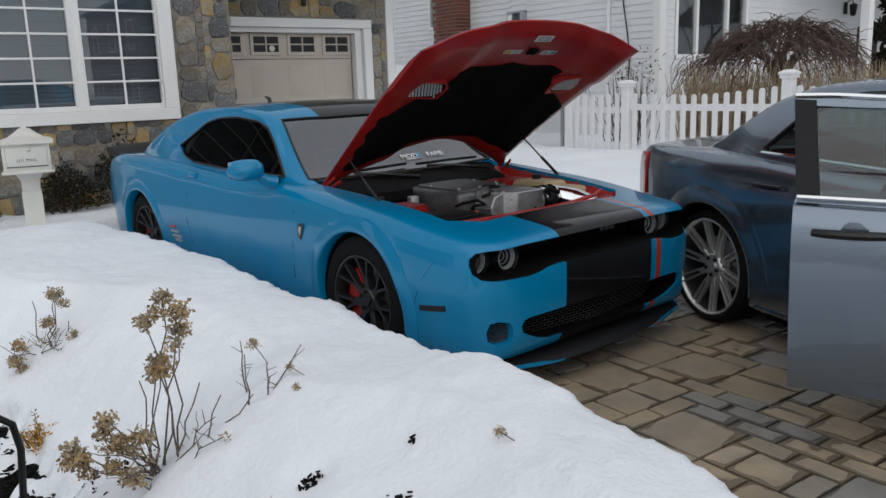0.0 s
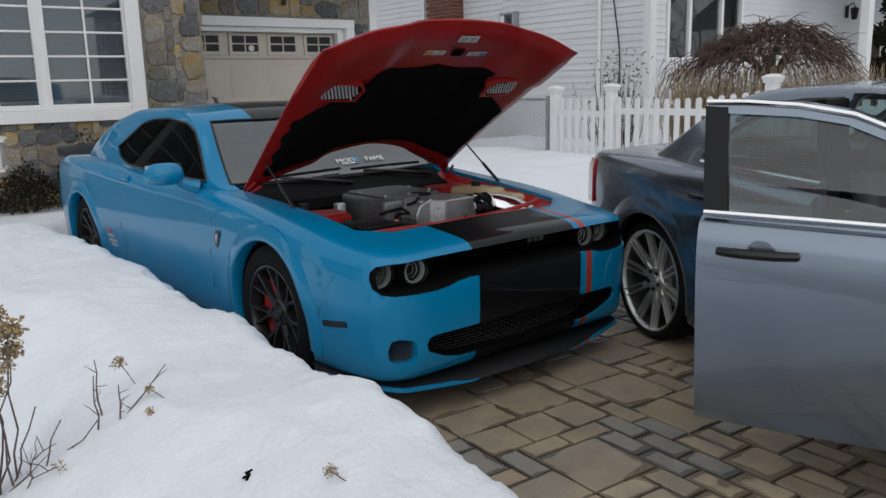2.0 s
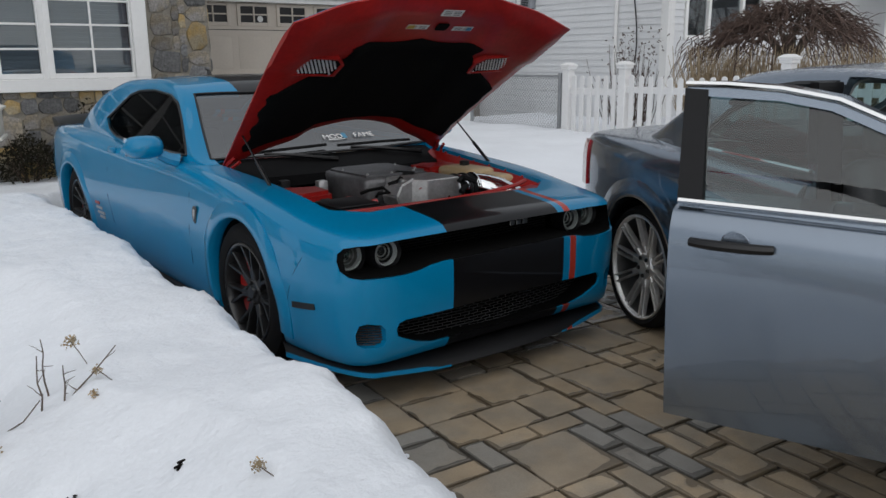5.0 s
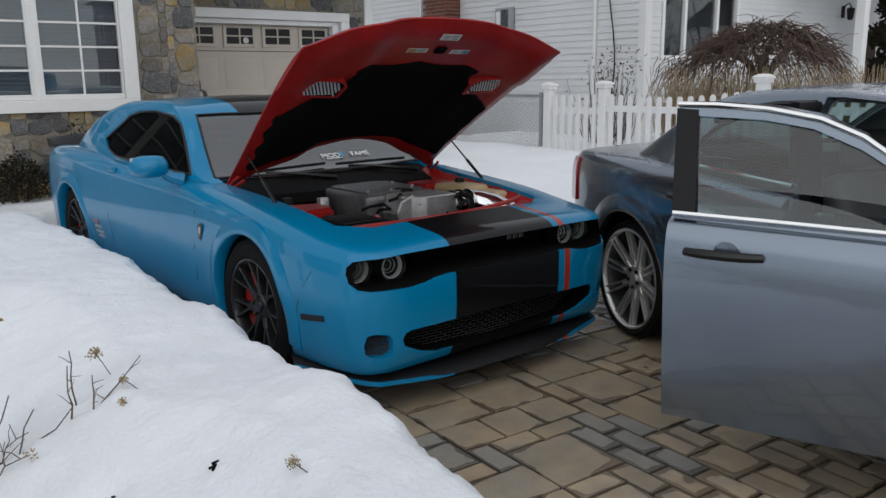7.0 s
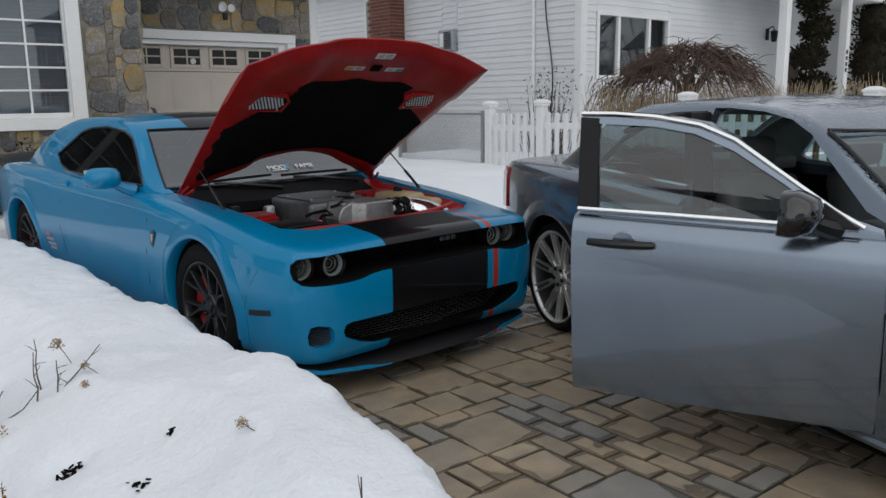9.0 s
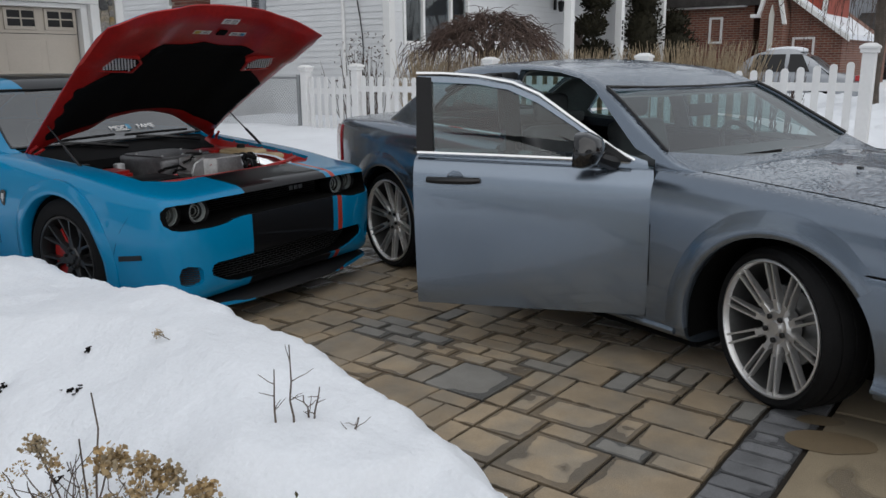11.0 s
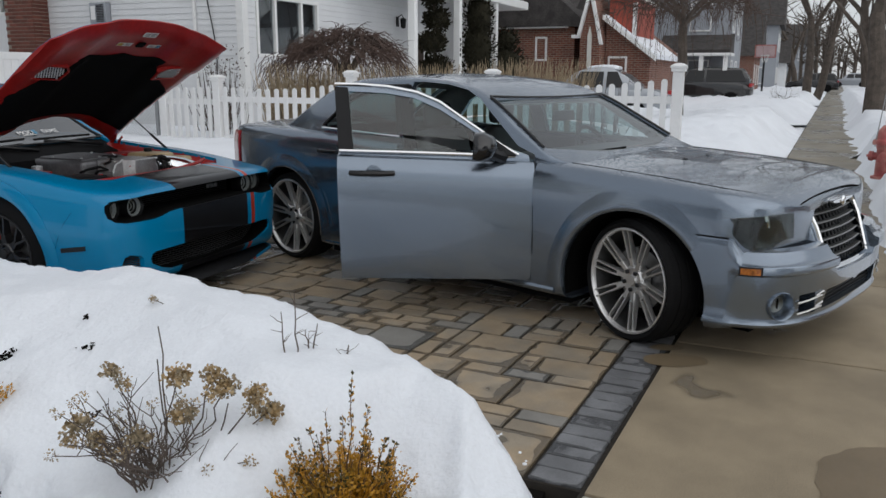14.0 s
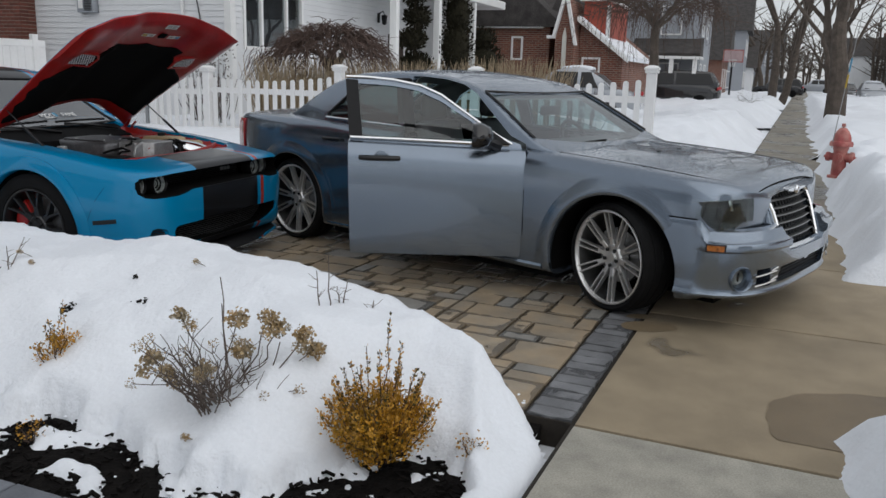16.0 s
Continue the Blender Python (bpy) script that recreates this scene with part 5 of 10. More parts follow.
for k, op in enumerate(openings()):
    if k < 2:
        op.free()
        pane = side_pane(SIDE_GLASS, lambda y, z: G_BASE(y) - max(0.0, z - 0.95) * 0.42 - 0.006, -1 if k == 0 else 1)
        part("side_window", pane, M_TINT, COUPE, "dark tinted glass", 180).visible_shadow = False
        continue
    layer = carve(hull(G_Y, lambda y: green_half(y, 0.005)), [hull(G_Y, lambda y: green_half(y, 0.010, 0.80))])
    pane = carve(layer, [op], "INTERSECT")
    ob = part(("side_window", "side_window", "windshield", "rear_window")[k], outer_sheet(pane, (0, 1.8, 0.6)), M_TINT if k != 2 else M_WS, COUPE, "dark tinted glass" if k != 2 else "windshield glass", 30)
    ob.visible_shadow = False
bm = bmesh.new()
for s in (-1, 1):
    line = [Vector((s * (G_BASE(y) - max(0, z - 0.95) * 0.42 + 0.0005), y, z)) for y, z in SIDE_GLASS + SIDE_GLASS[:1]]
    tube(bm, line, 0.008, 6)
fl = [(x, y) for x, y in FRONT_GLASS]


def on_glass(x, y, off=0.0):
    pts = [p for p in green_half(y, off) if p[1] > 0.92]
    ax = abs(x)
    best = None
    for (xa, za), (xb, zb) in zip(pts, pts[1:]):
        if min(xa, xb) - 1e-6 <= ax <= max(xa, xb) + 1e-6 and abs(xa - xb) > 1e-6:
            z = za + (zb - za) * (ax - xa) / (xb - xa)
            best = z if best is None else max(best, z)
    return Vector((x, y, best if best is not None else G_TOP(y)))


loop = []
for (xa, ya), (xb, yb) in zip(FRONT_GLASS, FRONT_GLASS[1:] + FRONT_GLASS[:1]):
    for k in range(6):
        loop.append(on_glass(xa + (xb - xa) * k / 6, ya + (yb - ya) * k / 6))
tube(bm, loop + loop[:1], 0.008, 6)
part("window_seal", bm, M_SATIN, COUPE)
# cabin lining, dashboard, seats, wheel
bm = bmesh.new()
box(bm, -0.735, 0.735, 0.71, 3.09, 0.305, 0.32)
box(bm, -0.735, -0.72, 0.71, 3.09, 0.32, 0.93)
box(bm, 0.72, 0.735, 0.71, 3.09, 0.32, 0.93)
box(bm, -0.72, 0.72, 3.07, 3.09, 0.32, 0.97)
box(bm, -0.74, 0.74, 0.72, 1.05, 0.75, 0.955, 0.04, 3)
box(bm, -0.70, 0.70, 2.55, 3.05, 0.85, 1.0, 0.05, 3)
part("cabin", bm, M_MATTE, COUPE)
for x in (-0.38, 0.38):
    bm = bmesh.new()
    box(bm, x - 0.25, x + 0.25, 1.35, 1.85, 0.40, 0.58, 0.07, 3)
    box(bm, x - 0.25, x + 0.25, 1.78, 1.95, 0.45, 1.05, 0.07, 3, m=Matrix.Translation((0, 1.86, 0.5)) @ Matrix.Rotation(radians(-18), 4, "X") @ Matrix.Translation((0, -1.86, -0.5)))
    box(bm, x - 0.13, x + 0.13, 2.0, 2.09, 1.05, 1.22, 0.04, 3)
    part("seat", bm, M_SEAT, COUPE)
# windshield lettering
gl_m = Matrix.Translation(on_glass(0.20, 0.775) + Vector((0, -0.004, 0.004))) @ Matrix.Rotation(radians(33), 4, "X")
for word, dx in (("MOD", -0.115), ("FAME", 0.115)):
    words("decal_letters", word, 0.062, M_WHITE, COUPE, gl_m @ Matrix.Translation((dx, 0, 0)))
bm = bmesh.new()
box(bm, 0.0, 0.03, -0.002, 0.05, 0.0, 0.001, m=gl_m @ Matrix.Translation((-0.045, 0, 0)))
part("decal", bm, M_CYANINK, COUPE)
bm = bmesh.new()
box(bm, -0.16, -0.04, -0.014, -0.008, 0.0, 0.001, m=gl_m)
part("decal", bm, M_WHITE, COUPE)
# mirrors
for s in (-1, 1):
    mir = thing("mirror", "", "")
    mir.parent = COUPE
    bm = bmesh.new()
    c = Vector((s * 1.055, 0.93, 1.03))
    rows = []
    for k in range(9):
        u = -1 + 2 * k / 8
        f = math.sqrt(max(0.02, 1 - abs(u) ** 3.2))
        rows.append([c + Vector((s * u * 0.115, -0.02 * f + dy * f + 0.03 * u * u, dz * f)) for dy, dz in ((-0.075, 0.0), (-0.06, 0.045), (-0.01, 0.068), (0.045, 0.066), (0.05, -0.055), (-0.01, -0.06), (-0.06, -0.04))])
    skin(bm, rows)
    part("shell", bm, M_BLUE, mir, angle=60)
    bm = bmesh.new()
    tube(bm, [(s * 0.875, 0.90, 0.945), (s * 0.93, 0.915, 0.96), (s * 0.98, 0.925, 0.99)], [0.04, 0.034, 0.03], 8)
    part("arm", bm, M_BLUE, mir)
    bm = bmesh.new()
    box(bm, c.x - 0.10, c.x + 0.10, c.y + 0.031, c.y + 0.034, c.z - 0.045, c.z + 0.055, 0.001, 1)
    part("mirror_glass", bm, M_CHROME, mir)
# near-black underbody plates, added to deepen the shade under the coupe
bm = bmesh.new()
for y0, y1, x in ((-0.78, -0.40, 0.70), (-0.40, 0.40, 0.57), (0.40, 2.54, 0.84), (2.54, 3.36, 0.57), (3.36, 3.80, 0.70)):
    box(bm, -x, x, y0, y1, 0.11, 0.20)
part("underbody", bm, M_MATTE, COUPE, "black underbody plates added to deepen the shade below")
# rear spoiler, rear lights
bm = bmesh.new()
rows = []
for k in range(17):
    x = -0.80 + 1.6 * k / 16
    e = 1 - abs(x / 0.80) ** 4 * 0.35
    rows.append([Vector((x, 3.80 + 0.02 * (1 - e), 0.985)), Vector((x, 3.93, 0.99 + 0.05 * e)), Vector((x, 4.05, 0.995 + 0.065 * e)), Vector((x, 4.06, 0.985 + 0.05 * e)), Vector((x, 4.0, 0.955))])
skin(bm, rows)
part("spoiler", bm, M_SATIN, COUPE, "black rear spoiler")
bm = bmesh.new()
tube(bm, [(0.0, 2.45, 1.385), (0.0, 2.47, 1.43), (0.0, 2.53, 1.445)], [0.02, 0.014, 0.006], 8)
part("antenna", bm, M_SATIN, COUPE)
for y in (0.0, 2.946):
    for s in (-1, 1):
        m4 = Matrix.Translation((-0.925, y, 0.36)) if s < 0 else Matrix.Translation((0.925, y, 0.36)) @ Matrix.Rotation(radians(180), 4, "Z")
        muscle_wheel(COUPE, m4)

# hood, raised
HINGE = Vector((0, 0.61, 0.955))
hood = thing("hood", "raised hood, red underneath with black liner", "")
hood.parent = COUPE
HOOD_M = Matrix.Translation(HINGE) @ Matrix.Rotation(radians(-42.5), 4, "X")
hood.matrix_local = HOOD_M
H_LEN = 1.30


def hood_half(u):
    return 0.745 + 0.085 * smooth(u) + 0.02 * u


def hood_front(x):
    return H_LEN + 0.11 - 0.115 * abs(x / 0.85) ** 2.2


def hood_rear(x):
    """The rear edge arches forward between the hinges."""
    return 0.215 * max(0.0, 1 - (abs(x) / 0.74) ** 1.6)


def hood_z(x, u):
    """The hood's height over its hinge line, closed."""
    bulge = 0.035 * smooth((0.42 - abs(x)) / 0.14) * smooth(u / 0.15) * (1 - 0.5 * smooth((u - 0.75) / 0.25))
    return -0.175 * u ** 1.25 - 0.03 * smooth((abs(x) - 0.55) / 0.3) - 0.015 * smooth((u - 0.9) / 0.1) + bulge + 0.05 * u * (1 - (x / 0.8) ** 2)


def hood_layer(drop, inset, u0, u1, nx=32, ny=24, extra=None):
    rows = []
    for j in range(ny + 1):
        u = u0 + (u1 - u0) * j / ny
        row = []
        for i in range(nx + 1):
            t = -1 + 2 * i / nx
            x = t * (hood_half(u) - inset)
            v = u
            u = hood_rear(x) + (1 - hood_rear(x)) * v
            y = -u * hood_front(x) + (inset * (2 * u - 1) if inset else 0)
            row.append(Vector((x, y, hood_z(x, u) - drop - (extra(x, u) if extra else 0))))
            u = v
        rows.append(row)
    return rows


def slab(bm, top, low):
    a = [[bm.verts.new(p) for p in r] for r in top]
    b = [[bm.verts.new(p) for p in r] for r in low]
    ny, nx = len(a) - 1, len(a[0]) - 1
    for j in range(ny):
        for i in range(nx):
            bm.faces.new((a[j][i], a[j][i + 1], a[j + 1][i + 1], a[j + 1][i]))
            bm.faces.new((b[j][i], b[j + 1][i], b[j + 1][i + 1], b[j][i + 1]))
    for j in range(ny):
        bm.faces.new((a[j][0], a[j + 1][0], b[j + 1][0], b[j][0]))
        bm.faces.new((a[j][nx], b[j][nx], b[j + 1][nx], a[j + 1][nx]))
    for i in range(nx):
        bm.faces.new((a[0][i], b[0][i], b[0][i + 1], a[0][i + 1]))
        bm.faces.new((a[ny][i], a[ny][i + 1], b[ny][i + 1], b[ny][i]))


bm = bmesh.new()
slab(bm, hood_layer(0.0, 0.0, 0.0, 1.0), hood_layer(0.004, 0.0, 0.0, 1.0))
part("outer_skin", bm, M_BLUE, hood, "blue outer skin with black stripe", 40)


def frame_drop(x, u):
    """The inner frame stands away from the skin, deeper inside its rim."""
    edge = min((hood_half(u) - abs(x)) / 0.09, (1 - u) / 0.07 + 0.15, (u - hood_rear(x)) / 0.05 + 0.25)
    ridge = 0.016 * smooth((u - 0.70) / 0.05) * smooth((0.97 - u) / 0.05)
    return 0.012 + 0.035 * smooth(edge) + ridge


bm = bmesh.new()
slab(bm, hood_layer(0.0045, -0.004, 0.0, 1.0), hood_layer(0.0, -0.004, 0.0, 1.0, extra=frame_drop))
part("inner_frame", bm, M_REDBAY, hood, "glossy red inner frame", 50)
bm = bmesh.new()
rows = []
for j in range(29):
    v = j / 28
    row = []
    for i in range(33):
        q = -1 + 2 * i / 32
        x = q * 0.70
        for turn in range(4):
            u = hood_rear(x) + 0.05 + 0.05 * abs(x) / 0.7
            u += (0.775 - 0.02 * abs(math.sin(x * 9)) - u) * v
            half = hood_half(u) - 0.06 - 0.36 * smooth((u - 0.50) / 0.22) + 0.012 * math.sin(u * 50)
            x = q * half
        edge = min((1 - abs(q)) / 0.06, (1 - v) / 0.05, v / 0.05)
        row.append(Vector((x, -u * hood_front(x), hood_z(x, u) - frame_drop(x, u) - 0.004 - 0.016 * smooth(edge))))
    rows.append(row)
slab(bm, [[p + Vector((0, 0, 0.012)) for p in r] for r in rows], rows)
part("liner", bm, M_MATTE, hood, "black felt hood liner", 60)


def under(x, u, drop=0.0):
    return Vector((x, -u * hood_front(x), hood_z(x, u) - frame_drop(x, u) - drop))


def under_m(x, u, drop=0.0):
    """A frame on the hood's underside, its z pointing down out of it."""
    p = under(x, u, drop)
    d = (under(x, u + 0.02) - under(x, u - 0.02)).normalized()
    nrm = d.cross(X_AXIS).normalized()
    if nrm.z > 0:
        nrm = -nrm
    xx = d.cross(nrm).normalized()
    return Matrix(((xx.x, d.x, nrm.x, p.x), (xx.y, d.y, nrm.y, p.y), (xx.z, d.z, nrm.z, p.z), (0, 0, 0, 1)))


for s in (-1, 1):
    vent = thing("hood_vent", "", "")
    vent.parent = hood
    mv = under_m(s * 0.575, 0.69, 0.016)
    flip = 1 if (mv @ Vector((1, 0, 0))).x > (mv @ Vector((0, 0, 0))).x else -1
    outline = [(-0.12, -0.075), (0.11, -0.06), (0.13, -0.02), (0.12, 0.075), (-0.09, 0.055), (-0.13, 0.01)]
    outline = [(x * flip * s, y) for x, y in outline]
    bm = bmesh.new()
    skin(bm, [[mv @ Vector((x * f, y * f, z)) for x, y in outline] for f, z in ((1.18, -0.03), (1.16, 0.006), (1.04, 0.008), (1.04, -0.004))], caps=False)
    part("vent_frame", bm, M_REDBAY, vent)
    # solid pale hexes paint the light at the vent's holes; nothing is pierced
    bm = bmesh.new()
    for i in range(-6, 7):
        for j in range(-4, 5):
            x, y = i * 0.021 + (0.0105 if j % 2 else 0), j * 0.0175
            lim = all(((bx - ax) * (y - ay) - (by - ay) * (x - ax)) * (flip * s) > 0.0009 for (ax, ay), (bx, by) in zip(outline, outline[1:] + outline[:1]))
            if lim:
                skin(bm, [[mv @ Vector((x + r * math.cos(q * 1.0472 + 0.5236), y + r * math.sin(q * 1.0472 + 0.5236), z)) for q in range(6)] for r, z in ((0.0062, -0.004), (0.0062, 0.003))])
    part("vent_mesh", bm, M_LAMPRING, vent, "pale hex dots painted for light at the vent's holes")
    bm = bmesh.new()
    skin(bm, [[mv @ Vector((x * 1.05, y * 1.05, z)) for x, y in outline] for z in (-0.008, -0.002)])
    part("vent_back", bm, M_MATTE, vent)
for x, u, w, h, kind in ((0.05, 0.93, 0.13, 0.045, 0), (-0.09, 0.845, 0.13, 0.035, 1), (0.20, 0.845, 0.13, 0.035, 2)):
    lm = under_m(x, u, 0.002)
    lab = thing("label", "", "")
    lab.parent = hood
    bm = bmesh.new()
    box(bm, -w / 2, w / 2, -h / 2, h / 2, 0.0, 0.0015, m=lm)
    part("paper", bm, M_LABEL, lab, "white printed service label")
    bm = bmesh.new()
    for k in range(3):
        for sp in (-1, 1):
            box(bm, sp * w * 0.22 - w * 0.17, sp * w * 0.22 + w * 0.17, -h * 0.3 + k * h * 0.25, -h * 0.3 + k * h * 0.25 + h * 0.08, 0.0012, 0.002, m=lm)
    part("print", bm, M_INK, lab)
    if kind:
        bm = bmesh.new()
        box(bm, w * 0.20 if kind == 2 else -w * 0.48, w * 0.46 if kind == 2 else -w * 0.15, -h * 0.4, h * 0.4, 0.0016, 0.0024, m=lm)
        part("print", bm, M_CYANINK if kind == 2 else M_YELLOW, lab)
bm = bmesh.new()
mv = under_m(0.06, 0.85, 0.0)
box(bm, -0.035, 0.035, -0.025, 0.025, -0.002, 0.012, 0.006, 2, m=mv)
part("latch", bm, M_MATTE, hood)
# props and hinges
for s in (-1, 1):
    hm = HOOD_M
    top = hm @ (under(s * 0.735, 0.235, 0.0))
    low = Vector((s * 0.742, 0.01, 0.865))
    strut = thing("hood_strut", "", "")
    strut.parent = COUPE
    mid = low.lerp(top, 0.52)
    bm = bmesh.new()
    rod(bm, low, mid, 0.010)
    part("cylinder", bm, M_SATIN, strut)
    bm = bmesh.new()
    rod(bm, mid, top, 0.005)
    part("piston", bm, M_SATIN, strut)
    bm = bmesh.new()
    p0 = Vector((s * 0.735, 0.60, 0.90))
    p1 = hm @ Vector((s * 0.71, -0.10, -0.05))
    tube(bm, [p0, p0 + Vector((0, -0.06, 0.05)), p1], 0.013, 6)
    tube(bm, [p0 + Vector((0, -0.10, -0.03)), p0 + Vector((0, -0.10, 0.03)), p1 + Vector((0, -0.06, -0.02))], 0.010, 6)
    part("hinge", bm, M_REDBAY, COUPE, "red hood hinge")

# engine bay
bay = thing("engine_bay", "engine bay with red painted edges and alloy intake", "")
bay.parent = COUPE
bm = bmesh.new()
box(bm, -0.70, 0.70, -0.56, 0.64, 0.40, 0.43)
box(bm, -0.74, 0.74, 0.58, 0.66, 0.43, 0.86)
part("bay_floor", bm, M_MATTE, bay)
for s in (-1, 1):
    bm = bmesh.new()
    rows = []
    for k in range(15):
        y = -0.60 + 1.2 * k / 14
        w = 0.703 + 0.03 * smooth((y + 0.5) / 1.0) + 0.012
        t = C_TOP(y) - 0.018
        rows.append([Vector((s * w, y, 0.43)), Vector((s * w, y, t)), Vector((s * (w - 0.02), y, t + 0.004)), Vector((s * (w - 0.075), y, t - 0.03)), Vector((s * (w - 0.10), y, t - 0.09)), Vector((s * (w - 0.06), y, t - 0.16)), Vector((s * (w - 0.05), y, 0.43))])
    skin(bm, rows)
    part("inner_fender", bm, M_REDBAY, bay, "red inner fender")
    for k in range(7):
        y = -0.45 + k * 0.15
        bm = bmesh.new()
        t = C_TOP(y) - 0.018
        spin(bm, [(0.0, 0.010), (0.012, 0.009), (0.014, 0.0)], (s * (0.703 + 0.03 * smooth((y + 0.5))), y, t), "z", 6)
        part("bolt", bm, M_REDBAY, bay)
# red radiator support
bm = bmesh.new()
rows = []
for k in range(21):
    x = -0.66 + 1.32 * k / 20
    y = -0.575 + 0.10 * smooth((abs(x) - 0.45) / 0.25)
    rows.append([Vector((x, y + dy, 0.788 - 0.01 * smooth((abs(x) - 0.3) / 0.3) + dz)) for dy, dz in ((-0.006, 0.0), (0.002, 0.022), (0.06, 0.026), (0.10, 0.016), (0.11, -0.03), (0.0, -0.03))])
skin(bm, rows)
part("radiator_support", bm, M_REDBAY, bay, "red radiator support bar")
bm = bmesh.new()
tube(bm, [(-0.60, -0.46, 0.80), (-0.3, -0.485, 0.80), (0.0, -0.49, 0.80), (0.25, -0.485, 0.805), (0.5, -0.46, 0.82), (0.62, -0.41, 0.83)], 0.012, 6)
part("bay_cable", bm, M_REDBAY, bay)
bm = bmesh.new()
box(bm, -0.60, 0.60, -0.50, -0.42, 0.55, 0.75, 0.02, 2)
part("radiator_shroud", bm, M_MATTE, bay)
# supercharger and its alloy snout
bm = bmesh.new()
box(bm, -0.20, 0.26, -0.02, 0.46, 0.60, 0.875, 0.035, 3)
charger = part("supercharger", bm, M_CHARGER, bay, "grey cast supercharger case")
bm = bmesh.new()
prism(bm, [(-0.17, 0.02), (-0.12, 0.0), (0.20, 0.0), (0.24, 0.04), (0.24, 0.40), (0.18, 0.44), (-0.12, 0.44), (-0.17, 0.40)], "z", 0.868, 0.884)
part("case_lid", bm, M_CHARGER, bay, "grey case lid")
for x, y in ((-0.15, 0.04), (0.0, 0.02), (0.15, 0.02), (0.22, 0.10), (0.22, 0.30), (-0.15, 0.30)):
    bm = bmesh.new()
    spin(bm, [(0.0, 0.008), (0.008, 0.008), (0.009, 0.0)], (x, y, 0.884), "z", 6)
    part("lid_bolt", bm, M_CASTALU, bay)
bm = bmesh.new()
prism(bm, [(-0.07, -0.02), (0.25, -0.02), (0.25, -0.27), (0.03, -0.27), (-0.07, -0.17)], "z", 0.69, 0.872)
bmesh.ops.bevel(bm, geom=list(bm.edges), offset=0.005, segments=1, affect="EDGES")
part("snout", bm, M_CASTALU, bay, "welded alloy intake box", 15)
bm = bmesh.new()
prism(bm, [(-0.07, 0.60), (-0.01, 0.60), (-0.01, 0.885), (-0.10, 0.85), (-0.13, 0.79)], "y", -0.21, -0.06)
bmesh.ops.bevel(bm, geom=list(bm.edges), offset=0.008, segments=2, affect="EDGES")
part("bracket", bm, M_CASTALU, bay)
for x0, x1, r, mt in ((0.04, 0.085, 0.082, M_CASTALU), (0.09, 0.105, 0.088, M_SATIN), (0.11, 0.15, 0.080, M_CHROME), (0.155, 0.17, 0.088, M_SATIN), (0.175, 0.215, 0.080, M_RUBBER), (0.22, 0.235, 0.086, M_CHROME)):
    bm = bmesh.new()
    spin(bm, [(x0, 0.0), (x0, r - 0.004), (x0 + 0.004, r), (x1 - 0.004, r), (x1, r - 0.004), (x1, 0.0)], (0.2, -0.17, 0.785), "x", 36)
    part("intake_clamp", bm, mt, bay)
bm = bmesh.new()
tube(bm, [(0.43, -0.17, 0.785), (0.46, -0.18, 0.785), (0.50, -0.21, 0.78), (0.54, -0.28, 0.765), (0.57, -0.37, 0.73), (0.58, -0.46, 0.66)], [0.074, 0.075, 0.075, 0.075, 0.075, 0.075], 24)
part("intake_pipe", bm, M_CHROME, bay, "polished intake pipe")
bm = bmesh.new()
box(bm, 0.46, 0.68, -0.10, 0.20, 0.60, 0.870, 0.03, 3)
box(bm, 0.56, 0.69, -0.26, 0.0, 0.62, 0.845, 0.03, 3)
part("coolant_tank", bm, M_TANK, bay, "yellowed coolant tank")
bm = bmesh.new()
spin(bm, [(0.0, 0.03), (0.03, 0.03), (0.034, 0.024), (0.034, 0.0)], (0.60, 0.10, 0.865), "z", 16)
part("tank_cap", bm, M_BLACK, bay)
bm = bmesh.new()
prism(bm, [(0.40, 0.20), (0.66, 0.18), (0.70, 0.36), (0.52, 0.44), (0.38, 0.40)], "z", 0.70, 0.86)
bmesh.ops.bevel(bm, geom=list(bm.edges), offset=0.02, segments=2, affect="EDGES")
part("strut_tower", bm, M_REDBAY, bay)
bm = bmesh.new()
prism(bm, [(-0.36, 0.06), (-0.66, 0.02), (-0.70, 0.22), (-0.52, 0.32), (-0.34, 0.26)], "z", 0.70, 0.82)
bmesh.ops.bevel(bm, geom=list(bm.edges), offset=0.02, segments=2, affect="EDGES")
part("strut_tower", bm, M_REDBAY, bay)
bm = bmesh.new()
box(bm, -0.62, -0.28, -0.40, -0.06, 0.62, 0.795, 0.02, 2)
box(bm, -0.58, -0.34, -0.36, -0.12, 0.795, 0.81, 0.008, 2)
part("fuse_box", bm, M_BLACK, bay)
rng = random.Random(7)
for k in range(16):
    x, y = rng.uniform(-0.62, 0.34), rng.uniform(-0.42, 0.5)
    bm = bmesh.new()
    pts = [Vector((x, y, 0.74 + 0.09 * rng.random()))]
    for j in range(5):
        pts.append(pts[-1] + Vector((rng.uniform(-0.09, 0.09), rng.uniform(-0.09, 0.09), rng.uniform(-0.03, 0.035))))
    tube(bm, pts, rng.choice((0.006, 0.009, 0.014)), 6)
    part("hose", bm, M_RUBBER if k % 5 else M_CALIPER, bay)
for k in range(10):
    x, y = rng.uniform(-0.55, -0.2), rng.uniform(-0.5, 0.5)
    bm = bmesh.new()
    box(bm, x, x + 0.06, y, y + 0.05, 0.66, 0.74 + 0.11 * rng.random(), 0.008, 2)
    part("fitting", bm, M_BLACK if k % 3 else M_CASTALU, bay)
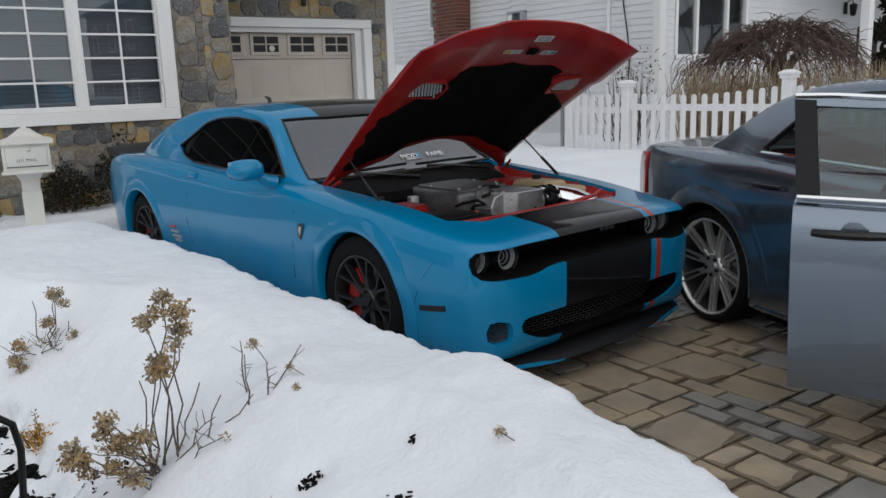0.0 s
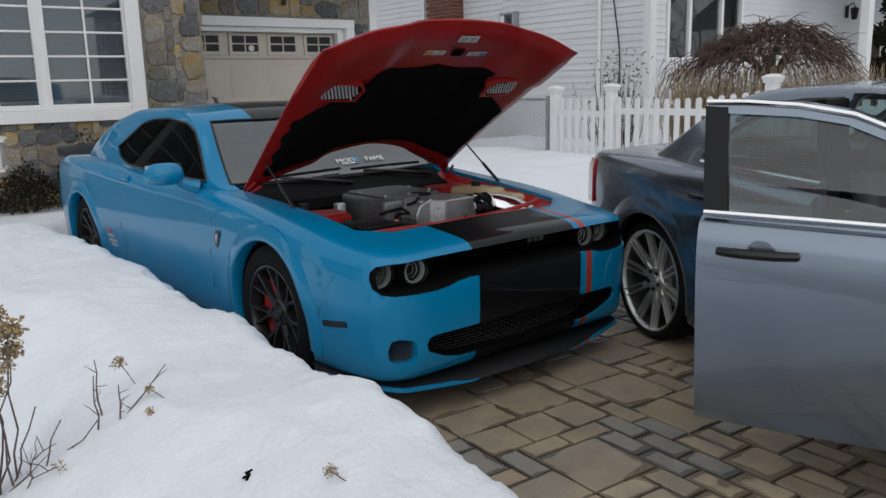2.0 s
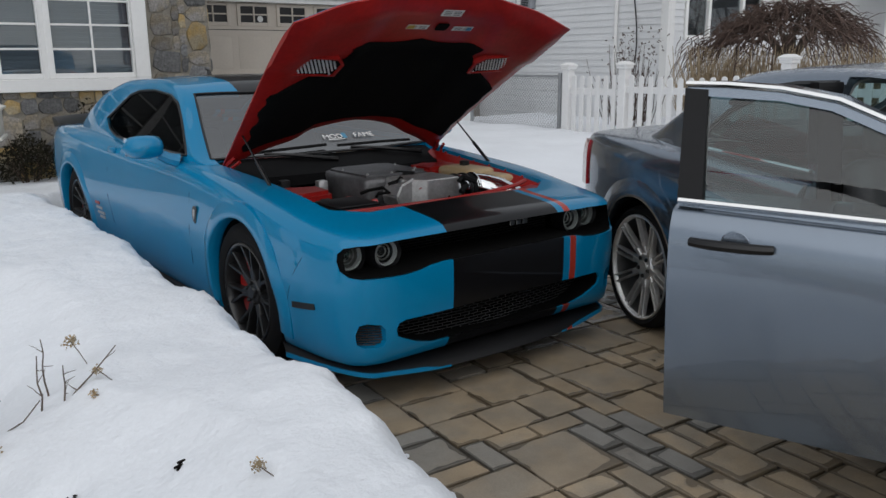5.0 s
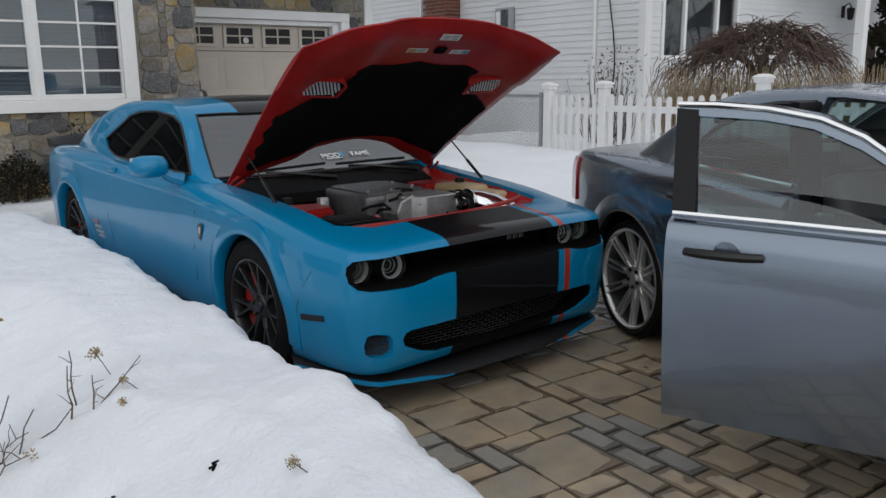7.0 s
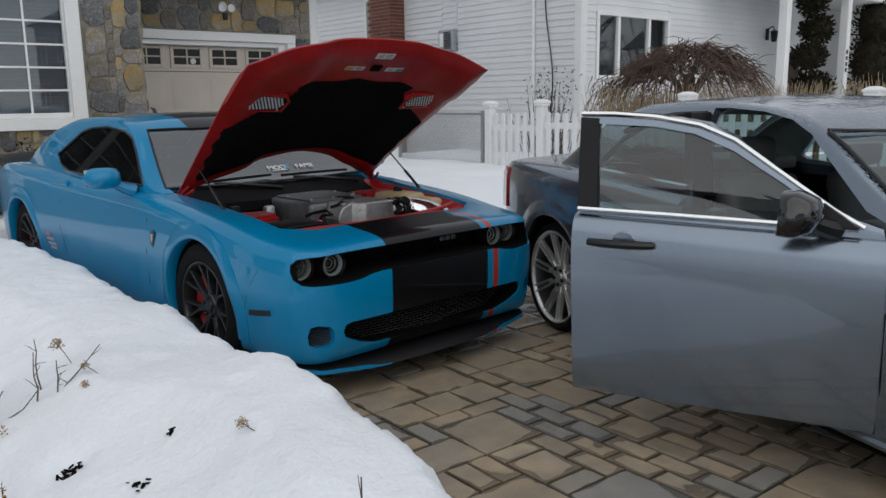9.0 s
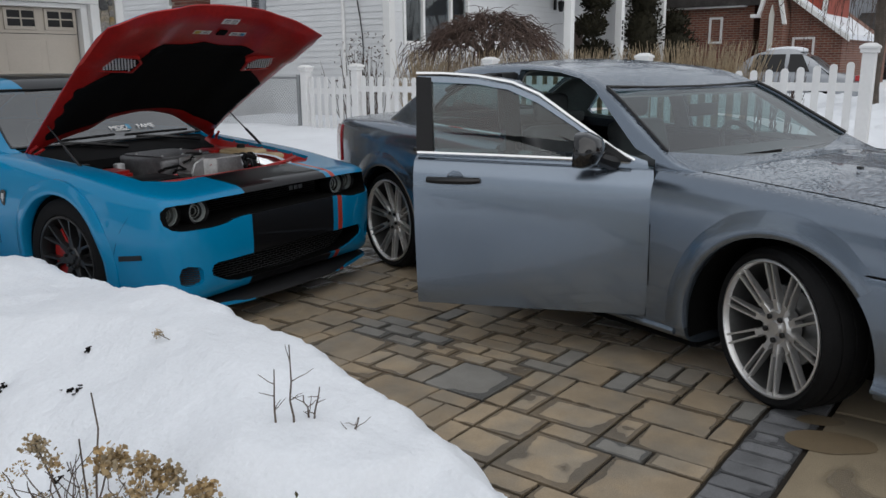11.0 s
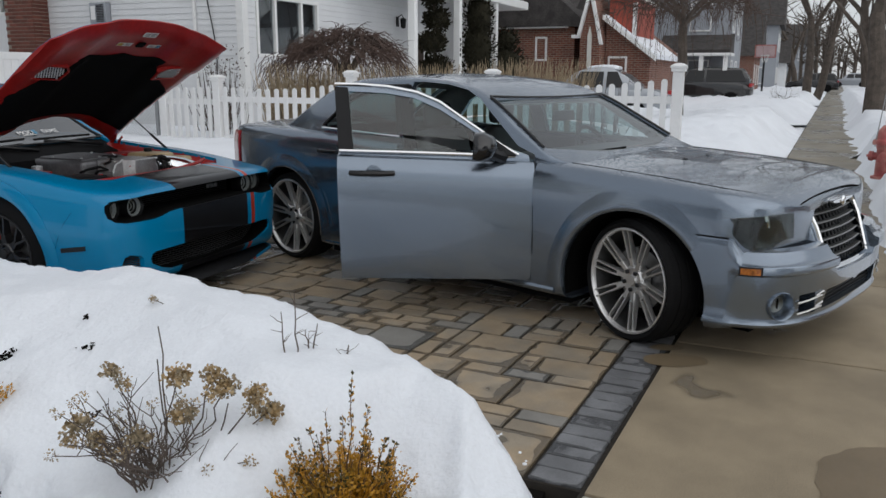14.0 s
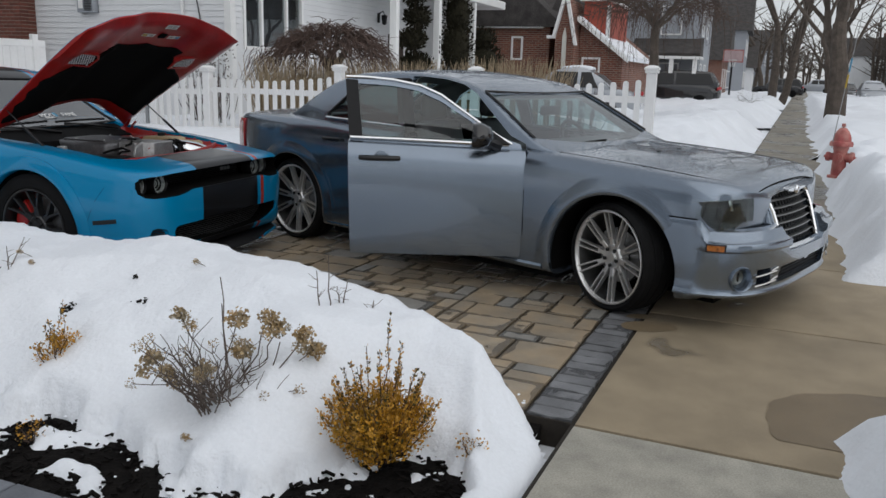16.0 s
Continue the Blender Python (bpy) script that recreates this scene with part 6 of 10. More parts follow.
# cowl and wipers
bm = bmesh.new()
rows = []
for k in range(21):
    x = -0.76 + 1.52 * k / 20
    c = 0.05 * (1 - (x / 0.76) ** 2)
    rows.append([Vector((x, 0.44 - c, 0.81)), Vector((x, 0.47 - c, 0.865)), Vector((x, 0.58 - c, 0.895)), Vector((x, 0.72 - c, 0.945)), Vector((x, 0.72 - c, 0.89)), Vector((x, 0.5, 0.79))])
skin(bm, rows)
part("cowl", bm, M_COWL, COUPE, "black cowl panel")
for x0, x1 in ((-0.55, -0.02), (0.05, 0.62)):
    wi = thing("wiper", "", "")
    wi.parent = COUPE
    bm = bmesh.new()
    tube(bm, [(x1, 0.56, 0.915), ((x0 + x1) / 2, 0.62, 0.955), (x0 + 0.1, 0.68, 0.972)], [0.016, 0.012, 0.008], 6)
    part("arm", bm, M_SATIN, wi)
    bm = bmesh.new()
    tube(bm, [on_glass(x0 + (x1 - x0) * k / 6, 0.685 + 0.02 * k / 6) + Vector((0, -0.01, 0.014)) for k in range(7)], 0.009, 5)
    part("blade", bm, M_RUBBER, wi)

# ---- grey sedan ----
def wet_paint():
    """Steel-blue metallic with beads of water where it faces up."""
    m = M_SILVERPAINT.copy()
    m.name = "wet_steel_blue_metallic"
    n, l = m.node_tree.nodes, m.node_tree.links
    b = n["Principled BSDF"]
    co, geo, sep = n.new("ShaderNodeTexCoord"), n.new("ShaderNodeNewGeometry"), n.new("ShaderNodeSeparateXYZ")
    l.new(geo.outputs["Normal"], sep.inputs[0])
    up = n.new("ShaderNodeMapRange")
    up.inputs[1].default_value, up.inputs[2].default_value = 0.80, 0.93
    l.new(sep.outputs[2], up.inputs[0])
    vor = n.new("ShaderNodeTexVoronoi")
    vor.inputs["Scale"].default_value = 62
    patch = n.new("ShaderNodeTexNoise")
    patch.inputs["Scale"].default_value = 3.0
    l.new(co.outputs["Object"], vor.inputs["Vector"])
    l.new(co.outputs["Object"], patch.inputs["Vector"])
    size = n.new("ShaderNodeMapRange")
    size.inputs[1].default_value, size.inputs[2].default_value, size.inputs[3].default_value, size.inputs[4].default_value = 0.35, 0.6, 0.30, 0.62
    l.new(patch.outputs["Fac"], size.inputs[0])
    bead = n.new("ShaderNodeMapRange")
    bead.inputs[3].default_value, bead.inputs[4].default_value = 1.0, 0.0
    l.new(vor.outputs["Distance"], bead.inputs[0])
    l.new(size.outputs[0], bead.inputs[2])
    h = n.new("ShaderNodeMath")
    h.operation = "MULTIPLY"
    l.new(bead.outputs[0], h.inputs[0])
    l.new(up.outputs[0], h.inputs[1])
    bp = n.new("ShaderNodeBump")
    bp.inputs["Strength"].default_value, bp.inputs["Distance"].default_value = 1.0, 0.02
    l.new(h.outputs[0], bp.inputs["Height"])
    l.new(bp.outputs[0], b.inputs["Coat Normal"])
    l.new(bp.outputs[0], b.inputs["Normal"])
    return m


M_WETPAINT = wet_paint()
SEDAN = thing("sedan", "steel-grey four-door sedan with front door open, wet hood", "car", Matrix.Translation((0.95, -3.955, 0)) @ Matrix.Rotation(radians(-19.0), 4, "Z"))
S_SIDE = spline([(-0.42, 0.925), (0.0, 0.93), (0.6, 0.925), (1.5, 0.928), (2.5, 0.93), (3.05, 0.932), (3.5, 0.91), (3.8, 0.86), (3.92, 0.80), (3.98, 0.66)])


def S_W(y):
    """Half width: straight sides, a square nose with rounded corners."""
    if y >= -0.42:
        return S_SIDE(y)
    return 0.925 * (1 - min(0.999, (-0.42 - y) / 0.40) ** 3.2) ** (1 / 3.2)


S_TOP = spline([(-0.815, 0.735), (-0.80, 0.785), (-0.77, 0.822), (-0.72, 0.850), (-0.62, 0.878), (-0.42, 0.900), (0.0, 0.932), (0.5, 0.958), (0.9, 0.970), (1.8, 0.995), (2.7, 1.03), (3.3, 1.05), (3.8, 1.045), (3.92, 1.02), (3.98, 0.95)])
S_BOT = spline([(-0.815, 0.45), (-0.78, 0.35), (-0.70, 0.22), (-0.5, 0.155), (0.0, 0.15), (3.4, 0.165), (3.85, 0.27), (3.98, 0.42)])


def sedan_half(y):
    w, t, b = S_W(y), S_TOP(y), S_BOT(y)
    h = t - b
    pts = [(w * 0.86, b), (w * 0.95, b + 0.03 * h), (w * 0.978, b + 0.12 * h), (w * 0.992, b + 0.38 * h), (w, b + 0.62 * h), (w * 0.999, b + 0.80 * h), (w * 0.988, b + 0.905 * h), (w * 0.962, b + 0.968 * h), (w * 0.915, t), (w * 0.78, t + 0.012)]
    return [(0.0, b)] + rounded(pts, 3) + [(w * 0.42, t + 0.030), (0.0, t + 0.036)]


SEDAN_F = spline([(0.0, 0.92), (0.12, 0.978), (0.38, 0.992), (0.62, 1.0), (0.80, 0.999), (0.905, 0.988), (0.968, 0.962), (1.0, 0.915)])


def sedan_width(y, z):
    b, t = S_BOT(y), S_TOP(y)
    return S_W(y) * SEDAN_F((z - b) / (t - b))


S_Y = steps([-0.815, -0.808, -0.795, -0.775, -0.74, -0.69, -0.62, -0.52, -0.4, 0.0, 0.5, 1.0, 1.6, 2.3, 2.8, 3.05, 3.5, 3.8, 3.92, 3.98], 3)
SWB = 3.048
# wheel arches: along, up, radius
ARCHES = ((-0.045, 0.30, 0.45), (SWB, 0.335, 0.415))
DOOR_POLY = [(0.63, 0.235), (0.62, 0.50), (0.62, 1.10), (1.825, 1.10), (1.815, 0.95), (1.80, 0.235)]
FRAME_POLY = [(0.64, 0.90), (0.66, 1.00), (0.80, 1.045), (1.20, 1.315), (1.34, 1.372), (1.52, 1.405), (1.75, 1.420), (1.85, 1.420), (1.80, 0.90)]
cuts = []
for y, z, r in ARCHES:
    for s in (-1, 1):
        cuts.append(cylinder_x(min(s * 0.56, s * 1.2), max(s * 0.56, s * 1.2), y, z, r))
cuts.append(box_bm(-0.76, 0.76, 0.60, 2.95, 0.28, 1.5))
cuts.append(prism_bm(DOOR_POLY, "x", -1.3, -0.70))
GRILLE = [(-0.34, 0.775), (-0.368, 0.745), (-0.335, 0.49), (-0.30, 0.462), (0.30, 0.462), (0.335, 0.49), (0.368, 0.745), (0.34, 0.775), (0.18, 0.795), (0.0, 0.802), (-0.18, 0.795)]
cuts.append(prism_bm(GRILLE, "y", -1.2, -0.70))
LAMPS = {}
for s in (-1, 1):
    LAMPS[s] = [(s * x, z) for x, z in ((0.575, 0.648), (0.64, 0.652), (0.70, 0.634), (0.755, 0.604), (0.82, 0.598), (0.868, 0.625), (0.898, 0.68), (0.898, 0.742), (0.88, 0.776), (0.62, 0.784), (0.585, 0.762))]
    LAMPS[s] = rounded(LAMPS[s] + LAMPS[s][:1], 3)[:-1][::s]
    cuts.append(prism_bm(LAMPS[s], "y", -1.2, -0.56))
part("body", carve(hull(S_Y, sedan_half), cuts), M_WETPAINT, SEDAN, "steel-grey metallic body beaded with water", 30)
B_FRONT = ((-0.10, 0.612), (-0.050, 0.602), (-0.022, 0.560), (-0.004, 0.546), (0.014, 0.542), (0.018, 0.535), (0.018, 0.502), (0.010, 0.492), (0.0, 0.487), (0.0, 0.40), (-0.012, 0.32), (-0.016, 0.27), (-0.014, 0.247), (-0.008, 0.236), (-0.012, 0.224), (-0.03, 0.212), (-0.10, 0.205))
B_SIDE = ((-0.10, 0.667), (-0.004, 0.665), (0.0, 0.655), (0.0, 0.62), (0.0, 0.58), (0.0, 0.545), (0.0, 0.52), (0.0, 0.50), (0.0, 0.485), (0.0, 0.40), (-0.004, 0.32), (-0.004, 0.27), (0.004, 0.247), (0.008, 0.236), (0.006, 0.224), (-0.02, 0.212), (-0.10, 0.205))


def bumper_at(a):
    """A place on the bumper's rounded-square outline and its outward direction; a runs from -90 to 90 degrees over the front."""
    q = 2 / 3.2
    c, sn = max(1e-6, math.cos(radians(a))), math.sin(radians(a))
    p = Vector((math.copysign(abs(sn) ** q, sn) * 0.932, -0.45 - 0.505 * c ** q, 0))
    d = Vector((math.copysign(abs(p.x / 0.932) ** 2.2, p.x) / 0.932, -(abs(p.y + 0.45) / 0.505) ** 2.2 / 0.505, 0)).normalized()
    return p, d


def bumper_x(x):
    """The bumper's y at a given x."""
    return -0.45 - 0.505 * (1 - (abs(x) / 0.932) ** 3.2) ** (1 / 3.2)


rows = []
stations = [(Vector((-0.932, -0.28, 0)), -X_AXIS)] + [bumper_at(-90 + 180 * k / 72) for k in range(73)] + [(Vector((0.932, -0.28, 0)), X_AXIS)]
for p, d in stations:
    f = smooth((-p.y - 0.61) / 0.06)
    rows.append([Vector((p.x + d.x * (of * f + os * (1 - f)), p.y + d.y * (of * f + os * (1 - f)), zf * f + zs * (1 - f))) for (of, zf), (os, zs) in zip(B_FRONT, B_SIDE)])
bm = bmesh.new()
skin(bm, rows)
bcuts = [prism_bm([(x * 1.05, 0.63 + (z - 0.63) * 1.06) for x, z in GRILLE], "y", -1.2, -0.60)]
for s in (-1, 1):
    bcuts.append(cylinder_x(min(s * 0.56, s * 1.2), max(s * 0.56, s * 1.2), *ARCHES[0]))
    fog = bmesh.new()
    tilt = Matrix.Translation((s * 0.785, -0.835, 0.335)) @ Matrix.Rotation(radians(s * 35), 4, "Z")
    skin(fog, [[tilt @ Vector((0.070 * math.cos(i * math.pi / 16), y, 0.070 * math.sin(i * math.pi / 16))) for i in range(32)] for y in (-0.15, 0.15)])
    bcuts.append(fog)
    bcuts.append(prism_bm([(s * x, z) for x, z in ((0.685, 0.385), (0.56, 0.385), (0.52, 0.27), (0.66, 0.275))][::s], "y", -1.2, -0.60))
bcuts.append(prism_bm([(-0.43, 0.375), (-0.46, 0.275), (0.46, 0.275), (0.43, 0.375), (0.04, 0.375), (0.03, 0.36), (-0.03, 0.36), (-0.04, 0.375)], "y", -1.2, -0.60))
part("bumper", carve(bm, bcuts), M_SILVERPAINT, SEDAN, "steel-grey front bumper with shelf moulding", 30)
for y, z, r in ARCHES:
    front = y < 1
    arch_lip(y, z, r, sedan_width, 0.05, -8, 150 if front else 200, M_SILVERPAINT, SEDAN, wide=0.11)
for s in (-1, 1):
    for y, z, r in ARCHES:
        bm = bmesh.new()
        spin(bm, [(s * 0.58, 0.0), (s * 0.58, r - 0.006), (s * 0.88, r - 0.006)], (0, y, z), "x", 40, -14, 208)
        part("wheel_liner", bm, M_MATTE, SEDAN)

# greenhouse
SG_TOP = spline([(0.40, 0.955), (0.55, 1.00), (0.80, 1.135), (1.10, 1.30), (1.35, 1.395), (1.6, 1.435), (1.95, 1.455), (2.4, 1.44), (2.7, 1.375), (3.0, 1.225), (3.25, 1.085), (3.34, 1.035)])
SG_BASE = spline([(0.40, 0.80), (0.62, 0.862), (1.2, 0.875), (2.2, 0.875), (2.8, 0.85), (3.34, 0.76)])
S_TUMBLE = 0.44


def sgreen_half(y, off=0.0, base=0.90):
    top, wb = SG_TOP(y) - off, SG_BASE(y) - off

    def w(z):
        return wb - max(0.0, z - 0.97) * S_TUMBLE
    r = min(0.07, max(0.012, (top - base) * 0.3))
    pts = [(w(base), base), (w((base + top) / 2), (base + top) / 2), (w(top - r), top - r), (w(top - r * 0.35) - r * 0.12, top - r * 0.35), (w(top) - r * 0.55, top - 0.004), (w(top) - r * 1.5, top)]
    wt = w(top) - r * 1.5
    return [(0.0, base)] + rounded(pts, 3) + [(wt * 0.75, top + 0.012), (wt * 0.45, top + 0.020), (0.0, top + 0.025)]


SG_Y = steps([0.40, 0.55, 0.80, 1.10, 1.35, 1.6, 1.95, 2.4, 2.7, 3.0, 3.25, 3.34], 4)
S_FRONT = [(0.80, 1.005), (1.00, 1.14), (1.20, 1.262), (1.36, 1.328), (1.52, 1.355), (1.775, 1.368), (1.74, 1.015)]
S_REAR = [(1.86, 1.02), (1.90, 1.368), (2.10, 1.362), (2.34, 1.33), (2.52, 1.25), (2.70, 1.09), (2.66, 1.062)]
S_WS = [(-0.80, 0.635), (-0.30, 0.47), (0.30, 0.47), (0.80, 0.635), (0.675, 1.15), (0.30, 1.09), (-0.30, 1.09), (-0.675, 1.15)]
S_RW = [(-0.64, 3.20), (-0.56, 2.66), (0.56, 2.66), (0.64, 3.20)]


def s_openings():
    return [prism_bm(S_FRONT, "x", -1.3, -0.5), prism_bm(S_REAR, "x", -1.3, -0.5), prism_bm(S_FRONT, "x", 0.5, 1.3), prism_bm(S_REAR, "x", 0.5, 1.3), prism_bm(S_WS, "z", 0.95, 1.7), prism_bm(S_RW, "z", 1.06, 1.7)]


part("roof", carve(hull(SG_Y, sgreen_half), [hull(SG_Y, lambda y: sgreen_half(y, 0.035, 0.80)), prism_bm(FRAME_POLY, "x", -1.3, -0.45)] + s_openings()), M_WETPAINT, SEDAN, "grey roof beaded with water", 30)
for k, op in enumerate(s_openings()):
    if k == 0:
        op.free()
        continue
    layer = carve(hull(SG_Y, lambda y: sgreen_half(y, 0.008)), [hull(SG_Y, lambda y: sgreen_half(y, 0.013, 0.80))])
    ob = part(("", "rear_door_window", "front_door_window", "rear_door_window", "windshield", "rear_window")[k], outer_sheet(carve(layer, [op], "INTERSECT"), (0, 1.9, 0.6)), M_SMOKE if k == 1 else M_SCREEN if k == 4 else M_GREENGLASS, SEDAN, "green-tinted glass", 30)
    ob.visible_shadow = False


part("headliner", carve(hull(SG_Y, lambda y: sgreen_half(y, 0.038, 0.88)), [hull(SG_Y, lambda y: sgreen_half(y, 0.046, 0.80)), prism_bm(FRAME_POLY, "x", -1.3, -0.45)] + s_openings()), M_PALESEAT, SEDAN, "pale grey headliner", 30)
bm = bmesh.new()
box(bm, -0.74, 0.74, 2.70, 3.22, 1.0, 1.085, 0.02, 2)
part("parcel_shelf", bm, M_SEAT, SEDAN)


def on_sedan(y, z, off=0.0):
    return SG_BASE(y) - max(0.0, z - 0.97) * S_TUMBLE + off


# chrome and dark trims round the windows
bm = bmesh.new()
tube(bm, [(-on_sedan(y, z, 0.004), y, z) for y, z in ((1.82, 1.045), (2.1, 1.053), (2.4, 1.062), (2.70, 1.068))], 0.010, 6)
part("belt_trim", bm, M_CHROME, SEDAN, "chrome belt trim")
bm = bmesh.new()
tube(bm, [(-on_sedan(y, z, 0.002), y, z) for y, z in S_REAR[1:6]], 0.010, 6)
tube(bm, [(-on_sedan(y, z, 0.012), y, z) for y, z in ((1.88, 1.392), (2.1, 1.385), (2.36, 1.352), (2.52, 1.285))], 0.016, 6)
part("drip_trim", bm, M_SATIN, SEDAN)
for s in (-1, 1):
    bm = bmesh.new()
    tube(bm, [(s * (0.805 - 0.13 * k / 8), 0.63 + 0.52 * k / 8, SG_TOP(0.63 + 0.52 * k / 8) + 0.004) for k in range(9)], 0.009, 6)
    part("windshield_trim", bm, M_SATIN, SEDAN)
bm = bmesh.new()
tube(bm, [(-0.675 + 1.35 * k / 12, 1.155 - 0.06 * (1 - (1 - k / 6) ** 2), SG_TOP(1.155 - 0.06 * (1 - (1 - k / 6) ** 2)) + 0.022 - 0.014 * (1 - k / 6) ** 2) for k in range(13)], 0.008, 6)
part("header_trim", bm, M_SATIN, SEDAN)
# cowl and wipers
bm = bmesh.new()
rows = []
for k in range(21):
    x = -0.80 + 1.6 * k / 20
    c = 0.12 * (1 - (x / 0.8) ** 2)
    rows.append([Vector((x, 0.52 - c + dy, 0.934 + 0.034 * (1 - (x / 0.8) ** 2) + dz)) for dy, dz in ((-0.02, 0.0), (0.0, 0.012), (0.07, 0.018), (0.09, -0.03))])
skin(bm, rows)
part("cowl", bm, M_COWL, SEDAN)
for x0, x1 in ((-0.70, -0.05), (-0.02, 0.66)):
    wi = thing("wiper", "", "")
    wi.parent = SEDAN
    bm = bmesh.new()
    tube(bm, [(x0 + (x1 - x0) * k / 6, 0.46 + 0.10 * abs((x0 + (x1 - x0) * k / 6) / 0.7) ** 2 + 0.05, 0.992 + 0.002 * k) for k in range(7)], 0.008, 5)
    part("blade", bm, M_RUBBER, wi)
# cabin
bm = bmesh.new()
box(bm, -0.755, 0.755, 0.605, 2.945, 0.283, 0.30)
box(bm, 0.74, 0.755, 0.605, 2.945, 0.30, 0.97)
box(bm, -0.755, -0.74, 1.75, 2.945, 0.30, 1.0)
box(bm, -0.74, 0.74, 2.90, 2.945, 0.30, 1.02)
part("cabin", bm, M_MATTE, SEDAN)
bm = bmesh.new()
box(bm, -0.745, 0.745, 0.57, 0.98, 0.66, 0.985, 0.05, 3)
part("dashboard", bm, M_SEAT, SEDAN)


def car_seat(parent, x, y, material):
    seat = thing("seat", "", "")
    seat.parent = parent
    bm = bmesh.new()
    box(bm, x - 0.26, x + 0.26, y - 0.28, y + 0.25, 0.40, 0.60, 0.07, 3)
    part("cushion", bm, material, seat)
    bm = bmesh.new()
    box(bm, x - 0.25, x + 0.25, y + 0.18, y + 0.34, 0.50, 1.10, 0.07, 3, m=Matrix.Translation((0, y + 0.26, 0.5)) @ Matrix.Rotation(radians(-16), 4, "X") @ Matrix.Translation((0, -y - 0.26, -0.5)))
    part("backrest", bm, material, seat)
    bm = bmesh.new()
    box(bm, x - 0.13, x + 0.13, y + 0.40, y + 0.50, 1.09, 1.27, 0.045, 3)
    part("headrest", bm, material, seat)


for x in (-0.38, 0.38):
    car_seat(SEDAN, x, 1.45, M_SEAT)
bm = bmesh.new()
box(bm, -0.68, 0.68, 2.30, 2.85, 0.42, 0.60, 0.07, 3)
box(bm, -0.68, 0.68, 2.72, 2.90, 0.50, 1.08, 0.07, 3)
part("rear_bench", bm, M_SEAT, SEDAN)
sw = thing("steering_wheel", "", "")
sw.parent = SEDAN
swm = Matrix.Translation((0.38, 1.02, 0.93)) @ Matrix.Rotation(radians(62), 4, "X")
bm = bmesh.new()
tube(bm, [swm @ Vector((0.185 * math.cos(k * math.pi / 16), 0.185 * math.sin(k * math.pi / 16), 0)) for k in range(33)], 0.016, 8, caps=False)
part("rim", bm, M_SATIN, sw)
bm = bmesh.new()
box(bm, -0.08, 0.08, -0.07, 0.07, -0.03, 0.02, 0.02, 2, m=swm)
for a in (0, 180, 270):
    tube(bm, [swm @ Vector((0.05 * math.cos(radians(a)), 0.05 * math.sin(radians(a)), 0)), swm @ Vector((0.18 * math.cos(radians(a)), 0.18 * math.sin(radians(a)), 0))], 0.018, 6)
part("hub", bm, M_SATIN, sw)
bm = bmesh.new()
box(bm, -0.13, 0.13, 1.03, 1.05, 1.155, 1.225, 0.012, 2)
part("rear_view_mirror", bm, M_SATIN, SEDAN)
for x in (-0.37, 0.37):
    bm = bmesh.new()
    box(bm, x - 0.20, x + 0.20, 1.24, 1.40, 1.325, 1.345, 0.008, 2, m=Matrix.Translation((0, 1.3, 1.33)) @ Matrix.Rotation(radians(22), 4, "X") @ Matrix.Translation((0, -1.3, -1.33)))
    part("sun_visor", bm, M_PALESEAT, SEDAN)
bm = bmesh.new()
prism(bm, [(1.77, 0.30), (1.80, 0.95), (1.85, 1.40), (1.90, 1.40), (1.87, 0.95), (1.86, 0.30)], "x", -0.82, -0.70)
part("centre_pillar", bm, M_SATIN, SEDAN)

# low near-black underbody plates, added to darken the ground below the sedan
bm = bmesh.new()
for y0, y1, x in ((-0.62, -0.40, 0.62), (-0.40, 0.40, 0.54), (0.40, 2.62, 0.80), (2.62, 3.48, 0.54), (3.48, 3.80, 0.68)):
    box(bm, -x, x, y0, y1, 0.115, 0.21)
part("underbody", bm, M_MATTE, SEDAN, "black underbody plates added to deepen the shade below")
# seams on the near side
for s in (-1, 1):
    seam(SEDAN, sedan_width, [(1.81, 0.985), (1.80, 0.75), (1.785, 0.5), (1.775, 0.27)], s)
    seam(SEDAN, sedan_width, [(2.78, 1.03), (2.83, 0.92), (2.80, 0.84), (2.66, 0.74), (2.55, 0.56), (2.49, 0.36), (2.44, 0.24)], s, 0.004, M_SILVERPAINT)
    seam(SEDAN, sedan_width, [(0.612, 0.955), (0.612, 0.7), (0.615, 0.45), (0.622, 0.22)], s, 0.005)
    seam(SEDAN, lambda y, z: sedan_width(y, z) + 0.004, [(-0.34, 0.668), (-0.42, 0.669), (-0.50, 0.669), (-0.59, 0.668)], s, 0.0045)
    bm = bmesh.new()
    tube(bm, [(s * (sedan_width(y, 0.2) + 0.004), y, 0.205) for y in steps([0.46, 1.5, 2.6], 6)], 0.022, 8)
    part("side_sill", bm, M_SILVERPAINT, SEDAN)
    # hood shut line
    bm = bmesh.new()
    tube(bm, [(s * (S_W(y) * (0.80 + 0.05 * smooth((y + 0.9) / 0.5))), y, S_TOP(y) + 0.008) for y in steps([-0.70, -0.5, 0.0, 0.50], 6)], 0.0015, 5)
    part("seam", bm, M_MATTE, SEDAN)
bm = bmesh.new()
line = []
for k in range(25):
    x = -0.60 + 1.2 * k / 24
    e = 1 - (abs(x) / 0.60) ** 2.6
    line.append((x, -0.775 - 0.02 * e, 0.790 + 0.062 * e))
tube(bm, line, 0.0045, 5)
part("seam", bm, M_MATTE, SEDAN)
bm = bmesh.new()
for x in (-0.16, 0.16):
    box(bm, x - 0.014, x + 0.014, 0.02, 0.045, S_TOP(0.03) + 0.03, S_TOP(0.03) + 0.042, 0.004, 1)
part("washer_jet", bm, M_SATIN, SEDAN)
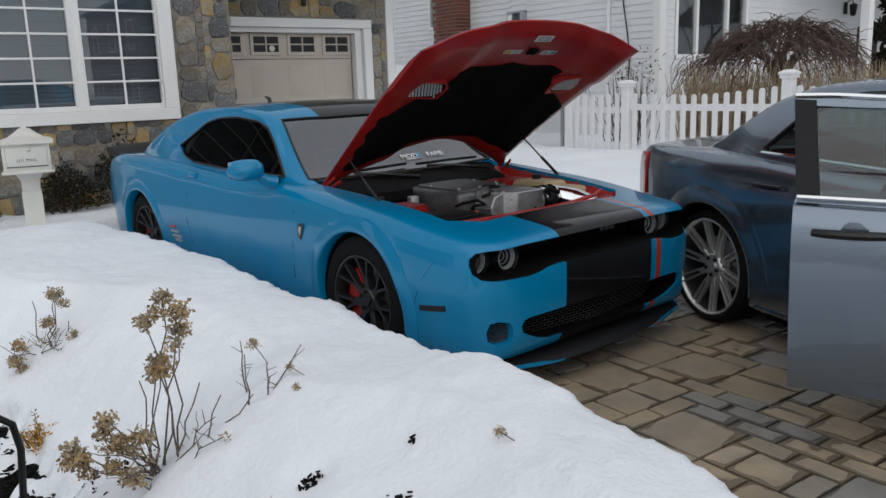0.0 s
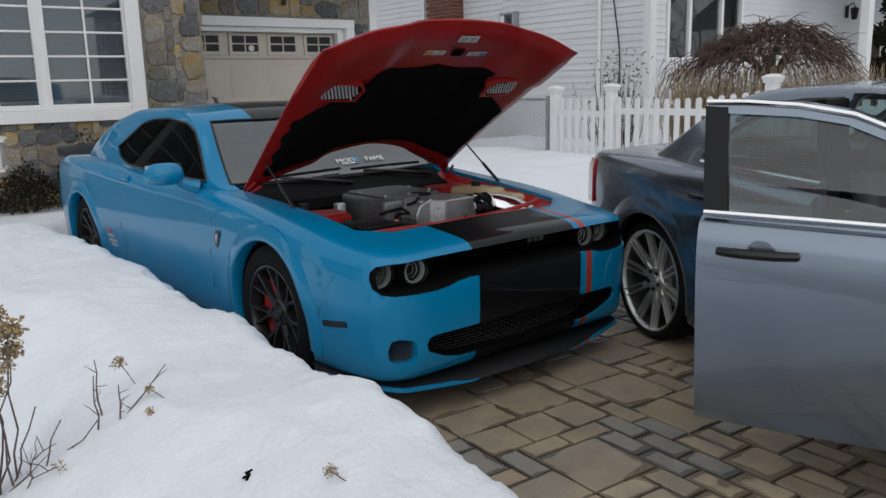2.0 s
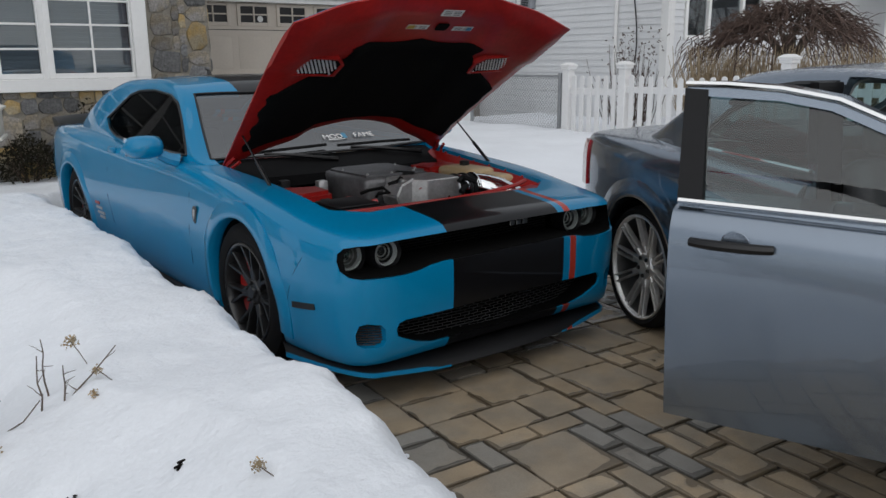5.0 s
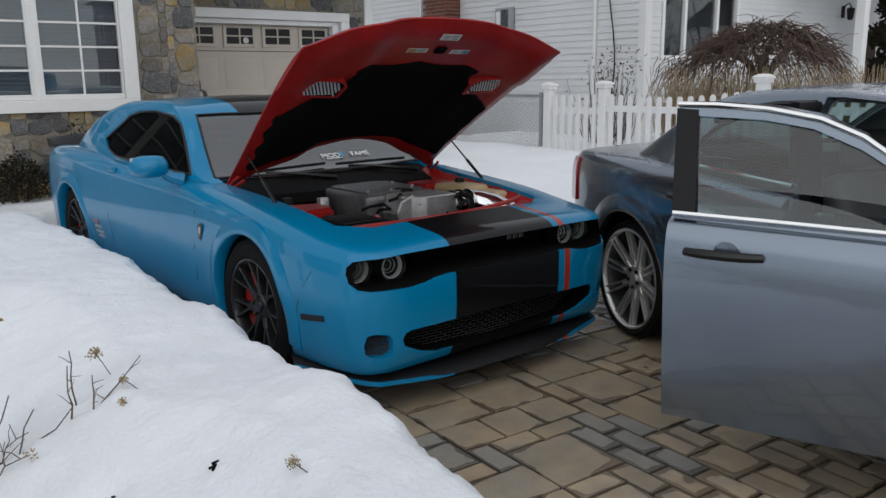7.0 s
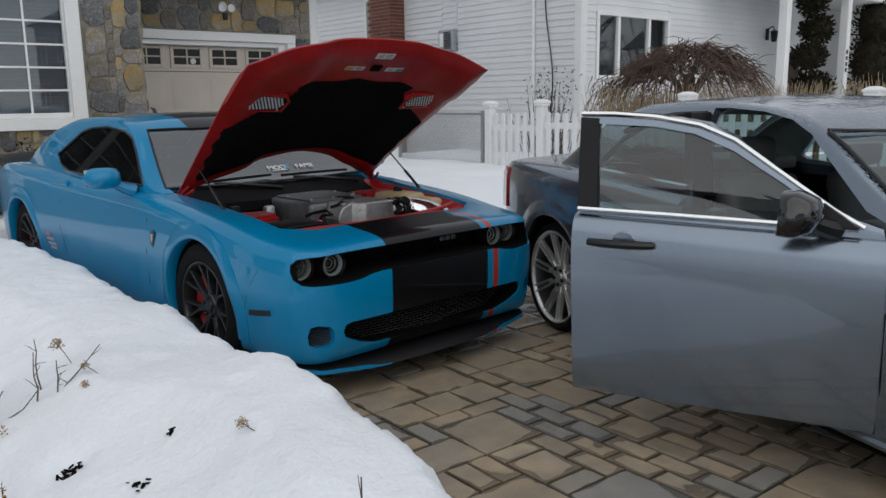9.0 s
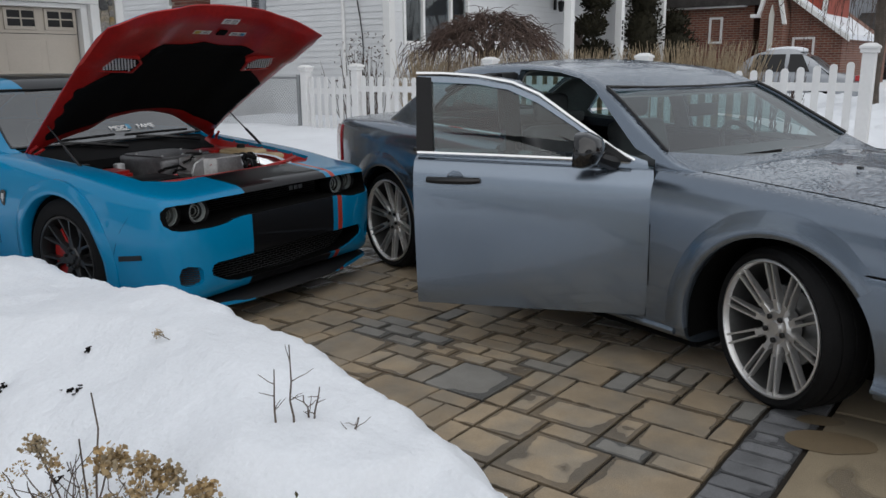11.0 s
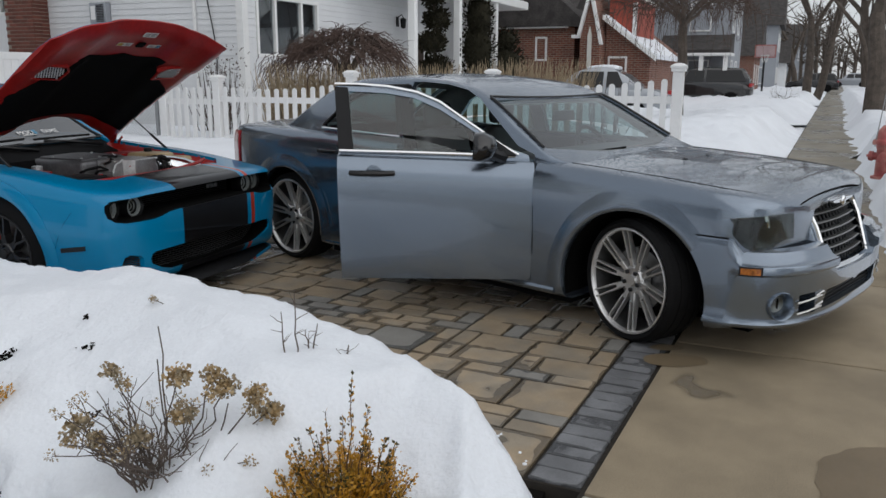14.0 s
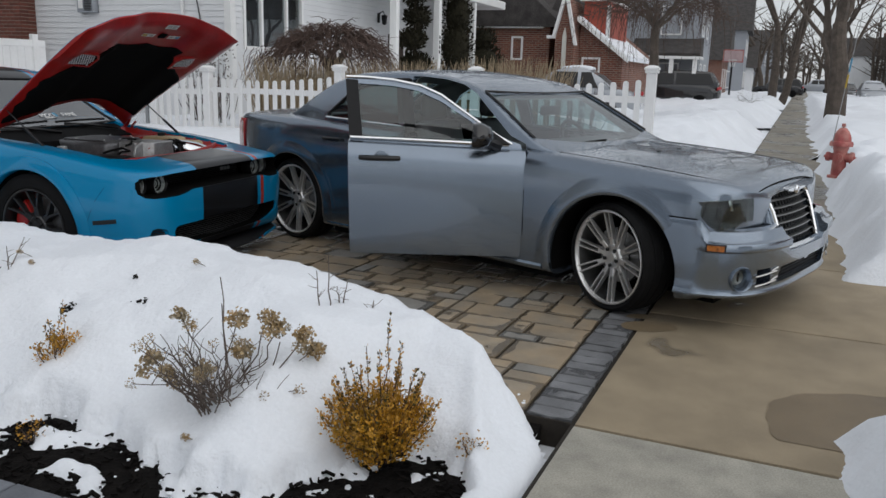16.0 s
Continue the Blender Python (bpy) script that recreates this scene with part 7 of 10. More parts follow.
# rear handle
bm = bmesh.new()
tube(bm, [(-sedan_width(2.40 + 0.2 * k / 6, 0.90) - 0.02 - 0.012 * math.sin(math.pi * k / 6), 2.40 + 0.2 * k / 6, 0.905) for k in range(7)], 0.014, 8)
part("door_handle", bm, M_SATIN, SEDAN, "black rear door handle")
# tail light
for s in (-1, 1):
    bm = bmesh.new()
    rows = []
    for k in range(9):
        z = 0.72 + 0.28 * k / 8
        rows.append([Vector((s * (sedan_width(y, z) + o), y, z)) for y, o in ((3.76, -0.02), (3.76, 0.014), (3.86, 0.020), (3.95, 0.028), (3.95, -0.03))])
    skin(bm, rows)
    part("tail_light", bm, M_TAILRED, SEDAN, "red tail light")

# front: grille, lamps, fog lights
grille = thing("grille", "", "")
grille.parent = SEDAN
bm = bmesh.new()
ring_pts = []
def grille_y(x, z, off=0.0):
    """The grille leans back and bows."""
    return -0.928 + 0.34 * (z - 0.46) + 0.16 * max(0.0, z - 0.68) + 0.22 * x * x + off


for (xa, za), (xb, zb) in zip(GRILLE, GRILLE[1:] + GRILLE[:1]):
    for k in range(4):
        x, z = xa + (xb - xa) * k / 4, za + (zb - za) * k / 4
        ring_pts.append(Vector((x, grille_y(x, z), z)))
tube(bm, ring_pts + ring_pts[:1], 0.017, 8, caps=False)
part("surround", bm, M_CHROME, grille, "chrome grille surround")


def grille_ring(f, off, lift=0.0):
    out = []
    for (xa, za), (xb, zb) in zip(GRILLE, GRILLE[1:] + GRILLE[:1]):
        for k in range(4):
            x, z = xa + (xb - xa) * k / 4, za + (zb - za) * k / 4
            up = smooth((z - 0.5) / 0.3)
            out.append(Vector((x * f, grille_y(x, z, off), 0.63 + (z - 0.63) * f + lift * up)))
    return out


bm = bmesh.new()
skin(bm, [grille_ring(1.02, 0.012), grille_ring(1.055, -0.002), grille_ring(1.09, 0.004), grille_ring(1.13, 0.022, 0.004), grille_ring(1.18, 0.075, 0.012), grille_ring(1.22, 0.17, 0.020)], caps=False)
part("housing", bm, M_SILVERPAINT, grille, "steel-grey grille housing", 50)
for k in range(6):
    z = 0.505 + k * 0.045
    half = 0.325 + 0.03 * (z - 0.5) / 0.27
    bm = bmesh.new()
    skin(bm, [[Vector((x, grille_y(x, z, 0.018) + dy, z + dz)) for dy, dz in ((0.0, 0.0), (-0.006, 0.005), (0.0, 0.010), (0.03, 0.008), (0.03, 0.002))] for x in (-half, -half * 0.5, 0.0, half * 0.5, half)])
    part("grille_bar", bm, M_DISC, grille)
for k in range(13):
    x = -0.30 + k * 0.05
    bm = bmesh.new()
    tube(bm, [(x, grille_y(x, z, 0.035), z) for z in (0.47, 0.6, 0.7, 0.785)], 0.005, 5)
    part("grille_upright", bm, M_SATIN, grille)
bm = bmesh.new()
box(bm, -0.37, 0.37, -0.715, -0.702, 0.45, 0.80)
box(bm, -0.74, 0.74, -0.80, -0.79, 0.25, 0.41)
part("backing", bm, M_MATTE, grille)
bm = bmesh.new()
for s in (-1, 1):
    prism(bm, [(0.0, 0.792), (s * 0.05, 0.806), (s * 0.17, 0.802), (s * 0.15, 0.790), (s * 0.05, 0.782), (0.0, 0.772)][::s], "y", -0.845, -0.815)
bmesh.ops.create_uvsphere(bm, u_segments=16, v_segments=8, radius=0.030, matrix=Matrix.Translation((0, -0.845, 0.79)) @ Matrix.Diagonal((1, 0.5, 1, 1)))
part("emblem", bm, M_CHROME, grille, "chrome winged emblem")
for s in (-1, 1):
    hl = thing("headlight", "", "")
    hl.parent = SEDAN
    lens = carve(carve(hull(S_Y, sedan_half), [prism_bm(LAMPS[s], "y", -1.2, -0.562)], "INTERSECT"), [prism_bm([(x, z) for x, z in [(-1.2, 0.4), (1.2, 0.4), (1.2, 1.0), (-1.2, 1.0)]], "y", -0.50, 0.5)])
    inner_h = hull([y + 0.012 for y in S_Y], lambda y: sedan_half(y - 0.012))
    part("lens", carve(lens, [inner_h]), M_GLASS, hl, "clear headlight lens", 30).visible_shadow = False
    bm = bmesh.new()
    skin(bm, [[Vector((x, y, z)) for x, z in LAMPS[s]] for y in (-0.585, -0.575)])
    part("housing", bm, M_SATIN, hl)
    for x, r, mt in ((0.66, 0.046, M_GLOSSBLACK), (0.775, 0.055, M_GLOSSBLACK)):
        bm = bmesh.new()
        spin(bm, [(-0.09, r), (-0.095, r + 0.006), (-0.02, r + 0.010), (0.0, r + 0.010), (0.01, 0.0)], (s * x, -0.655 + (x - 0.6) * 0.5, 0.700), "y", 28)
        part("reflector", bm, mt, hl)
        bm = bmesh.new()
        spin(bm, [(-0.085, 0.0), (-0.078, r * 0.5), (-0.06, r - 0.004)], (s * x, -0.655 + (x - 0.6) * 0.5, 0.700), "y", 24)
        part("projector", bm, M_GLASS, hl)
    bm = bmesh.new()
    tube(bm, [(s * 0.722, -0.690, 0.772), (s * 0.715, -0.700, 0.745), (s * 0.712, -0.705, 0.735), (s * 0.705, -0.705, 0.715), (s * 0.705, -0.700, 0.700)], [0.010, 0.014, 0.006, 0.013, 0.003], 10)
    part("reflector_strip", bm, M_CHROME, hl, "bright chrome reflector strip")
    fg = thing("fog_light", "", "")
    fg.parent = SEDAN
    fg.matrix_local = Matrix.Translation((s * 0.785, -0.835, 0.335)) @ Matrix.Rotation(radians(s * 35), 4, "Z")
    bm = bmesh.new()
    spin(bm, [(0.02, 0.075), (-0.006, 0.075), (-0.012, 0.071), (-0.006, 0.065), (0.03, 0.054), (0.055, 0.042)], (0, 0, 0), "y", 36)
    part("bezel", bm, M_SILVERPAINT, fg)
    bm = bmesh.new()
    spin(bm, [(0.05, 0.043), (0.065, 0.02), (0.068, 0.0)], (0, 0, 0), "y", 28)
    part("reflector", bm, M_DISC, fg)
    bm = bmesh.new()
    spin(bm, [(0.038, 0.0), (0.042, 0.03), (0.05, 0.045)], (0, 0, 0), "y", 28)
    part("lens", bm, M_GLASS, fg).visible_shadow = False
    # side marker in the moulding
    mk = thing("marker_light", "", "")
    mk.parent = SEDAN
    for name, grow, out, mt, lab in (("bezel", 0.006, 0.019, M_SATIN, ""), ("lens", -0.002, 0.022, M_AMBER, "amber side marker lens")):
        bm = bmesh.new()
        pts = []
        for k in range(8):
            t = k / 7
            y = -0.664 - grow * (1 if t < 0.5 else -1) * abs(2 * t - 1) * -1 - 0.085 * t
            x = 0.932 * (1 - ((-0.45 - y) / 0.505) ** 3.2) ** (1 / 3.2)
            d = Vector((s * (x / 0.932) ** 2.2 / 0.932, -((-0.45 - y) / 0.505) ** 2.2 / 0.505, 0)).normalized()
            pts.append([Vector((s * x, y, 0.517 + dz)) + d * o for o, dz in ((0.0, -0.018 - grow), (out, -0.018 - grow), (out, 0.018 + grow), (0.0, 0.018 + grow))])
        skin(bm, pts)
        part(name, bm, mt, mk, lab)
    for z in (0.295, 0.352):
        bm = bmesh.new()
        tube(bm, [(s * x, bumper_x(x) - 0.004, z + dz) for x, dz in ((0.70, -0.008), (0.62, -0.002), (0.50, 0.008), (0.56, 0.014), (0.49, 0.028))], 0.005, 5)
        part("bumper_strip", bm, M_ALU, SEDAN)
bm = bmesh.new()
for k in range(5):
    box(bm, -0.46, 0.46, -0.90, -0.88, 0.282 + k * 0.020, 0.287 + k * 0.020)
part("lower_grille", bm, M_SATIN, SEDAN)
for y in (0.0, SWB):
    for s in (-1, 1):
        turn = radians(-17.5) if y == 0 else 0.0
        m4 = Matrix.Translation((s * 0.90, y - (0.02 if y == 0 else 0.0), 0.345)) @ Matrix.Rotation(turn + (0 if s < 0 else math.pi), 4, "Z")
        mesh_wheel(SEDAN, m4)

# open front door
door = thing("front_door", "open front door with chrome trimmed window", "")
door.parent = SEDAN
PIVOT = Vector((-0.90, 0.635, 0))
swing = Matrix.Translation(PIVOT) @ Matrix.Rotation(radians(41), 4, "Z") @ Matrix.Translation(-PIVOT)
door.matrix_local = swing
shift = hull(S_Y, sedan_half)
bmesh.ops.translate(shift, vec=(0.07, 0, 0), verts=shift.verts)
D_IN = [(0.638, 0.240), (0.628, 0.50), (0.628, 0.965), (0.80, 0.99), (1.812, 1.012), (1.808, 0.95), (1.794, 0.240)]
part("door_skin", carve(carve(hull(S_Y, sedan_half), [prism_bm(D_IN, "x", -1.3, -0.5)], "INTERSECT"), [shift]), M_SILVERPAINT, door, "steel-grey door skin", 30)
bm = carve(hull(SG_Y, sgreen_half), [prism_bm([(y - (0.008 if y > 1.7 else 0), z - 0.004) for y, z in FRAME_POLY], "x", -1.3, -0.45)], "INTERSECT")
part("door_frame", carve(bm, [hull(SG_Y, lambda y: sgreen_half(y, 0.035, 0.80)), prism_bm(S_FRONT, "x", -1.3, -0.4)]), M_SILVERPAINT, door, "", 30)
layer = carve(hull(SG_Y, lambda y: sgreen_half(y, 0.010)), [hull(SG_Y, lambda y: sgreen_half(y, 0.015, 0.80))])
part("door_glass", outer_sheet(carve(layer, [prism_bm(S_FRONT, "x", -1.3, -0.4)], "INTERSECT"), (0, 1.3, 0.6)), M_GREENGLASS, door, "green-tinted glass", 30).visible_shadow = False
bm = bmesh.new()
prism(bm, [(0.65, 0.26), (0.65, 0.94), (1.79, 0.985), (1.775, 0.26)], "x", -0.855, -0.80)
bmesh.ops.bevel(bm, geom=list(bm.edges), offset=0.015, segments=2, affect="EDGES")
part("door_card", bm, M_SEAT, door)
bm = bmesh.new()
tube(bm, [(-on_sedan(y, z, 0.004), y, z) for y, z in ((0.74, 0.992), (1.0, 1.000), (1.4, 1.010), (1.80, 1.018))], 0.011, 6)
part("belt_trim", bm, M_CHROME, door, "chrome belt trim")
bm = bmesh.new()
tube(bm, [(-on_sedan(y, z, 0.002), y, z) for y, z in ((0.72, 0.998), (0.82, 1.052), (1.20, 1.305), (1.34, 1.362), (1.52, 1.395), (1.70, 1.408), (1.845, 1.410))], 0.011, 6)
part("frame_trim", bm, M_CHROME, door, "chrome frame trim")
bm = bmesh.new()
prism(bm, [(1.72, 1.02), (1.765, 1.39), (1.847, 1.395), (1.805, 1.02)], "x", -0.9, -0.86)
for v in bm.verts:
    v.co.x += max(0.0, v.co.z - 0.97) * S_TUMBLE + 0.022
part("pillar_trim", bm, M_BLACK, door, "black pillar trim")
hd = thing("door_handle", "", "")
hd.parent = door
bm = bmesh.new()
tube(bm, [(-sedan_width(1.465 + 0.265 * k / 8, 0.895) - 0.012 - 0.022 * math.sin(math.pi * k / 8) ** 0.6, 1.465 + 0.265 * k / 8, 0.892) for k in range(9)], [0.016, 0.017, 0.018, 0.018, 0.018, 0.018, 0.018, 0.017, 0.016], 8)
part("grip", bm, M_SATIN, hd, "black grip")
bm = bmesh.new()
spin(bm, [(-0.006, 0.0), (-0.004, 0.046), (0.0, 0.05), (0.004, 0.05)], (-sedan_width(1.585, 0.90) - 0.001, 1.585, 0.892), "x", 28)
part("cup", bm, M_SILVERPAINT, hd)
mir = thing("mirror", "", "")
mir.parent = door
bm = bmesh.new()
c = Vector((-1.01, 0.95, 1.055))
rows = []
for k in range(11):
    u = -1 + 2 * k / 10
    f = math.sqrt(max(0.02, 1 - abs(u) ** 3.0))
    rows.append([c + Vector((-u * 0.125, dy * f + 0.02 * u, dz * f)) for dy, dz in ((-0.10, 0.0), (-0.075, 0.06), (-0.02, 0.088), (0.035, 0.085), (0.045, -0.075), (-0.01, -0.08), (-0.07, -0.055))])
skin(bm, rows)
part("shell", bm, M_GLOSSBLACK, mir, "glossy black mirror shell", 60)
bm = bmesh.new()
tube(bm, [(-0.86, 0.82, 0.99), (-0.90, 0.85, 1.0), (-0.95, 0.89, 1.02)], [0.045, 0.035, 0.03], 8)
part("arm", bm, M_SATIN, mir)
bm = bmesh.new()
prism(bm, [(0.735, 1.0), (0.80, 1.045), (0.86, 1.085), (0.86, 1.0)], "x", -0.89, -0.85)
part("sail", bm, M_SATIN, mir)

# ---- plain concrete pavement and apron ----
def slab_at(x0, x1, y0, y1, material, top=0.0):
    bm = bmesh.new()
    box(bm, x0 + 0.010, x1 - 0.010, y0 + 0.010, y1 - 0.010, -0.12, top, 0.008, 2)
    ob = part("slab", bm, material, pavement)
    ob.matrix_local = Matrix.Identity(4)
    return ob


pavement = thing("pavement", "tan concrete pavement slabs, wet in places", "pavement", STREET_M, kind="structure")
x = -8.6
while x < 200:
    step = 1.88 if x > -0.1 else 1.72
    near = x < -0.1
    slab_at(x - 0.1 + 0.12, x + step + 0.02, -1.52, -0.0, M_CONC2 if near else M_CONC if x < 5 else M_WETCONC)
    x += step
for x0, x1, y0, y1 in ((0.1, 2.02, -3.6, -1.53), (2.02, 4.1, -3.6, -1.53), (0.1, 4.1, -8.2, -3.6)):
    slab_at(x0, x1, y0, y1, M_CONC)
bm = bmesh.new()
box(bm, -9.2, 201, -1.53, 0.01, -0.14, -0.015)
ob = part("bedding", bm, M_JOINT, pavement)
bm = bmesh.new()
box(bm, -40, 0.09, -8.35, -8.2, -0.2, 0.04, 0.02, 2)
part("kerb", bm, M_CONC2, pavement)
bm = bmesh.new()
box(bm, 4.11, 110, -8.35, -8.2, -0.2, 0.04, 0.02, 2)
part("kerb", bm, M_CONC2, pavement)



def melt_stain(cx, cy, rx, ry, turn, seed):
    """A damp patch with an uneven rim lying on the tan slabs; it ends at the joint to the pale slab."""
    bm = bmesh.new()
    pts = []
    for k in range(56):
        a = 2 * math.pi * k / 56
        w = 1 + 0.16 * lump(math.cos(a), math.sin(a), 1.2, seed) + 0.03 * lump(math.cos(a), math.sin(a), 6, seed + 2)
        q = STREET_M.inverted() @ (Vector((cx, cy, 0)) + Matrix.Rotation(turn, 3, "Z") @ Vector((rx * w * math.cos(a), ry * w * math.sin(a), 0)))
        pts.append(Vector((max(q.x, STAIN_END), q.y, 0.003)))
    bm.faces.new([bm.verts.new(p) for p in pts])
    ob = solid("melt_stain", bm, M_STAIN, "dark damp meltwater stain on the tan concrete", "stain", "stuff")
    ob.matrix_world = STREET_M


STAIN_END = (STREET_M.inverted() @ Vector((-1.515, -4.697, 0))).x + 0.04
melt_stain(-1.26, -5.26, 0.54, 0.60, 0.0, 3.0)
melt_stain(-0.13, -4.00, 0.17, 0.10, -1.2, 7.0)
melt_stain(0.06, -3.93, 0.10, 0.05, -1.2, 9.0)

# ---- plants and small things in the bed ----
def bend(rng, a, b, sag=0.0, wob=0.02, n=6):
    """A wavering line from a to b."""
    a, b = Vector(a), Vector(b)
    pts = []
    for k in range(n + 1):
        t = k / n
        p = a.lerp(b, t)
        w = math.sin(math.pi * t)
        pts.append(p + Vector((rng.uniform(-wob, wob) * w, rng.uniform(-wob, wob) * w, sag * w + rng.uniform(-wob, wob) * w * 0.5)))
    return pts


def leaf(bm, p, d, size, rng, wide=0.55):
    """One small folded leaf at p pointing along d."""
    d = d.normalized()
    side = d.cross(Vector((rng.uniform(-1, 1), rng.uniform(-1, 1), rng.uniform(-1, 1)))).normalized()
    up = side.cross(d)
    a, b, c, e = p, p + d * size * 0.5 + side * size * wide * 0.5 + up * size * 0.1, p + d * size, p + d * size * 0.5 - side * size * wide * 0.5 + up * size * 0.1
    vs = [bm.verts.new(q) for q in (a, b, c, e)]
    bm.faces.new((vs[0], vs[1], vs[2]))
    bm.faces.new((vs[0], vs[2], vs[3]))


def flower_head(parent, centre, r, rng, count=150):
    bm = bmesh.new()
    for k in range(count):
        d = Vector((rng.gauss(0, 1), rng.gauss(0, 1), rng.gauss(0, 1))).normalized()
        p = centre + Vector((d.x * r, d.y * r, d.z * r * 0.8)) * rng.uniform(0.35, 1.0)
        leaf(bm, p, Vector((rng.gauss(0, 1), rng.gauss(0, 1), rng.gauss(0, 1))), r * rng.uniform(0.22, 0.42), rng, 0.9)
    return part("flower_head", bm, M_FLOWER, parent, "dry brown flower head", 180)


def stem_line(parent, pts, r0, r1, material, name="stem"):
    bm = bmesh.new()
    n = len(pts)
    tube(bm, pts, [r0 + (r1 - r0) * k / (n - 1) for k in range(n)], 5)
    return part(name, bm, material, parent)


def snow_top(x, y):
    return garden(x, y)


def hydrangea(base, across, tips, heads, seed, extra=14, spread=0.3, height=0.4, sink=0.06):
    """Dry hydrangea: stems from a base to given tips, with heads on some of them. Tips are (across, up, back) from the base."""
    r = random.Random(seed)
    z0 = snow_top(*base) - sink
    hy = thing("dry_hydrangea", "leafless hydrangea with dry brown flower heads in snow", "shrub", Matrix.Identity(4), "dry hydrangeas")
    b = Vector((*base, z0))
    for k, (side, dz, back) in enumerate(tips):
        dx, dy = across[0] * side - across[1] * back, across[1] * side + across[0] * back
        root = b + Vector((r.uniform(-0.05, 0.05), r.uniform(-0.05, 0.05), 0))
        tip = b + Vector((dx, dy, 0.06 + dz))
        pts = bend(r, root, tip, -0.02, 0.028)
        stem_line(hy, pts, 0.0042, 0.0022, M_STEM)
        if k < heads:
            
            flower_head(hy, tip, r.uniform(0.038, 0.052), r, 190)
            if k % 2 == 0:
                flower_head(hy, tip + Vector((r.uniform(-0.03, 0.03), r.uniform(-0.03, 0.03), -0.05)), 0.036, r, 120)
    for k in range(extra):
        a = r.uniform(0, 2 * math.pi)
        q = r.uniform(0.25, 1.0)
        tip = b + Vector((math.cos(a) * spread * q, math.sin(a) * spread * q, height * r.uniform(0.35, 0.85)))
        root = b + Vector((r.uniform(-0.07, 0.07), r.uniform(-0.07, 0.07), 0))
        pts = bend(r, root, tip, 0.03, 0.022)
        stem_line(hy, pts, 0.0036, 0.0016, M_STEM)
        for j in range(3):
            p = pts[r.randrange(2, 6)]
            stem_line(hy, bend(r, p, p + Vector((r.uniform(-0.09, 0.09), r.uniform(-0.09, 0.09), r.uniform(0.02, 0.10))), 0.0, 0.008, 3), 0.0020, 0.0010, M_STEM, "twig")
        if k % 3 == 0:
            bm = bmesh.new()
            for j in range(40):
                d = Vector((r.gauss(0, 1), r.gauss(0, 1), r.gauss(0, 1))).normalized()
                leaf(bm, tip + d * 0.022 * r.uniform(0.3, 1), d, 0.009, r, 0.8)
            part("flower_head", bm, M_FLOWER, hy, "", 180)
    return hy


hydrangea((-2.38, -2.60), (0.37, -0.93), [(-0.16, 0.36, 0.05), (0.07, 0.35, 0.04), (0.20, 0.37, 0.0), (0.23, 0.31, 0.05), (-0.26, 0.19, 0.0), (-0.05, 0.16, -0.05), (0.33, 0.29, 0.04), (0.37, 0.22, 0.06), (-0.20, 0.14, -0.02), (0.10, 0.24, -0.02), (0.24, 0.26, 0.02), (-0.01, 0.50, 0.1), (0.02, 0.42, 0.0)], 10, 11, 48, 0.40, 0.38, 0.085)
hydrangea((-2.325, -0.92), (0.79, -0.61), [(0.03, 0.60, 0.05), (0.085, 0.56, 0.02), (0.095, 0.50, 0.0), (-0.02, 0.53, 0.0), (0.0, 0.38, 0.03), (0.03, 0.38, -0.03), (-0.19, 0.18, 0.0), (-0.16, 0.09, 0.0), (-0.05, 0.14, -0.05), (-0.07, 0.02, -0.12), (-0.30, 0.03, 0.0), (-0.16, 0.03, -0.05), (-0.34, 0.05, 0.04), (-0.06, 0.32, 0.0), (0.14, 0.30, 0.02), (0.20, 0.24, 0.05), (0.30, 0.22, 0.1)], 13, 12, 10, 0.25, 0.26, 0.06)
hydrangea((-2.33, 0.80), (0.79, -0.61), [(0.07, 0.32, 0.0), (0.015, 0.17, 0.0), (0.15, 0.09, 0.0), (-0.15, 0.05, 0.0), (-0.12, 0.0, -0.1), (0.04, 0.26, 0.05), (-0.10, 0.26, 0.1), (0.10, 0.16, 0.05)], 5, 13, 8, 0.2, 0.2, 0.10)

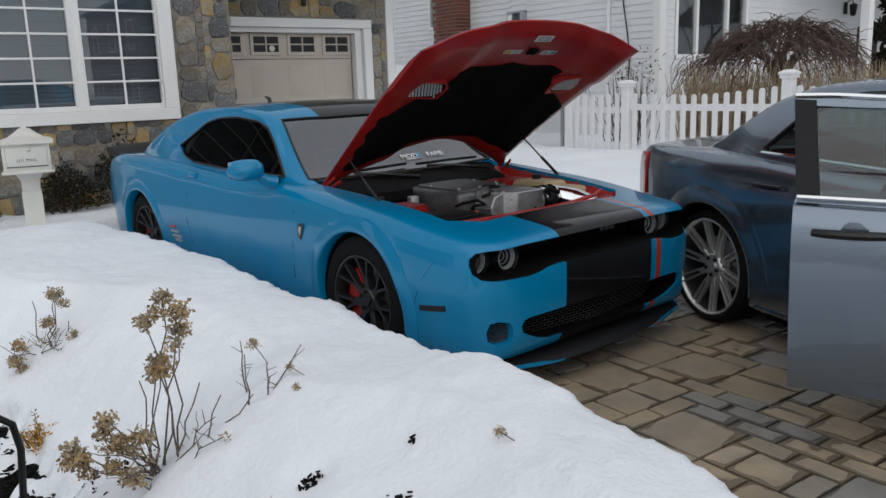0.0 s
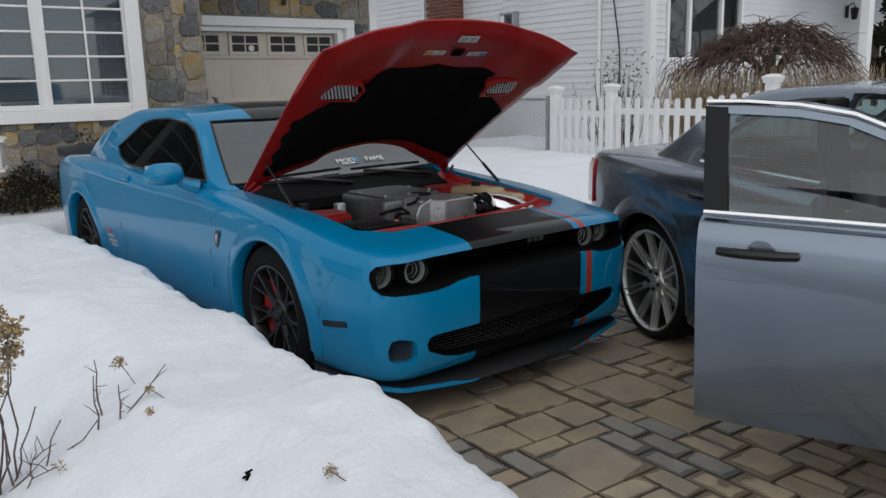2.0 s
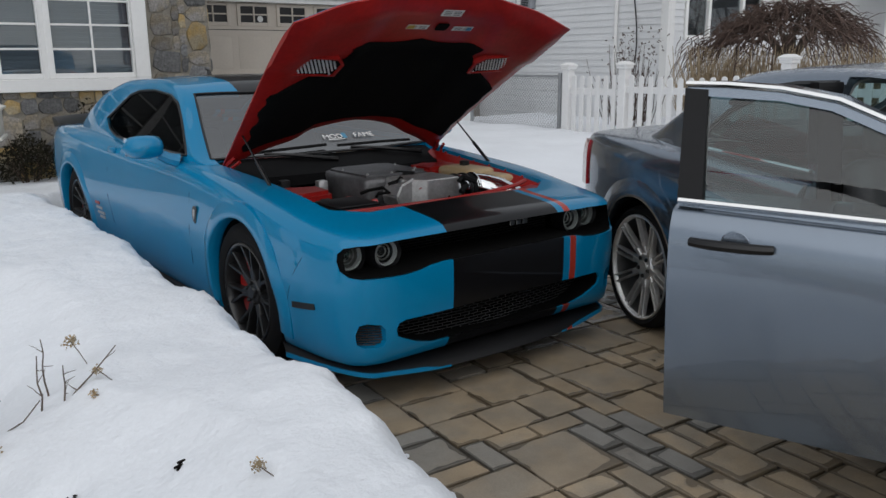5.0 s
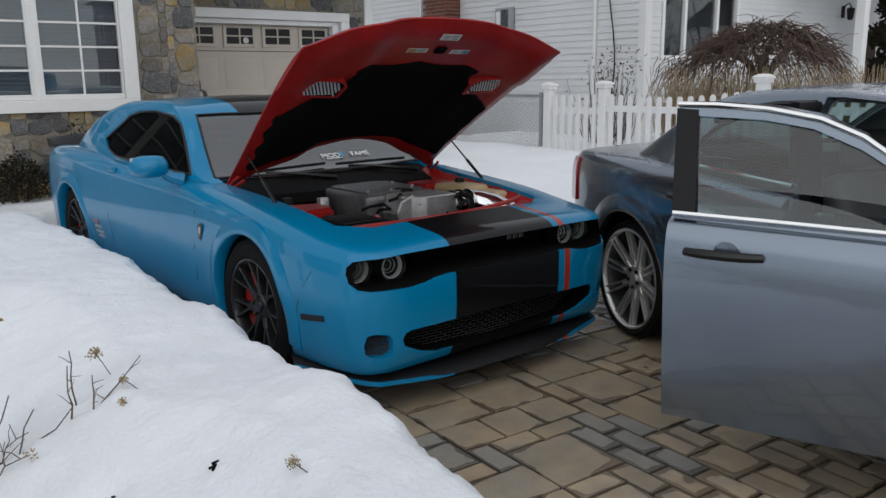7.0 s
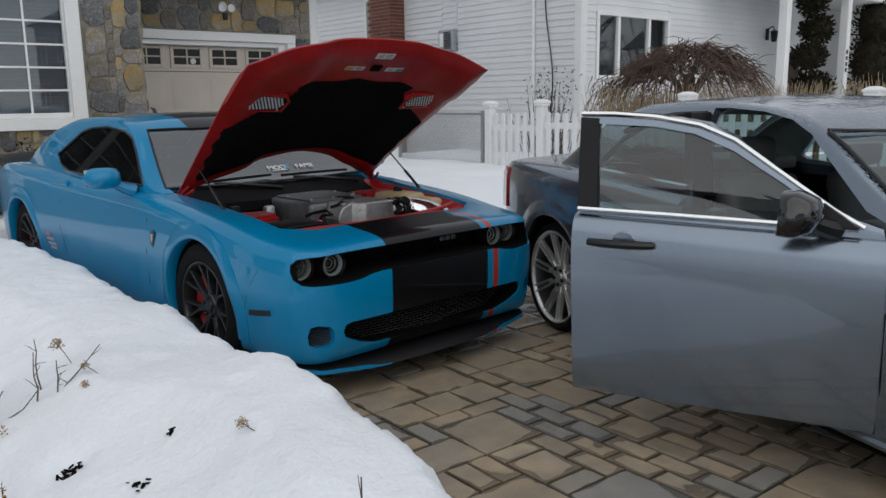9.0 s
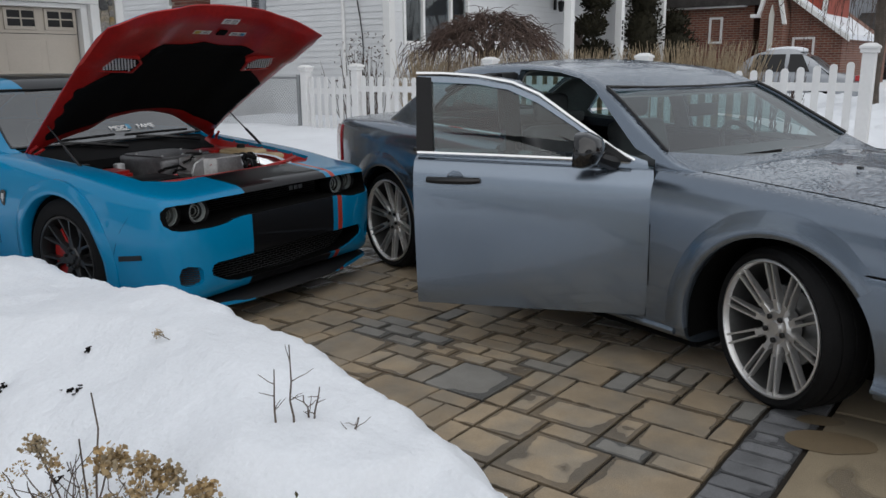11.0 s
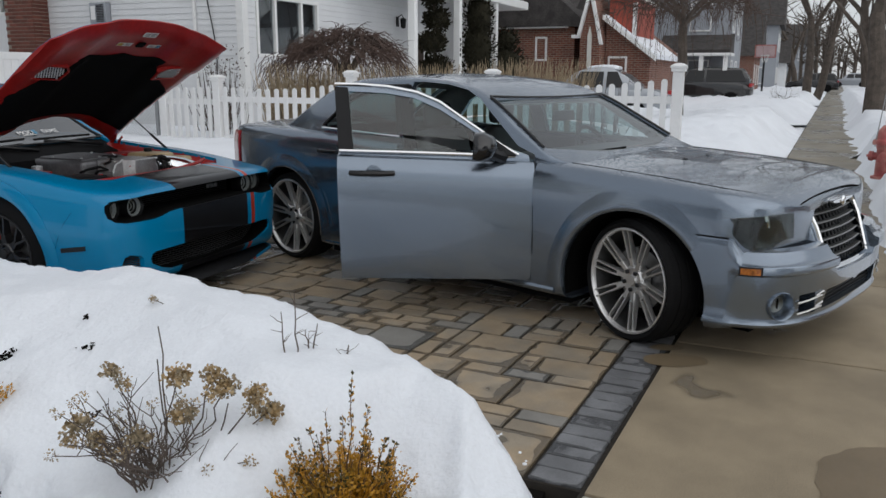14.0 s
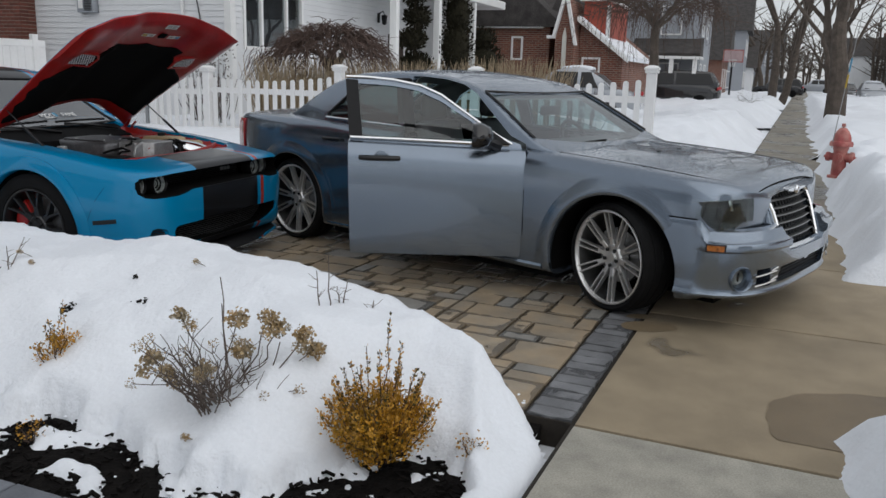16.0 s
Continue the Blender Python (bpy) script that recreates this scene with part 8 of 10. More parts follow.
for x, y, s, h in ((-1.86, -0.68, 0.032, 0.10), (-1.83, -0.93, 0.020, 0.03), (-1.87, -1.05, 0.018, 0.01), (-1.66, -1.93, 0.022, 0.035), (-2.62, -2.62, 0.02, 0.03)):
    r = random.Random(int(x * 1000) + int(y * 77))
    fl = thing("fallen_flower_head", "loose dry flower head lying on the snow", "flower", None, "loose flower heads")
    z = snow_top(x, y)
    flower_head(fl, Vector((x, y, z + h)), s, r, 110)
    stem_line(fl, bend(r, (x, y, z + h), (x + 0.05, y - 0.06, z - 0.01), 0, 0.004, 3), 0.002, 0.0015, M_STEM)
r = random.Random(31)
for x, y, dx, dy, dz in ((-1.79, -2.77, 0.02, 0.02, 0.24), (-1.84, -2.75, 0.05, 0.05, 0.15), (-1.74, -2.80, 0.02, -0.02, 0.10), (-1.73, -2.79, -0.03, 0.0, 0.08), (-1.75, -2.95, 0.08, 0.02, 0.03), (-1.98, -0.86, 0.0, 0.02, 0.20), (-2.02, -0.96, 0.01, 0.02, 0.19), (-2.0, -1.0, 0.25, 0.12, 0.14), (-1.95, -0.98, 0.01, 0.01, 0.12)):
    z = snow_top(x, y)
    tw = thing("bare_twig", "bare brown twig standing in the snow", "twig", None, "bare twigs")
    pts = bend(r, (x, y, z - 0.04), (x + dx, y + dy, z + dz), 0.0, 0.008, 5)
    stem_line(tw, pts, 0.004, 0.0018, M_STEM)
    for j in range(4):
        p = pts[2 + j % 3]
        stem_line(tw, bend(r, p, p + Vector((r.uniform(-0.05, 0.05), r.uniform(-0.05, 0.05), r.uniform(0.0, 0.05))), 0, 0.004, 3), 0.0018, 0.0008, M_STEM, "side_twig")


def boxwood(x, y, z, width, height, leaves, seed, sprigs):
    """Golden boxwood: many sprigs thick with small leaves, denser below."""
    r = random.Random(seed)
    bx = thing("boxwood", "small golden boxwood with dark leafy sprigs on top", "shrub", None, "boxwoods")
    wood, gold, dark = bmesh.new(), bmesh.new(), bmesh.new()
    per = leaves // sprigs
    for k in range(sprigs):
        a = r.uniform(0, 2 * math.pi)
        q = math.sqrt(r.random())
        tall = r.random() < 0.26
        top = height * (1.0 - 0.62 * q if tall else 0.47 - 0.16 * q) * r.uniform(0.72, 1.0)
        tip = Vector((x + math.cos(a) * width * 0.5 * q * (1.15 if not tall else 0.8), y + math.sin(a) * width * 0.5 * q, z + top))
        root = Vector((x + math.cos(a) * width * 0.12 * q, y + math.sin(a) * width * 0.12 * q, z - 0.05))
        pts = bend(r, root, tip, 0.0, 0.015, 6)
        tube(wood, pts, [0.004, 0.0035, 0.003, 0.0025, 0.002, 0.0015, 0.001], 4)
        for j in range(per):
            t = r.uniform(0.16, 1.0)
            i = min(5, int(t * 6))
            p = pts[i].lerp(pts[i + 1], t * 6 - i)
            d = (pts[i + 1] - pts[i]).normalized() * 0.8 + Vector((r.gauss(0, 0.6), r.gauss(0, 0.6), r.gauss(0, 0.5)))
            spread = 0.016 if t > 0.75 else 0.03
            p = p + Vector((r.uniform(-1, 1), r.uniform(-1, 1), r.uniform(-1, 1))) * spread * (0.4 if tall and t > 0.6 else 1)
            leaf(dark if (tall and t > 0.72 and r.random() < 0.35) or r.random() < 0.05 else gold, p, d, r.uniform(0.010, 0.018), r, 0.6)
    part("wood", wood, M_TWIG, bx)
    part("foliage", gold, M_BOX, bx, "golden brown leaves", 180)
    part("sprig_leaves", dark, M_BOXDARK, bx, "dark green-brown leaves", 180)
    return bx


boxwood(-2.30, -3.27, 0.05, 0.46, 0.58, 13500, 21, 130)
boxwood(-2.33, -1.70, snow_top(-2.33, -1.70) - 0.05, 0.22, 0.36, 1300, 22, 20)
boxwood(-2.70, -1.92, 0.02, 0.09, 0.10, 90, 23, 5)
boxwood(-2.55, 0.10, 0.02, 0.15, 0.20, 600, 24, 14)
boxwood(-2.18, -3.62, snow_top(-2.18, -3.62) - 0.03, 0.12, 0.07, 160, 25, 8)

# specks of mulch and bark on the snow
for x, y, n, s in ((-2.06, -1.48, 26, 0.035), (-2.35, -0.22, 26, 0.04), (-1.95, -1.85, 10, 0.04), (-2.5, -0.6, 30, 0.14), (-2.2, -2.1, 12, 0.05), (-1.78, -1.65, 6, 0.02)):
    r = random.Random(int(-x * 991))
    db = bmesh.new()
    for k in range(n):
        px, py = x + r.gauss(0, s * 0.5), y + r.gauss(0, s * 0.5)
        a = r.uniform(0, 3.14)
        box(db, -0.012, 0.012, -0.004, 0.004, -0.003, 0.003, m=Matrix.Translation((px, py, snow_top(px, py) + 0.004)) @ Matrix.Rotation(a, 4, "Z") @ Matrix.Rotation(r.uniform(-0.6, 0.6), 4, "Y") @ Matrix.Scale(r.uniform(0.4, 1.1), 4))
    solid("bark_scraps", db, M_MULCH, "dark bark scraps melted into the snow", "bark", "stuff")
# bark chips over the mulch, crumbs of snow beside it
r = random.Random(77)
chips, crumbs = bmesh.new(), bmesh.new()
for k in range(3600):
    x, y = r.uniform(-2.98, -2.0), r.uniform(-3.72, 1.3)
    if garden(x, y) > 0.0:
        continue
    box(chips, -0.02, 0.02, -0.006, 0.006, -0.004, 0.004, m=Matrix.Translation((x, y, -0.04 + r.uniform(0, 0.014))) @ Matrix.Rotation(r.uniform(0, 3.14), 4, "Z") @ Matrix.Rotation(r.uniform(-0.5, 0.5), 4, "Y") @ Matrix.Scale(r.uniform(0.4, 1.2), 4))
solid("mulch_chips", chips, M_MULCH, "black shredded bark mulch", "mulch", "stuff")
for k in range(60):
    y = r.uniform(-3.7, -0.9)
    x = WEST(y) + r.gauss(-0.02, 0.10)
    if garden(x, y) > 0.02 or x < -2.97:
        continue
    s = r.uniform(0.004, 0.013)
    bmesh.ops.create_icosphere(crumbs, subdivisions=1, radius=s, matrix=Matrix.Translation((x, y, -0.035 + s * 0.4)) @ Matrix.Diagonal((r.uniform(0.8, 1.8), r.uniform(0.8, 1.8), r.uniform(0.5, 0.9), 1)))
for k in range(40):
    y = r.uniform(-3.7, -0.8)
    x = EAST(y) + r.uniform(-0.02, 0.12) ** 1
    s = r.uniform(0.004, 0.010)
    if garden(x, y) < 0.01:
        bmesh.ops.create_icosphere(crumbs, subdivisions=1, radius=s, matrix=Matrix.Translation((x, y, s * 0.3)) @ Matrix.Diagonal((r.uniform(0.8, 1.8), r.uniform(0.8, 1.8), r.uniform(0.5, 0.9), 1)))
solid("snow_crumbs", crumbs, M_SNOW, "crumbs of melting snow along the bank", "snow", "stuff")

# hook lantern in the bed
hook = thing("garden_light", "black hooked garden path light in the mulch", "light")
bm = bmesh.new()
tube(bm, [(-2.795, -1.0, -0.06), (-2.785, -1.0, 0.30), (-2.772, -1.0, 0.46), (-2.785, -1.0, 0.545), (-2.83, -1.0, 0.585), (-2.885, -1.0, 0.575), (-2.92, -1.0, 0.53)], 0.011, 8)
part("hook", bm, M_BLACK, hook)
bm = bmesh.new()
spin(bm, [(0.10, 0.0), (0.09, 0.03), (0.065, 0.045), (0.06, 0.032), (-0.04, 0.026), (-0.05, 0.0)], (-2.90, -1.0, 0.40), "z", 8)
tube(bm, [(-2.92, -1.0, 0.53), (-2.90, -1.0, 0.50)], 0.006, 6)
part("lantern", bm, M_BLACK, hook)

# mailbox
mail = thing("mailbox", "cream plastic mailbox on a post with peaked roof", "mailbox", Matrix.Translation((-1.55, 4.80, 0)) @ Matrix.Rotation(radians(-12), 4, "Z"))
bm = bmesh.new()
skin(bm, [[Vector((sx * w, sy * w, z)) for sx, sy in ((-1, -1), (1, -1), (1, 1), (-1, 1))] for w, z in ((0.085, 0.0), (0.085, 0.62), (0.078, 0.63), (0.08, 0.74), (0.12, 0.81), (0.15, 0.83))])
part("post", bm, M_MAILBOX, mail)
bm = bmesh.new()
box(bm, -0.20, 0.20, -0.26, 0.26, 0.83, 1.09, 0.012, 2)
box(bm, -0.22, 0.22, -0.28, 0.28, 0.815, 0.84, 0.006, 1)
part("box", bm, M_MAILBOX, mail)
bm = bmesh.new()
skin(bm, [[Vector((sx * w, sy * l, z)) for sx, sy in ((-1, -1), (1, -1), (1, 1), (-1, 1))] for w, l, z in ((0.235, 0.295, 1.085), (0.235, 0.295, 1.105), (0.15, 0.21, 1.135), (0.09, 0.14, 1.18), (0.05, 0.08, 1.215), (0.025, 0.03, 1.225), (0.02, 0.02, 1.245))])
part("roof", bm, M_MAILBOX, mail)
bm = bmesh.new()
box(bm, -0.17, 0.17, -0.268, -0.258, 0.885, 1.06, 0.01, 2)
part("door", bm, M_MAILBOX, mail)
bm = bmesh.new()
box(bm, -0.17, 0.17, -0.271, -0.262, 0.878, 0.884)
part("door_gap", bm, M_INK, mail)
words("letters", "U.S. MAIL", 0.042, M_INK, mail, Matrix.Translation((0, -0.2685, 0.925)) @ Matrix.Rotation(radians(90), 4, "X"))
bm = bmesh.new()
bmesh.ops.create_uvsphere(bm, u_segments=12, v_segments=8, radius=0.018, matrix=Matrix.Translation((0.02, -0.275, 1.035)))
part("knob", bm, M_MAILBOX, mail)

# evergreen bushes under the window
for x, y, w, h, seed in ((-0.35, 5.85, 0.95, 0.95, 1), (-1.0, 5.9, 0.8, 0.62, 2), (-2.0, 5.9, 0.7, 0.6, 3)):
    r = random.Random(seed)
    bm, wd = bmesh.new(), bmesh.new()
    for k in range(1500):
        a, q = r.uniform(0, 6.283), math.sqrt(r.random())
        zz = r.uniform(0.15, 1.0)
        p = Vector((x + math.cos(a) * q * w * 0.5 * (1.1 - zz * 0.5), y + math.sin(a) * q * 0.22, 0.22 + zz * h * (1 - 0.4 * q)))
        leaf(bm, p, Vector((r.gauss(0, 1), r.gauss(0, 1), r.gauss(0.3, 1))), r.uniform(0.025, 0.05), r, 0.6)
    for k in range(12):
        tube(wd, bend(r, (x, y, 0.1), (x + r.uniform(-0.25, 0.25), y + r.uniform(-0.1, 0.1), 0.2 + h * r.uniform(0.4, 0.9)), 0, 0.02, 4), [0.01, 0.008, 0.006, 0.005, 0.003], 4)
    bush = thing("evergreen_bush", "low dark evergreen bush against the stone wall", "shrub", None, "bushes under the window")
    part("wood", wd, M_TWIG, bush)
    part("foliage", bm, M_YEW, bush, "", 180)

# ---- shrubs beyond the fence ----
def grass_clump(x, y, w, d, top, n, seed, material=None, lean=0.18):
    r = random.Random(seed)
    bm = bmesh.new()
    for k in range(n):
        px, py = x + r.gauss(0, d * 0.3), y + r.uniform(-w / 2, w / 2)
        h = top * r.uniform(0.62, 1.0)
        a = Vector((px, py, 0.2))
        b = Vector((px + r.gauss(0, lean * 0.6), py + r.gauss(0, lean) + (py - y) * 0.25, h))
        tube(bm, bend(r, a, b, 0.0, 0.03, 4), [0.008, 0.007, 0.006, 0.005, 0.003], 3, caps=False)
        if k % 2 == 0:
            c = a.lerp(b, r.uniform(0.4, 0.7))
            tube(bm, [c, c + Vector((r.gauss(0, 0.06), r.gauss(0, 0.08), r.uniform(0.15, 0.35)))], [0.005, 0.0025], 3, caps=False)
    return solid("dry_shrub", bm, material or M_TAN, "dense tan upright twigs of a dormant shrub", "shrub", group="dormant shrubs")


grass_clump(7.5, 3.05, 1.5, 0.5, 1.68, 900, 1)
grass_clump(7.5, 1.15, 1.7, 0.5, 1.66, 900, 2)
grass_clump(7.5, -0.75, 1.35, 0.5, 1.74, 800, 3)
grass_clump(7.6, -1.75, 0.6, 0.4, 1.45, 90, 5, M_TWIG)
grass_clump(7.2, 4.75, 0.7, 0.4, 1.75, 70, 4, M_TWIG, 0.22)
r = random.Random(9)
bm = bmesh.new()
for k in range(160):
    p = Vector((7.2 + r.gauss(0, 0.16), 4.75 + r.gauss(0, 0.3), r.uniform(1.0, 1.95)))
    for j in range(3):
        leaf(bm, p, Vector((r.gauss(0, 1), r.gauss(0, 1), r.gauss(0, 1))), 0.03, r, 0.8)
solid("seed_heads", bm, M_TWIG, "brown seed heads on the bare shrub", "shrub", "stuff", 180)

weep = thing("weeping_maple", "leafless weeping maple with dense arching dark twigs", "tree")
r = random.Random(5)
bm = bmesh.new()
crown = Vector((8.0, 2.75, 1.95))
tube(bm, [(8.0, 2.65, 0.2), (8.03, 2.60, 0.8), (7.98, 2.72, 1.3), (8.0, 2.75, 1.8)], [0.09, 0.08, 0.07, 0.05], 8)
part("trunk", bm, M_BARK, weep)
for k in range(9):
    a = k * 0.7 + r.uniform(-0.2, 0.2)
    bm = bmesh.new()
    tube(bm, bend(r, (8.0, 2.70, 1.35), crown + Vector((math.cos(a) * 0.4, math.sin(a) * 0.8, r.uniform(0.05, 0.30))), 0.1, 0.06, 6), [0.045, 0.04, 0.034, 0.028, 0.022, 0.018, 0.014], 5)
    part("limb", bm, M_BARK, weep)
bm = bmesh.new()
for k in range(520):
    a = r.uniform(0, 2 * math.pi)
    q = math.sqrt(r.random())
    ex, ey = math.cos(a) * 0.70, math.sin(a) * 1.15
    dome = crown.z + 0.26 - 0.55 * q ** 2.6
    s = Vector((crown.x + ex * q * 0.75, crown.y + ey * q * 0.75, crown.z + 0.30 - 0.35 * q * q + r.uniform(-0.28, 0.0)))
    e = Vector((crown.x + ex * q + r.gauss(0, 0.10), crown.y + ey * q + math.sin(a) * 0.18 + r.gauss(0, 0.12), dome - r.uniform(0.02, 0.30) * (0.4 + q)))
    mid = s.lerp(e, 0.5) + Vector((r.gauss(0, 0.05), r.gauss(0, 0.06), 0.07 + 0.06 * r.random()))
    tip = e + Vector((r.gauss(0, 0.06), math.sin(a) * 0.06 + r.gauss(0, 0.06), -r.uniform(0.02, 0.18) - 0.25 * max(0.0, q - 0.75)))
    tube(bm, [s, mid, e, tip], [0.010, 0.008, 0.006, 0.003], 3, caps=False)
    for j in range(3):
        c = (s, mid, e)[r.randrange(3)]
        d = c + Vector((r.gauss(0, 0.10), r.gauss(0, 0.13), r.uniform(-0.12, 0.07)))
        tube(bm, [c, c.lerp(d, 0.5) + Vector((0, 0, 0.03)), d], [0.005, 0.004, 0.002], 3, caps=False)
for k in range(40):
    s = Vector((7.75 + r.gauss(0, 0.15), crown.y + 1.25 + r.gauss(0, 0.1), 1.75 + r.uniform(-0.2, 0.1)))
    tube(bm, bend(r, s, s + Vector((r.gauss(0, 0.1), r.uniform(0.0, 0.45), -r.uniform(0.2, 0.75))), 0.05, 0.03, 4), [0.007, 0.006, 0.005, 0.004, 0.002], 3, caps=False)
part("crown", bm, M_REDTWIG, weep, "dense reddish-brown twigs")


def topiary(x, y, lobes, seed):
    tp = thing("topiary_conifer", "dark spiral-clipped evergreen beside the porch", "tree", None, "topiary evergreens")
    r = random.Random(seed)
    bm = bmesh.new()
    tube(bm, [(x, y, 0.0), (x, y, lobes[-1][0])], [0.06, 0.03], 6)
    part("trunk", bm, M_BARK, tp)
    bm = bmesh.new()
    for z, rad, hgt, ox in lobes:
        for k in range(int(1500 * rad)):
            d = Vector((r.gauss(0, 1), r.gauss(0, 1), r.gauss(0, 1))).normalized()
            f = r.uniform(0.55, 1.0) * (0.92 + 0.16 * lump(d.x + z, d.z, 3.0, seed))
            p = Vector((x + ox + d.x * rad * f, y + d.y * rad * f, z + d.z * hgt * f))
            leaf(bm, p, d + Vector((r.gauss(0, 0.4), r.gauss(0, 0.4), 0.5 + r.gauss(0, 0.4))), r.uniform(0.07, 0.14), r, 0.5)
        bmesh.ops.create_icosphere(bm, subdivisions=2, radius=1.0, matrix=Matrix.Translation((x + ox, y, z)) @ Matrix.Diagonal((rad * 0.72, rad * 0.72, hgt * 0.72, 1)))
    part("foliage", bm, M_YEW, tp, "", 180)


topiary(14.85, 4.1, [(0.9, 0.60, 0.55, 0.0), (1.65, 0.48, 0.34, 0.12), (2.25, 0.40, 0.32, -0.14), (2.85, 0.38, 0.32, 0.14), (3.4, 0.32, 0.3, -0.1), (3.9, 0.25, 0.3, 0.05)], 3)
topiary(17.9, 4.1, [(1.0, 0.62, 0.9, 0.0), (2.2, 0.58, 0.9, 0.0), (3.1, 0.50, 0.75, 0.05)], 4)
topiary(19.6, 3.9, [(0.9, 0.8, 0.9, 0.0), (1.8, 0.75, 0.7, 0.0), (2.5, 0.5, 0.4, 0.0)], 6)

# ---- street furniture ----
hyd = thing("fire_hydrant", "faded red fire hydrant standing in the snow", "hydrant", Matrix.Translation((7.05, -5.52, 0.22)) @ Matrix.Diagonal((0.86, 0.86, 0.98, 1)))
bm = bmesh.new()
spin(bm, [(0.0, 0.0), (0.0, 0.15), (0.03, 0.15), (0.035, 0.105), (0.36, 0.10), (0.40, 0.115), (0.43, 0.115)], (0, 0, 0), "z", 20)
part("barrel", bm, M_HYDRANT, hyd)
bm = bmesh.new()
spin(bm, [(0.43, 0.165), (0.46, 0.17), (0.49, 0.16), (0.50, 0.135), (0.56, 0.125), (0.63, 0.09), (0.67, 0.05), (0.69, 0.0)], (0, 0, 0), "z", 20)
part("bonnet", bm, M_HYDRANT, hyd)
bm = bmesh.new()
spin(bm, [(0.69, 0.032), (0.735, 0.028), (0.735, 0.0)], (0, 0, 0), "z", 5)
part("operating_nut", bm, M_HYDRANT, hyd)
for d, r0 in ((Vector((-0.35, -1, 0)), 0.07), (Vector((-1, 0.2, 0)), 0.055), (Vector((0.4, 1, 0)), 0.055)):
    bm = bmesh.new()
    d.normalize()
    c = Vector((0, 0, 0.28))
    rod(bm, c + d * 0.08, c + d * 0.15, r0 * 0.9, r0 * 0.9, 16)
    rod(bm, c + d * 0.15, c + d * 0.20, r0 * 1.15, r0 * 1.1, 12)
    rod(bm, c + d * 0.20, c + d * 0.235, 0.02, 0.018, 5)
    part("outlet", bm, M_HYDRANT, hyd)
flag = thing("hydrant_marker", "thin snow marker rod fixed to the hydrant", "marker")
bm = bmesh.new()
a, b = Vector((6.98, -5.40, 0.62)), Vector((7.0, -5.56, 2.35))
rod(bm, a, b, 0.006, 0.005, 6)
part("rod", bm, M_CHAIN, flag)
for t, mt in ((0.50, M_YELLOW), (0.62, M_CYANINK)):
    bm = bmesh.new()
    rod(bm, a.lerp(b, t - 0.05), a.lerp(b, t + 0.05), 0.011, 0.011, 8)
    part("band", bm, mt, flag)


def bare_tree(name, label, x, y, height, r0, seed, levels=5, droop=0.0, spread=0.75, group="", material=None, leanv=(0, 0), first=0.32):
    """A leafless tree: a tapered trunk that forks again and again."""
    r = random.Random(seed)
    tr = thing(name, label, "tree", None, group)
    trunk, limbs = bmesh.new(), bmesh.new()

    def grow(p, d, length, rad, level):
        bmx = trunk if level == 0 else limbs
        n = 5 if level < 3 else 3
        pts, q = [p], p
        dd = d.copy()
        for k in range(n):
            dd = (dd + Vector((r.gauss(0, 0.10), r.gauss(0, 0.10), r.gauss(0, 0.05) - (droop * (level - 1) * 0.5 if level > 1 else 0)))).normalized()
            q = q + dd * (length / n)
            pts.append(q)
        tip = rad * (0.62 if level < levels else 0.25)
        tube(bmx, pts, [rad + (tip - rad) * k / n for k in range(n + 1)], 10 if level == 0 else 6 if level < 2 else 3, caps=level == 0)
        if level >= levels:
            return
        kids = 3 if level < 2 else (3 if r.random() < 0.6 else 2)
        for k in range(kids):
            axis = dd.cross(Vector((r.gauss(0, 1), r.gauss(0, 1), r.gauss(0, 1)))).normalized()
            nd = (Matrix.Rotation(spread * r.uniform(0.45, 1.0), 3, axis) @ dd).normalized()
            if droop and level >= 2:
                nd = (nd + Vector((0, 0, -droop))).normalized()
            elif not droop:
                nd = (nd + Vector((0, 0, 0.18))).normalized()
            grow(q if k < 2 else pts[r.randrange(2, n)], nd, length * r.uniform(0.62, 0.86), tip * r.uniform(0.72, 0.95), level + 1)
    grow(Vector((x, y, -0.1)), Vector((leanv[0], leanv[1], 1)).normalized(), height * first, r0, 0)
    part("trunk", trunk, material or M_BARK, tr)
    part("crown", limbs, material or M_BARK, tr, "bare branches", 60)
    return tr


bare_tree("street_tree", "large bare street tree with a thick grey trunk", 21.0, -6.45, 12.5, 0.31, 3, 6, spread=0.72, leanv=(0.0, -0.10), group="street trees", first=0.27)
bare_tree("street_tree", "bare street tree beside the pavement", 27.0, -7.1, 11, 0.15, 8, 5, spread=0.7, group="street trees", first=0.30)
bare_tree("street_tree", "bare forked yard tree behind the snow", 50, -4.93, 15, 0.28, 5, 5, spread=0.55, group="street trees", leanv=(0, 0.12), first=0.34)
bare_tree("street_tree", "bare forked yard tree behind the snow", 51, -5.46, 15, 0.26, 6, 5, spread=0.6, group="street trees", leanv=(0, -0.1), first=0.33)
bare_tree("street_tree", "bare street tree further down the block", 62, -9.3, 13, 0.3, 7, 5, group="street trees")
bare_tree("street_tree", "bare street tree further down the block", 80, -10, 13, 0.3, 9, 5, group="street trees")
bare_tree("street_tree", "bare tree between distant houses", 66, 3, 15, 0.3, 10, 5, group="street trees")
bare_tree("street_tree", "bare tree between distant houses", 95, -4, 16, 0.35, 12, 5, group="street trees")
bare_tree("street_tree", "bare tree across the street", 52, -19, 13, 0.3, 13, 5, group="street trees")
bare_tree("street_tree", "bare tree across the street", 70, -22, 14, 0.3, 14, 5, group="street trees")


